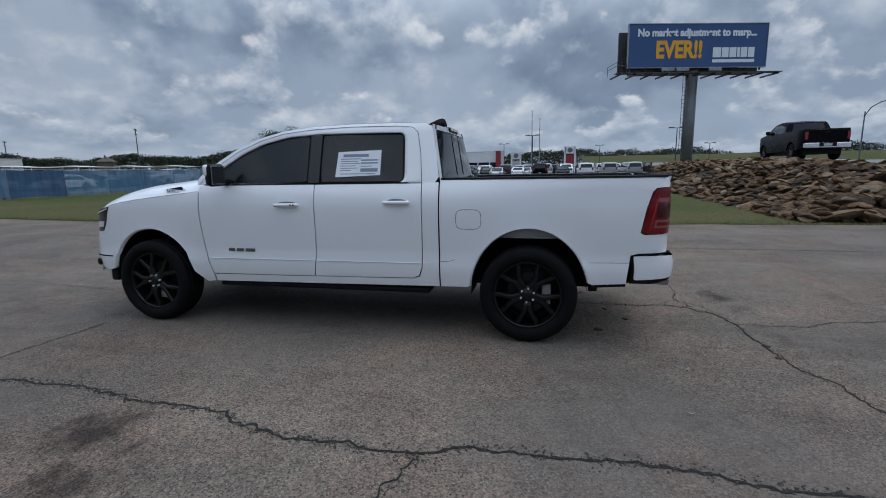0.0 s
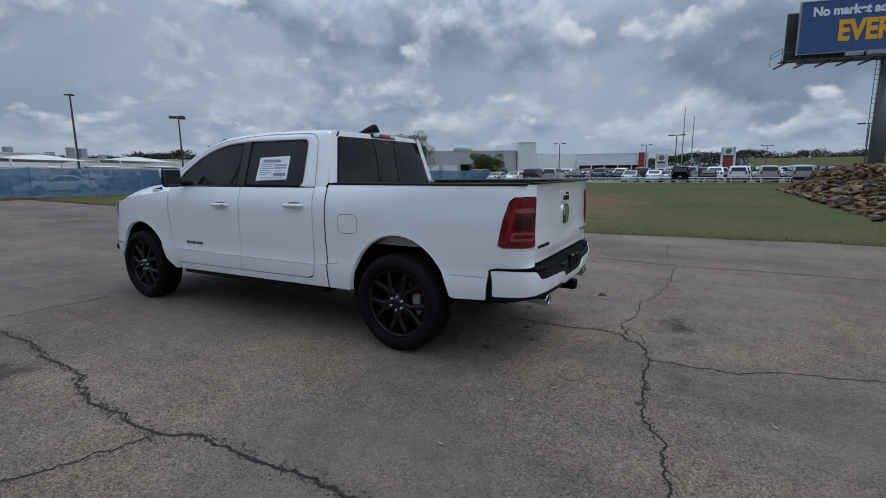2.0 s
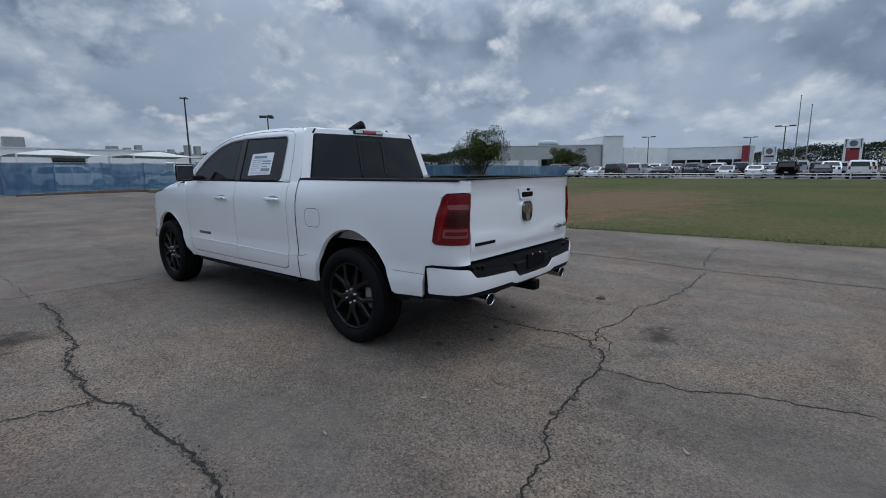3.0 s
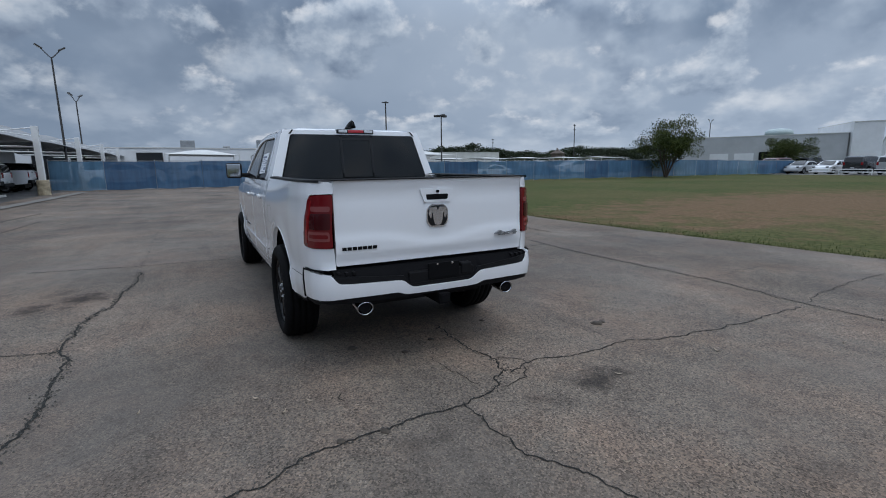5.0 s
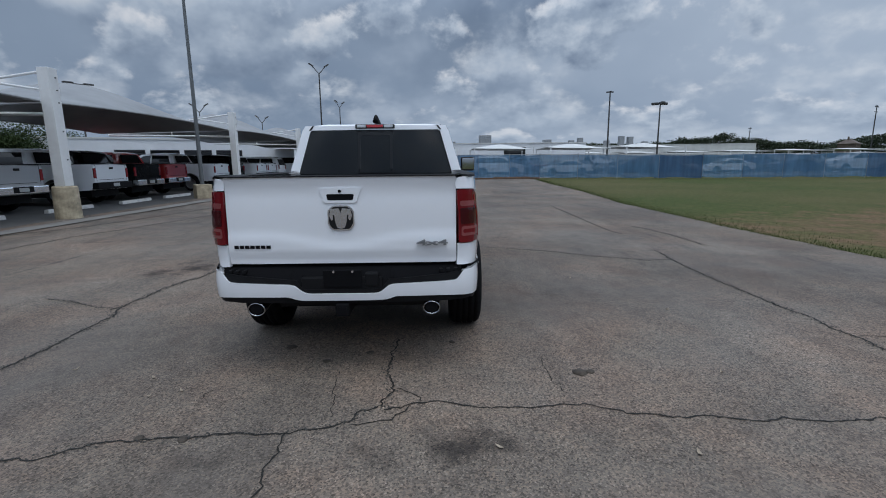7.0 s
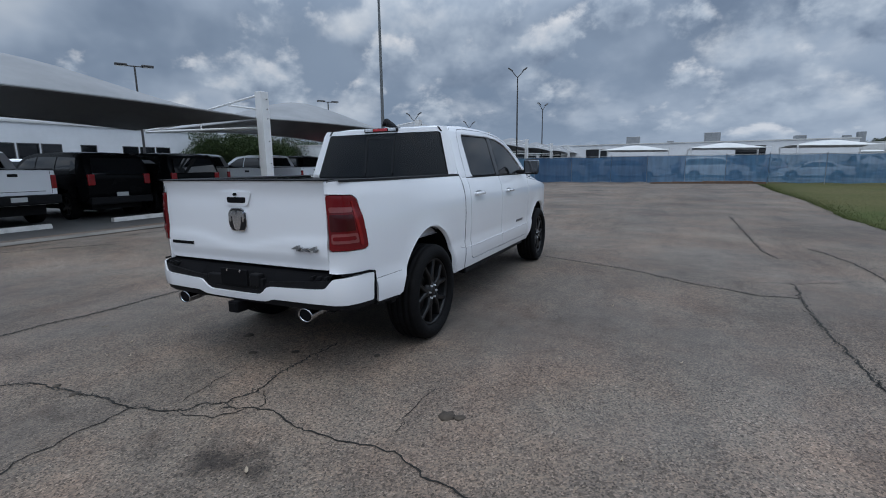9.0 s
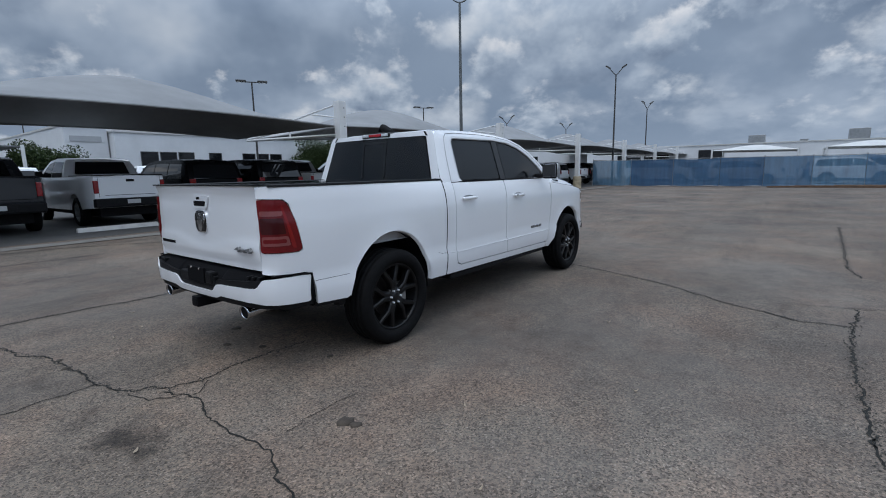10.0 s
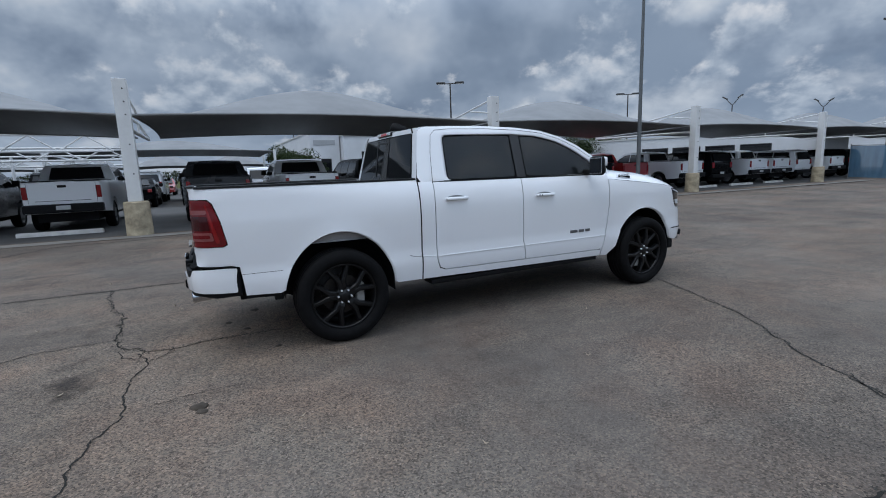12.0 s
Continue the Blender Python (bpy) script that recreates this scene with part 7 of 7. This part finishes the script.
# each spoke is a stem that forks half-way out into two arms
for s in (-1, 1):
    path = [(0.050, 0.013, 0.086), (0.085, 0.014, 0.099), (0.135, 0.019, 0.101), (0.165, 0.034, 0.100), (0.215, 0.064, 0.097), (0.280, 0.092, 0.093)]
    rows = []
    for r, off, xf in path:
        wd = lerp(0.025, 0.020, r / 0.27)
        rows.append([bm.verts.new((xx, s * off + w, r)) for xx, w in ((xf - 0.045, -wd * 1.25), (xf - 0.006, -wd), (xf + 0.004, -wd * 0.55), (xf + 0.004, wd * 0.55), (xf - 0.006, wd), (xf - 0.045, wd * 1.25))])
    for A, B in zip(rows, rows[1:]):
        for i in range(5):
            bm.faces.new((A[i], A[i + 1], B[i + 1], B[i]))
SPOKE = finish("spoke", bm, M_wheel, False)
bm = bmesh.new()
lathe(bm, [(0.04, 0.088), (0.086, 0.082), (0.092, 0.072), (0.092, 0.040), (0.104, 0.036), (0.108, 0.028), (0.108, 0.0)], 36)
HUB = finish("hub", bm, M_wheel, True)
bm = bmesh.new()
tube(bm, (0.085, 0, 0), (0.112, 0, 0), 0.0095, 0.008, 6)
NUT = finish("lug_nut", bm, M_bright)
bm = bmesh.new()
lathe(bm, [(-0.01, 0.0), (-0.01, 0.175), (-0.03, 0.175)], 40)
DISC = finish("brake_disc", bm, plain("rusty_iron", (0.055, 0.050, 0.047), 0.5, 0.8, vary=0.3))
bm = bmesh.new()
box(bm, -0.02, 0.045, -0.19, -0.115, -0.09, 0.09, 0.012)
CALIPER = finish("brake_caliper", bm, plain("cast_iron_grey", (0.34, 0.34, 0.33), 0.5, 0.3, vary=0.2))
for y, spins in ((0.0, (36, 10)), (YF, (20, 44))):
    for sd, spin in zip((-1, 1), spins):
        wob = shared("wheel", TYRE, truck, pose(sd * 0.872, y, WR, 0, 0, 0 if sd > 0 else 180) @ Matrix.Rotation(radians(spin), 4, "X"))
        tagged(wob, label="black forked-spoke alloy wheel with a low road tyre")
        shared("barrel", BARREL, wob)
        shared("hub", HUB, wob)
        shared("brake_disc", DISC, wob)
        shared("brake_caliper", CALIPER, wob, pose(0, 0, 0) @ Matrix.Rotation(radians(-spin + (90 if y else 180)), 4, "X"))
        for k in range(5):
            shared("spoke", SPOKE, wob, Matrix.Rotation(k * math.pi / 2.5, 4, "X"))
        for k in range(6):
            shared("lug_nut", NUT, wob, Matrix.Rotation(k * math.pi / 3 + 0.3, 4, "X") @ Matrix.Translation((0, 0, 0.058)))

# cabin: seats, headrests, dash, steering wheel
for yb, xs in ((1.05, (-0.48, 0.0, 0.48)), (2.05, (-0.42, 0.42))):
    for x in xs:
        bm = bmesh.new()
        box(bm, x - 0.25, x + 0.25, yb, yb + 0.55, 0.85, 1.0, 0.05)
        box(bm, x - 0.25, x + 0.25, yb - 0.06, yb + 0.10, 0.95, 1.50, 0.05)
        seat = part("cabin_seat", bm, M_interior, truck, "dark cabin seat")
        bm = bmesh.new()
        box(bm, x - 0.13, x + 0.13, yb - 0.07, yb + 0.03, 1.50, 1.68, 0.04)
        part("headrest", bm, M_interior, seat)
bm = bmesh.new()
box(bm, -0.80, 0.80, 2.85, 3.15, 1.05, 1.36, 0.05)
part("dashboard", bm, M_interior, truck)
bm = bmesh.new()
for a in spread(0, 2 * math.pi, 20):
    b = a + 2 * math.pi / 20
    c = Matrix.Translation((-0.42, 2.70, 1.28)) @ Matrix.Rotation(radians(-65), 4, "X")
    tube(bm, c @ Vector((0.18 * math.cos(a), 0.18 * math.sin(a), 0)), c @ Vector((0.18 * math.cos(b), 0.18 * math.sin(b), 0)), 0.016, n=6)
part("steering_wheel", bm, M_interior, truck)
bm = bmesh.new()
box(bm, -0.85, 0.85, 0.80, 3.0, 0.78, 0.84)
part("cabin_floor", bm, M_interior, truck)

# price sheet behind the rear door glass
sticker = part("price_sheet", bent([(1.285, 1.415), (1.285, 1.632), (1.690, 1.622), (1.705, 1.402)], cab_map, -1, 0.1, 0.002, -0.006), M_paper, truck, "white printed price sheet in the window", smooth=True)
for a, b, c, d in ((1.64, 1.40, 1.575, 1.60), (1.66, 1.47, 1.555, 1.562), (1.66, 1.50, 1.535, 1.541), (1.66, 1.48, 1.515, 1.521), (1.66, 1.52, 1.495, 1.501), (1.66, 1.50, 1.475, 1.481), (1.66, 1.56, 1.455, 1.461),
                   (1.47, 1.31, 1.54, 1.552), (1.47, 1.31, 1.515, 1.527), (1.47, 1.31, 1.445, 1.475), (1.47, 1.36, 1.49, 1.496), (1.66, 1.33, 1.425, 1.431)):
    part("print_bar", bent([(b, c), (b, d), (a, d), (a, c)], cab_map, -1, 0.5, 0.001, -0.0045), M_ink, sticker)

# ---------------------------------------------------------------- joints and cracks in the paving
CRACKS = [
    (0.035, [(-2.38, 3.72), (-2.36, 3.09), (-2.46, 2.46), (-2.5, 1.8), (-2.61, 1.56), (-2.66, 1.2), (-2.69, 0.79), (-2.71, 0.54), (-2.67, 0.39), (-2.58, 0.23), (-2.56, -0.26), (-2.55, -0.79), (-2.62, -1.28), (-2.64, -1.65), (-2.61, -2.22), (-2.64, -2.7), (-2.66, -6.0)]),
    (0.018, [(-2.72, 0.47), (-2.85, 0.49), (-3.03, 0.57), (-3.34, 0.73), (-3.75, 0.89)]),
    (0.012, [(-3.84, 4.48), (-2.57, 4.22), (-1.15, 4.12)]),
    (0.022, [(0.28, -0.46), (0.27, -1.09), (0.33, -1.43), (0.3, -1.58), (0.19, -1.64), (0.12, -1.75), (-0.19, -1.84), (-0.57, -1.87), (-0.87, -1.91), (-1.09, -1.91), (-1.25, -1.96), (-1.45, -2.05), (-1.78, -2.11), (-2.2, -2.19), (-2.62, -2.22)]),
    (0.020, [(0.3, -1.59), (0.69, -1.55), (0.78, -1.58), (1.03, -1.62), (1.25, -1.65), (1.52, -1.60), (1.73, -1.66), (1.91, -1.73), (2.07, -1.76), (2.86, -1.82), (3.8, -1.8)]),
    (0.015, [(0.45, -1.58), (0.36, -1.73), (0.12, -1.75)]),
    (0.018, [(-0.19, -1.84), (-0.21, -1.98), (-0.19, -2.39), (-0.14, -2.52), (0.0, -2.76), (0.11, -3.35), (0.26, -4.4), (0.2, -6.0)]),
    (0.016, [(6.33, -1.57), (4.69, -1.61), (4.07, -1.75)]),
    (0.026, [(4.1, 0.43), (4.09, -0.81), (3.94, -1.71), (4, -2.75), (4.07, -3.65), (4.02, -5.0), (4.1, -9.0)]),
    (0.016, [(5.25, 3.73), (5.5, 3.35), (5.84, 3.11)]),
    (0.012, [(4.14, 3.22), (5.05, 3.72)]),
    (0.03, [(4.39, 11.35), (4.25, 5.66), (4.34, 5.01)]),
    (0.03, [(4.2, 3.27), (4.07, 2.03), (4.05, 1.16), (4.08, 0.66), (4.07, 0.26)]),
    (0.024, [(0.94, 4.01), (2.25, 3.46), (3.01, 2.92), (3.74, 2.54), (4.11, 2.58)]),
    (0.012, [(3.57, 3.16), (4.21, 3.33), (4.77, 3.6)]),
    (0.02, [(3.41, 2.75), (3.7, 2.53)]),
    (0.014, [(-0.06, 5.18), (0.21, 7.06), (-0.5, 9.83)]),
]
# long saw-cut joints of the slabs
CRACKS += [
    (0.012, [(0.34, -1.38), (0.42, -1.42), (0.53, -1.48), (0.53, -1.53)]),
    (0.010, [(-0.09, -1.07), (-0.06, -1.25), (-0.03, -1.46), (0.0, -1.70)]),
    (0.010, [(-0.86, -1.47), (-0.88, -1.40), (-0.86, -1.33)]),
    (0.04, [(5.0, 6.19), (5.15, 5.5), (5.26, 5.08), (5.25, 3.73)]),
    (0.014, [(0.0, 4.4), (0.04, 5.31), (0.04, 6.13), (-0.02, 7.45), (-0.28, 8.44)]),
    (0.009, [(1.44, -1.44), (1.41, -1.21), (1.39, -0.85)]),
    (0.014, [(4.14, -0.55), (4.54, -0.58), (5.02, -0.48), (6.1, -0.62)]),
    (0.012, [(-2.61, -2.2), (-2.76, -2.6), (-3.5, -3.1), (-5.2, -3.0)]),
]
CRACKS += [
    (0.045, [(-6.95, -4.6), (-7.78, -3.9), (-7.84, -2.4), (-7.89, -1.4), (-7.83, -0.25), (-7.3, 1.0), (-6.8, 1.9)]),
    (0.05, [(-8.7, 0.0), (-8.71, 1.2), (-8.55, 2.8), (-8.2, 4.6), (-7.51, 6.26), (-7.23, 7.5), (-6.74, 11.0), (-6.2, 16.0)]),
    (0.03, [(-6.8, 3.0), (-6.69, 5.08), (-6.44, 6.2), (-5.75, 9.8), (-5.6, 13.0)]),
]
CRACKS += [(0.010, [(-2.4, 4.0), (-2.45, 8.0), (-2.35, 14.0)]), (0.009, [(5.8, 3.1), (7.0, 2.9)])]


def crack(width, pts, seed):
    """A ragged dark gap along a few corner points, lying just on the paving."""
    r = random.Random(seed)
    fine = []
    for (ax, ay), (bx, by) in zip(pts, pts[1:]):
        n = max(2, int(math.hypot(bx - ax, by - ay) / 0.025))
        fine += [(lerp(ax, bx, i / n), lerp(ay, by, i / n)) for i in range(n)]
    fine.append(pts[-1])
    bm = bmesh.new()
    prev = None
    for i, (x, y) in enumerate(fine):
        a, b = fine[max(0, i - 1)], fine[min(len(fine) - 1, i + 1)]
        d = Vector((b[0] - a[0], b[1] - a[1])).normalized()
        wob = 0.055 * noise.noise((i * 0.11, seed * 3.3, 0)) + 0.03 * noise.noise((i * 0.37, seed, 5)) + 0.018 * noise.noise((i * 0.9, seed, 8))
        x, y = x - d.y * wob, y + d.x * wob
        row = []
        for s in (-1, 1):
            w = width * 0.36 * (0.45 + 1.3 * abs(noise.noise((i * 0.4, seed, 9 + s))) + r.uniform(-0.12, 0.35))
            if i in (0, len(fine) - 1):
                w *= 0.4
            px, py = x - d.y * w * s, y + d.x * w * s
            row.append(bm.verts.new((px, py, land(px, py) + 0.0035)))
        if prev:
            bm.faces.new((prev[0], row[0], row[1], prev[1]))
        prev = row
    return solo("pavement_crack", bm, M_crack, "ragged dark crack running across the worn paving", "crack", group="paving cracks", kind="structure")


for k, (w, pts) in enumerate(CRACKS):
    crack(w, pts, k + 1)


# crumbs of broken paving and dry weeds along the widest cracks: too many to count
verts, faces = [], []
r = random.Random(77)
for w, pts in CRACKS[:3] + [c for c in CRACKS if c[0] >= 0.022]:
    for (ax, ay), (bx, by) in zip(pts, pts[1:]):
        for i in range(int(math.hypot(bx - ax, by - ay) / 0.012)):
            t = r.random()
            x, y = lerp(ax, bx, t) + r.gauss(0, w * 0.9), lerp(ay, by, t) + r.gauss(0, w * 0.9)
            s = r.uniform(0.003, 0.009)
            n0 = len(verts)
            z = land(x, y) + 0.003
            for k in range(4):
                a = k * 1.57 + r.random()
                verts.append((x + s * math.cos(a), y + s * math.sin(a), z))
            verts.append((x, y, z + s * 0.9))
            faces += [(n0 + k, n0 + (k + 1) % 4, n0 + 4) for k in range(4)]
me = bpy.data.meshes.new("paving_crumbs")
me.from_pydata(verts, [], faces)
me.materials.append(plain("paving_crumbs", (0.07, 0.066, 0.058), 0.95, vary=0.4, scale=30))
tagged(new("paving_crumbs", me), label="loose crumbs of broken paving along the cracks", category="gravel", kind="stuff")

# fallen leaves, twigs and bits of litter on the paving
LITTER = [(-1.05, -1.35), (-1.22, -1.42), (0.95, -2.02), (-0.95, -2.6), (0.2, -2.75), (1.95, -2.1), (2.6, -1.2), (-2.0, -1.0), (-1.35, -1.15), (3.0, -2.5), (2.3, 1.5), (1.4, 2.35), (0.6, -3.0),
          (4.9, -0.6), (5.3, -1.9), (5.9, -3.1), (3.3, -3.3), (-3.1, -2.3), (-3.4, 1.2), (2.9, 0.2), (2.1, -0.6)]
r = random.Random(9)
for k, (x, y) in enumerate(LITTER):
    bm = bmesh.new()
    ln, wd = r.uniform(0.035, 0.07), r.uniform(0.010, 0.022)
    bend = r.uniform(0.006, 0.02)
    sheet(bm, spread(-1, 1, 6), [-1, 0, 1], lambda u, v: (u * ln * 0.5, v * wd * 0.5 * (1 - u * u * 0.8), 0.006 + bend * u * u + 0.004 * abs(v)))
    solo("fallen_leaf", bm, M_leaf_litter, "pale dry fallen leaf lying on the paving", "leaf", pose(x, y, land(x, y), 0, 0, r.uniform(0, 360)), group="fallen leaves")
for x, y, s in ((1.625, -1.158, 0.055), (1.70, -1.14, 0.035), (-0.55, -0.62, 0.04), (0.1, -0.75, 0.03), (-0.2, -0.9, 0.03), (0.75, -0.55, 0.03), (-0.75, -1.9, 0.03), (-1.0, -1.88, 0.025)):
    bm = bmesh.new()
    bmesh.ops.create_icosphere(bm, subdivisions=2, radius=s)
    for v in bm.verts:
        v.co *= 1 + 0.5 * noise.noise(v.co * 30 + Vector((x, y, 0)))
        v.co.z = max(-0.002, v.co.z * 0.35)
    solo("dirt_clod", bm, M_bark, "small dark clod of dirt on the paving", "dirt", pose(x, y, land(x, y)), group="dirt clods", smooth=True)

# grass blades along the lawn's near edge: too many to count
verts, faces = [], []
r = random.Random(31)
for i in range(20000):
    y = r.uniform(-9, 33)
    off = min(1.6, -math.log(1 - r.random()) * 0.30)
    x = lawn_edge(y) - 0.10 + off
    if bank(x, y) > 0.02:
        continue
    h = r.uniform(0.004, 0.018) * (1.5 if off < 0.2 else 1.0)
    a = r.uniform(0, 6.28)
    w = r.uniform(0.003, 0.006)
    dx, dy = math.cos(a) * w, math.sin(a) * w
    lx, ly = r.gauss(0, h * 0.5), r.gauss(0, h * 0.5)
    z = land(x, y) - 0.03
    n0 = len(verts)
    verts += [(x - dx, y - dy, z), (x + dx, y + dy, z), (x + lx, y + ly, z + h + 0.03)]
    faces.append((n0, n0 + 1, n0 + 2))
me = bpy.data.meshes.new("grass")
me.from_pydata(verts, [], faces)
me.materials.append(M_grass)
tagged(new("grass", me), label="short worn grass blades along the lawn edge", category="grass", kind="stuff")

# wheel stops in front of the covered row
for k, (x, y) in enumerate(((-10.5, -4.4), (-10.5, 1.7), (-10.5, 4.9), (-10.6, 7.0), (-10.6, 10.2), (-10.5, 13.2), (-10.5, 16.0), (-10.5, 18.4), (-10.6, 22.0), (-10.6, 25.0), (-10.6, 28.0))):
    ob = thing("wheel_stop", "pale worn concrete wheel stop at the end of a bay", "wheel stop", pose(x, y, land(x, y), 0, 0, (-2, 1, 3)[k % 3]), group="wheel stops")
    bm = bmesh.new()
    prof = [(-0.08, -0.02), (0.08, -0.02), (0.055, 0.11), (-0.055, 0.11)]
    lo = [bm.verts.new((px, -0.92, pz)) for px, pz in prof]
    hi = [bm.verts.new((px, 0.92, pz)) for px, pz in prof]
    for i in range(4):
        bm.faces.new((lo[i], lo[(i + 1) % 4], hi[(i + 1) % 4], hi[i]))
    bm.faces.new(lo[::-1])
    bm.faces.new(hi)
    bmesh.ops.bevel(bm, geom=list(bm.edges), offset=0.012, segments=2, affect="EDGES")
    part("block", bm, M_stop, ob)
    for e in (-0.6, 0.6):
        bm = bmesh.new()
        tube(bm, (0, e, 0.10), (0, e, 0.115), 0.016, n=8)
        part("pin", bm, M_steel_dark, ob)

# timber and pipes lying along the foot of the fence
for k, (x, y, ln, rz) in enumerate(((4.2, 33.6, 3.6, 4), (5.3, 33.3, 4.2, -3), (6.6, 33.8, 3.0, 6), (3.0, 33.2, 2.4, 12), (7.4, 33.3, 2.6, -8))):
    bm = bmesh.new()
    box(bm, -ln / 2, ln / 2, -0.07, 0.07, 0.0, 0.10 + 0.03 * (k % 3), 0.01)
    solo("timber_beam", bm, M_timber, "weathered brown timber beam lying before the fence", "timber", pose(x, y, land(x, y), 0, 0, rz), group="timber pile")

# guard rail, signs and flagpoles of the neighbouring lot
for k in range(9):
    ob = thing("guard_rail", "low white pipe rail along the neighbouring lot", "rail", group="pipe rails")
    y0 = -26 + 5.4 * k
    x0 = 58.2 - 0.06 * max(0, y0 + 5)
    z = land(x0, y0)
    for zz in (0.28, 0.55):
        bm = bmesh.new()
        tube(bm, (x0, y0, z + zz), (x0 - 0.2, y0 + 5.3, z + zz), 0.05, n=8)
        part("rail", bm, M_steel_white, ob)
    for e in (0, 2.65):
        bm = bmesh.new()
        tube(bm, (x0 - 0.1 * e / 2.65, y0 + e, z - 0.1), (x0 - 0.1 * e / 2.65, y0 + e, z + 0.6), 0.05, n=8)
        part("post", bm, M_steel_white, ob)
for x, y, h, w in ((116.6, -5.5, 6.3, 2.4), (116.1, 7.6, 5.2, 2.2)):
    ob = thing("pylon_sign", "white dealer pylon sign with a red lower panel", "sign", pose(x, y, land(x, y), 0, 0, 0), group="pylon signs")
    bm = bmesh.new()
    for s in (-1, 1):
        box(bm, -0.3, 0.3, s * w / 2 - 0.2, s * w / 2 + 0.2, 0, h, 0.02)
    box(bm, -0.3, 0.3, -w / 2, w / 2, h - 1.7, h, 0.02)
    part("frame", bm, M_wall_white, ob)
    bm = bmesh.new()
    box(bm, -0.22, 0.22, -w / 2 + 0.2, w / 2 - 0.2, h * 0.30, h - 2.1)
    part("panel", bm, M_sign_red if x > 116.3 else M_wall_grey, ob)
    bm = bmesh.new()
    lathe(bm, [(-0.32, 0.0), (-0.34, 0.45), (-0.30, 0.62), (-0.28, 0.0)], 24)
    bmesh.ops.translate(bm, verts=bm.verts, vec=(0, 0, h - 0.85))
    part("emblem_ring", bm, M_dull_metal, ob)
for dy in (-0.7, 0.4):
    ob = thing("flagpole", "tall thin bare flagpole", "flagpole", pose(136.4, 3.6 + dy * 2, 0.04), group="flagpoles")
    bm = bmesh.new()
    tube(bm, (0, 0, 0), (0, 0, 16.5 + dy * 2), 0.16, 0.08, 10)
    part("pole", bm, M_steel_grey, ob)
    bm = bmesh.new()
    bmesh.ops.create_uvsphere(bm, u_segments=10, v_segments=6, radius=0.16, matrix=Matrix.Translation((0, 0, 16.6 + dy * 2)))
    part("finial", bm, M_steel_grey, ob)
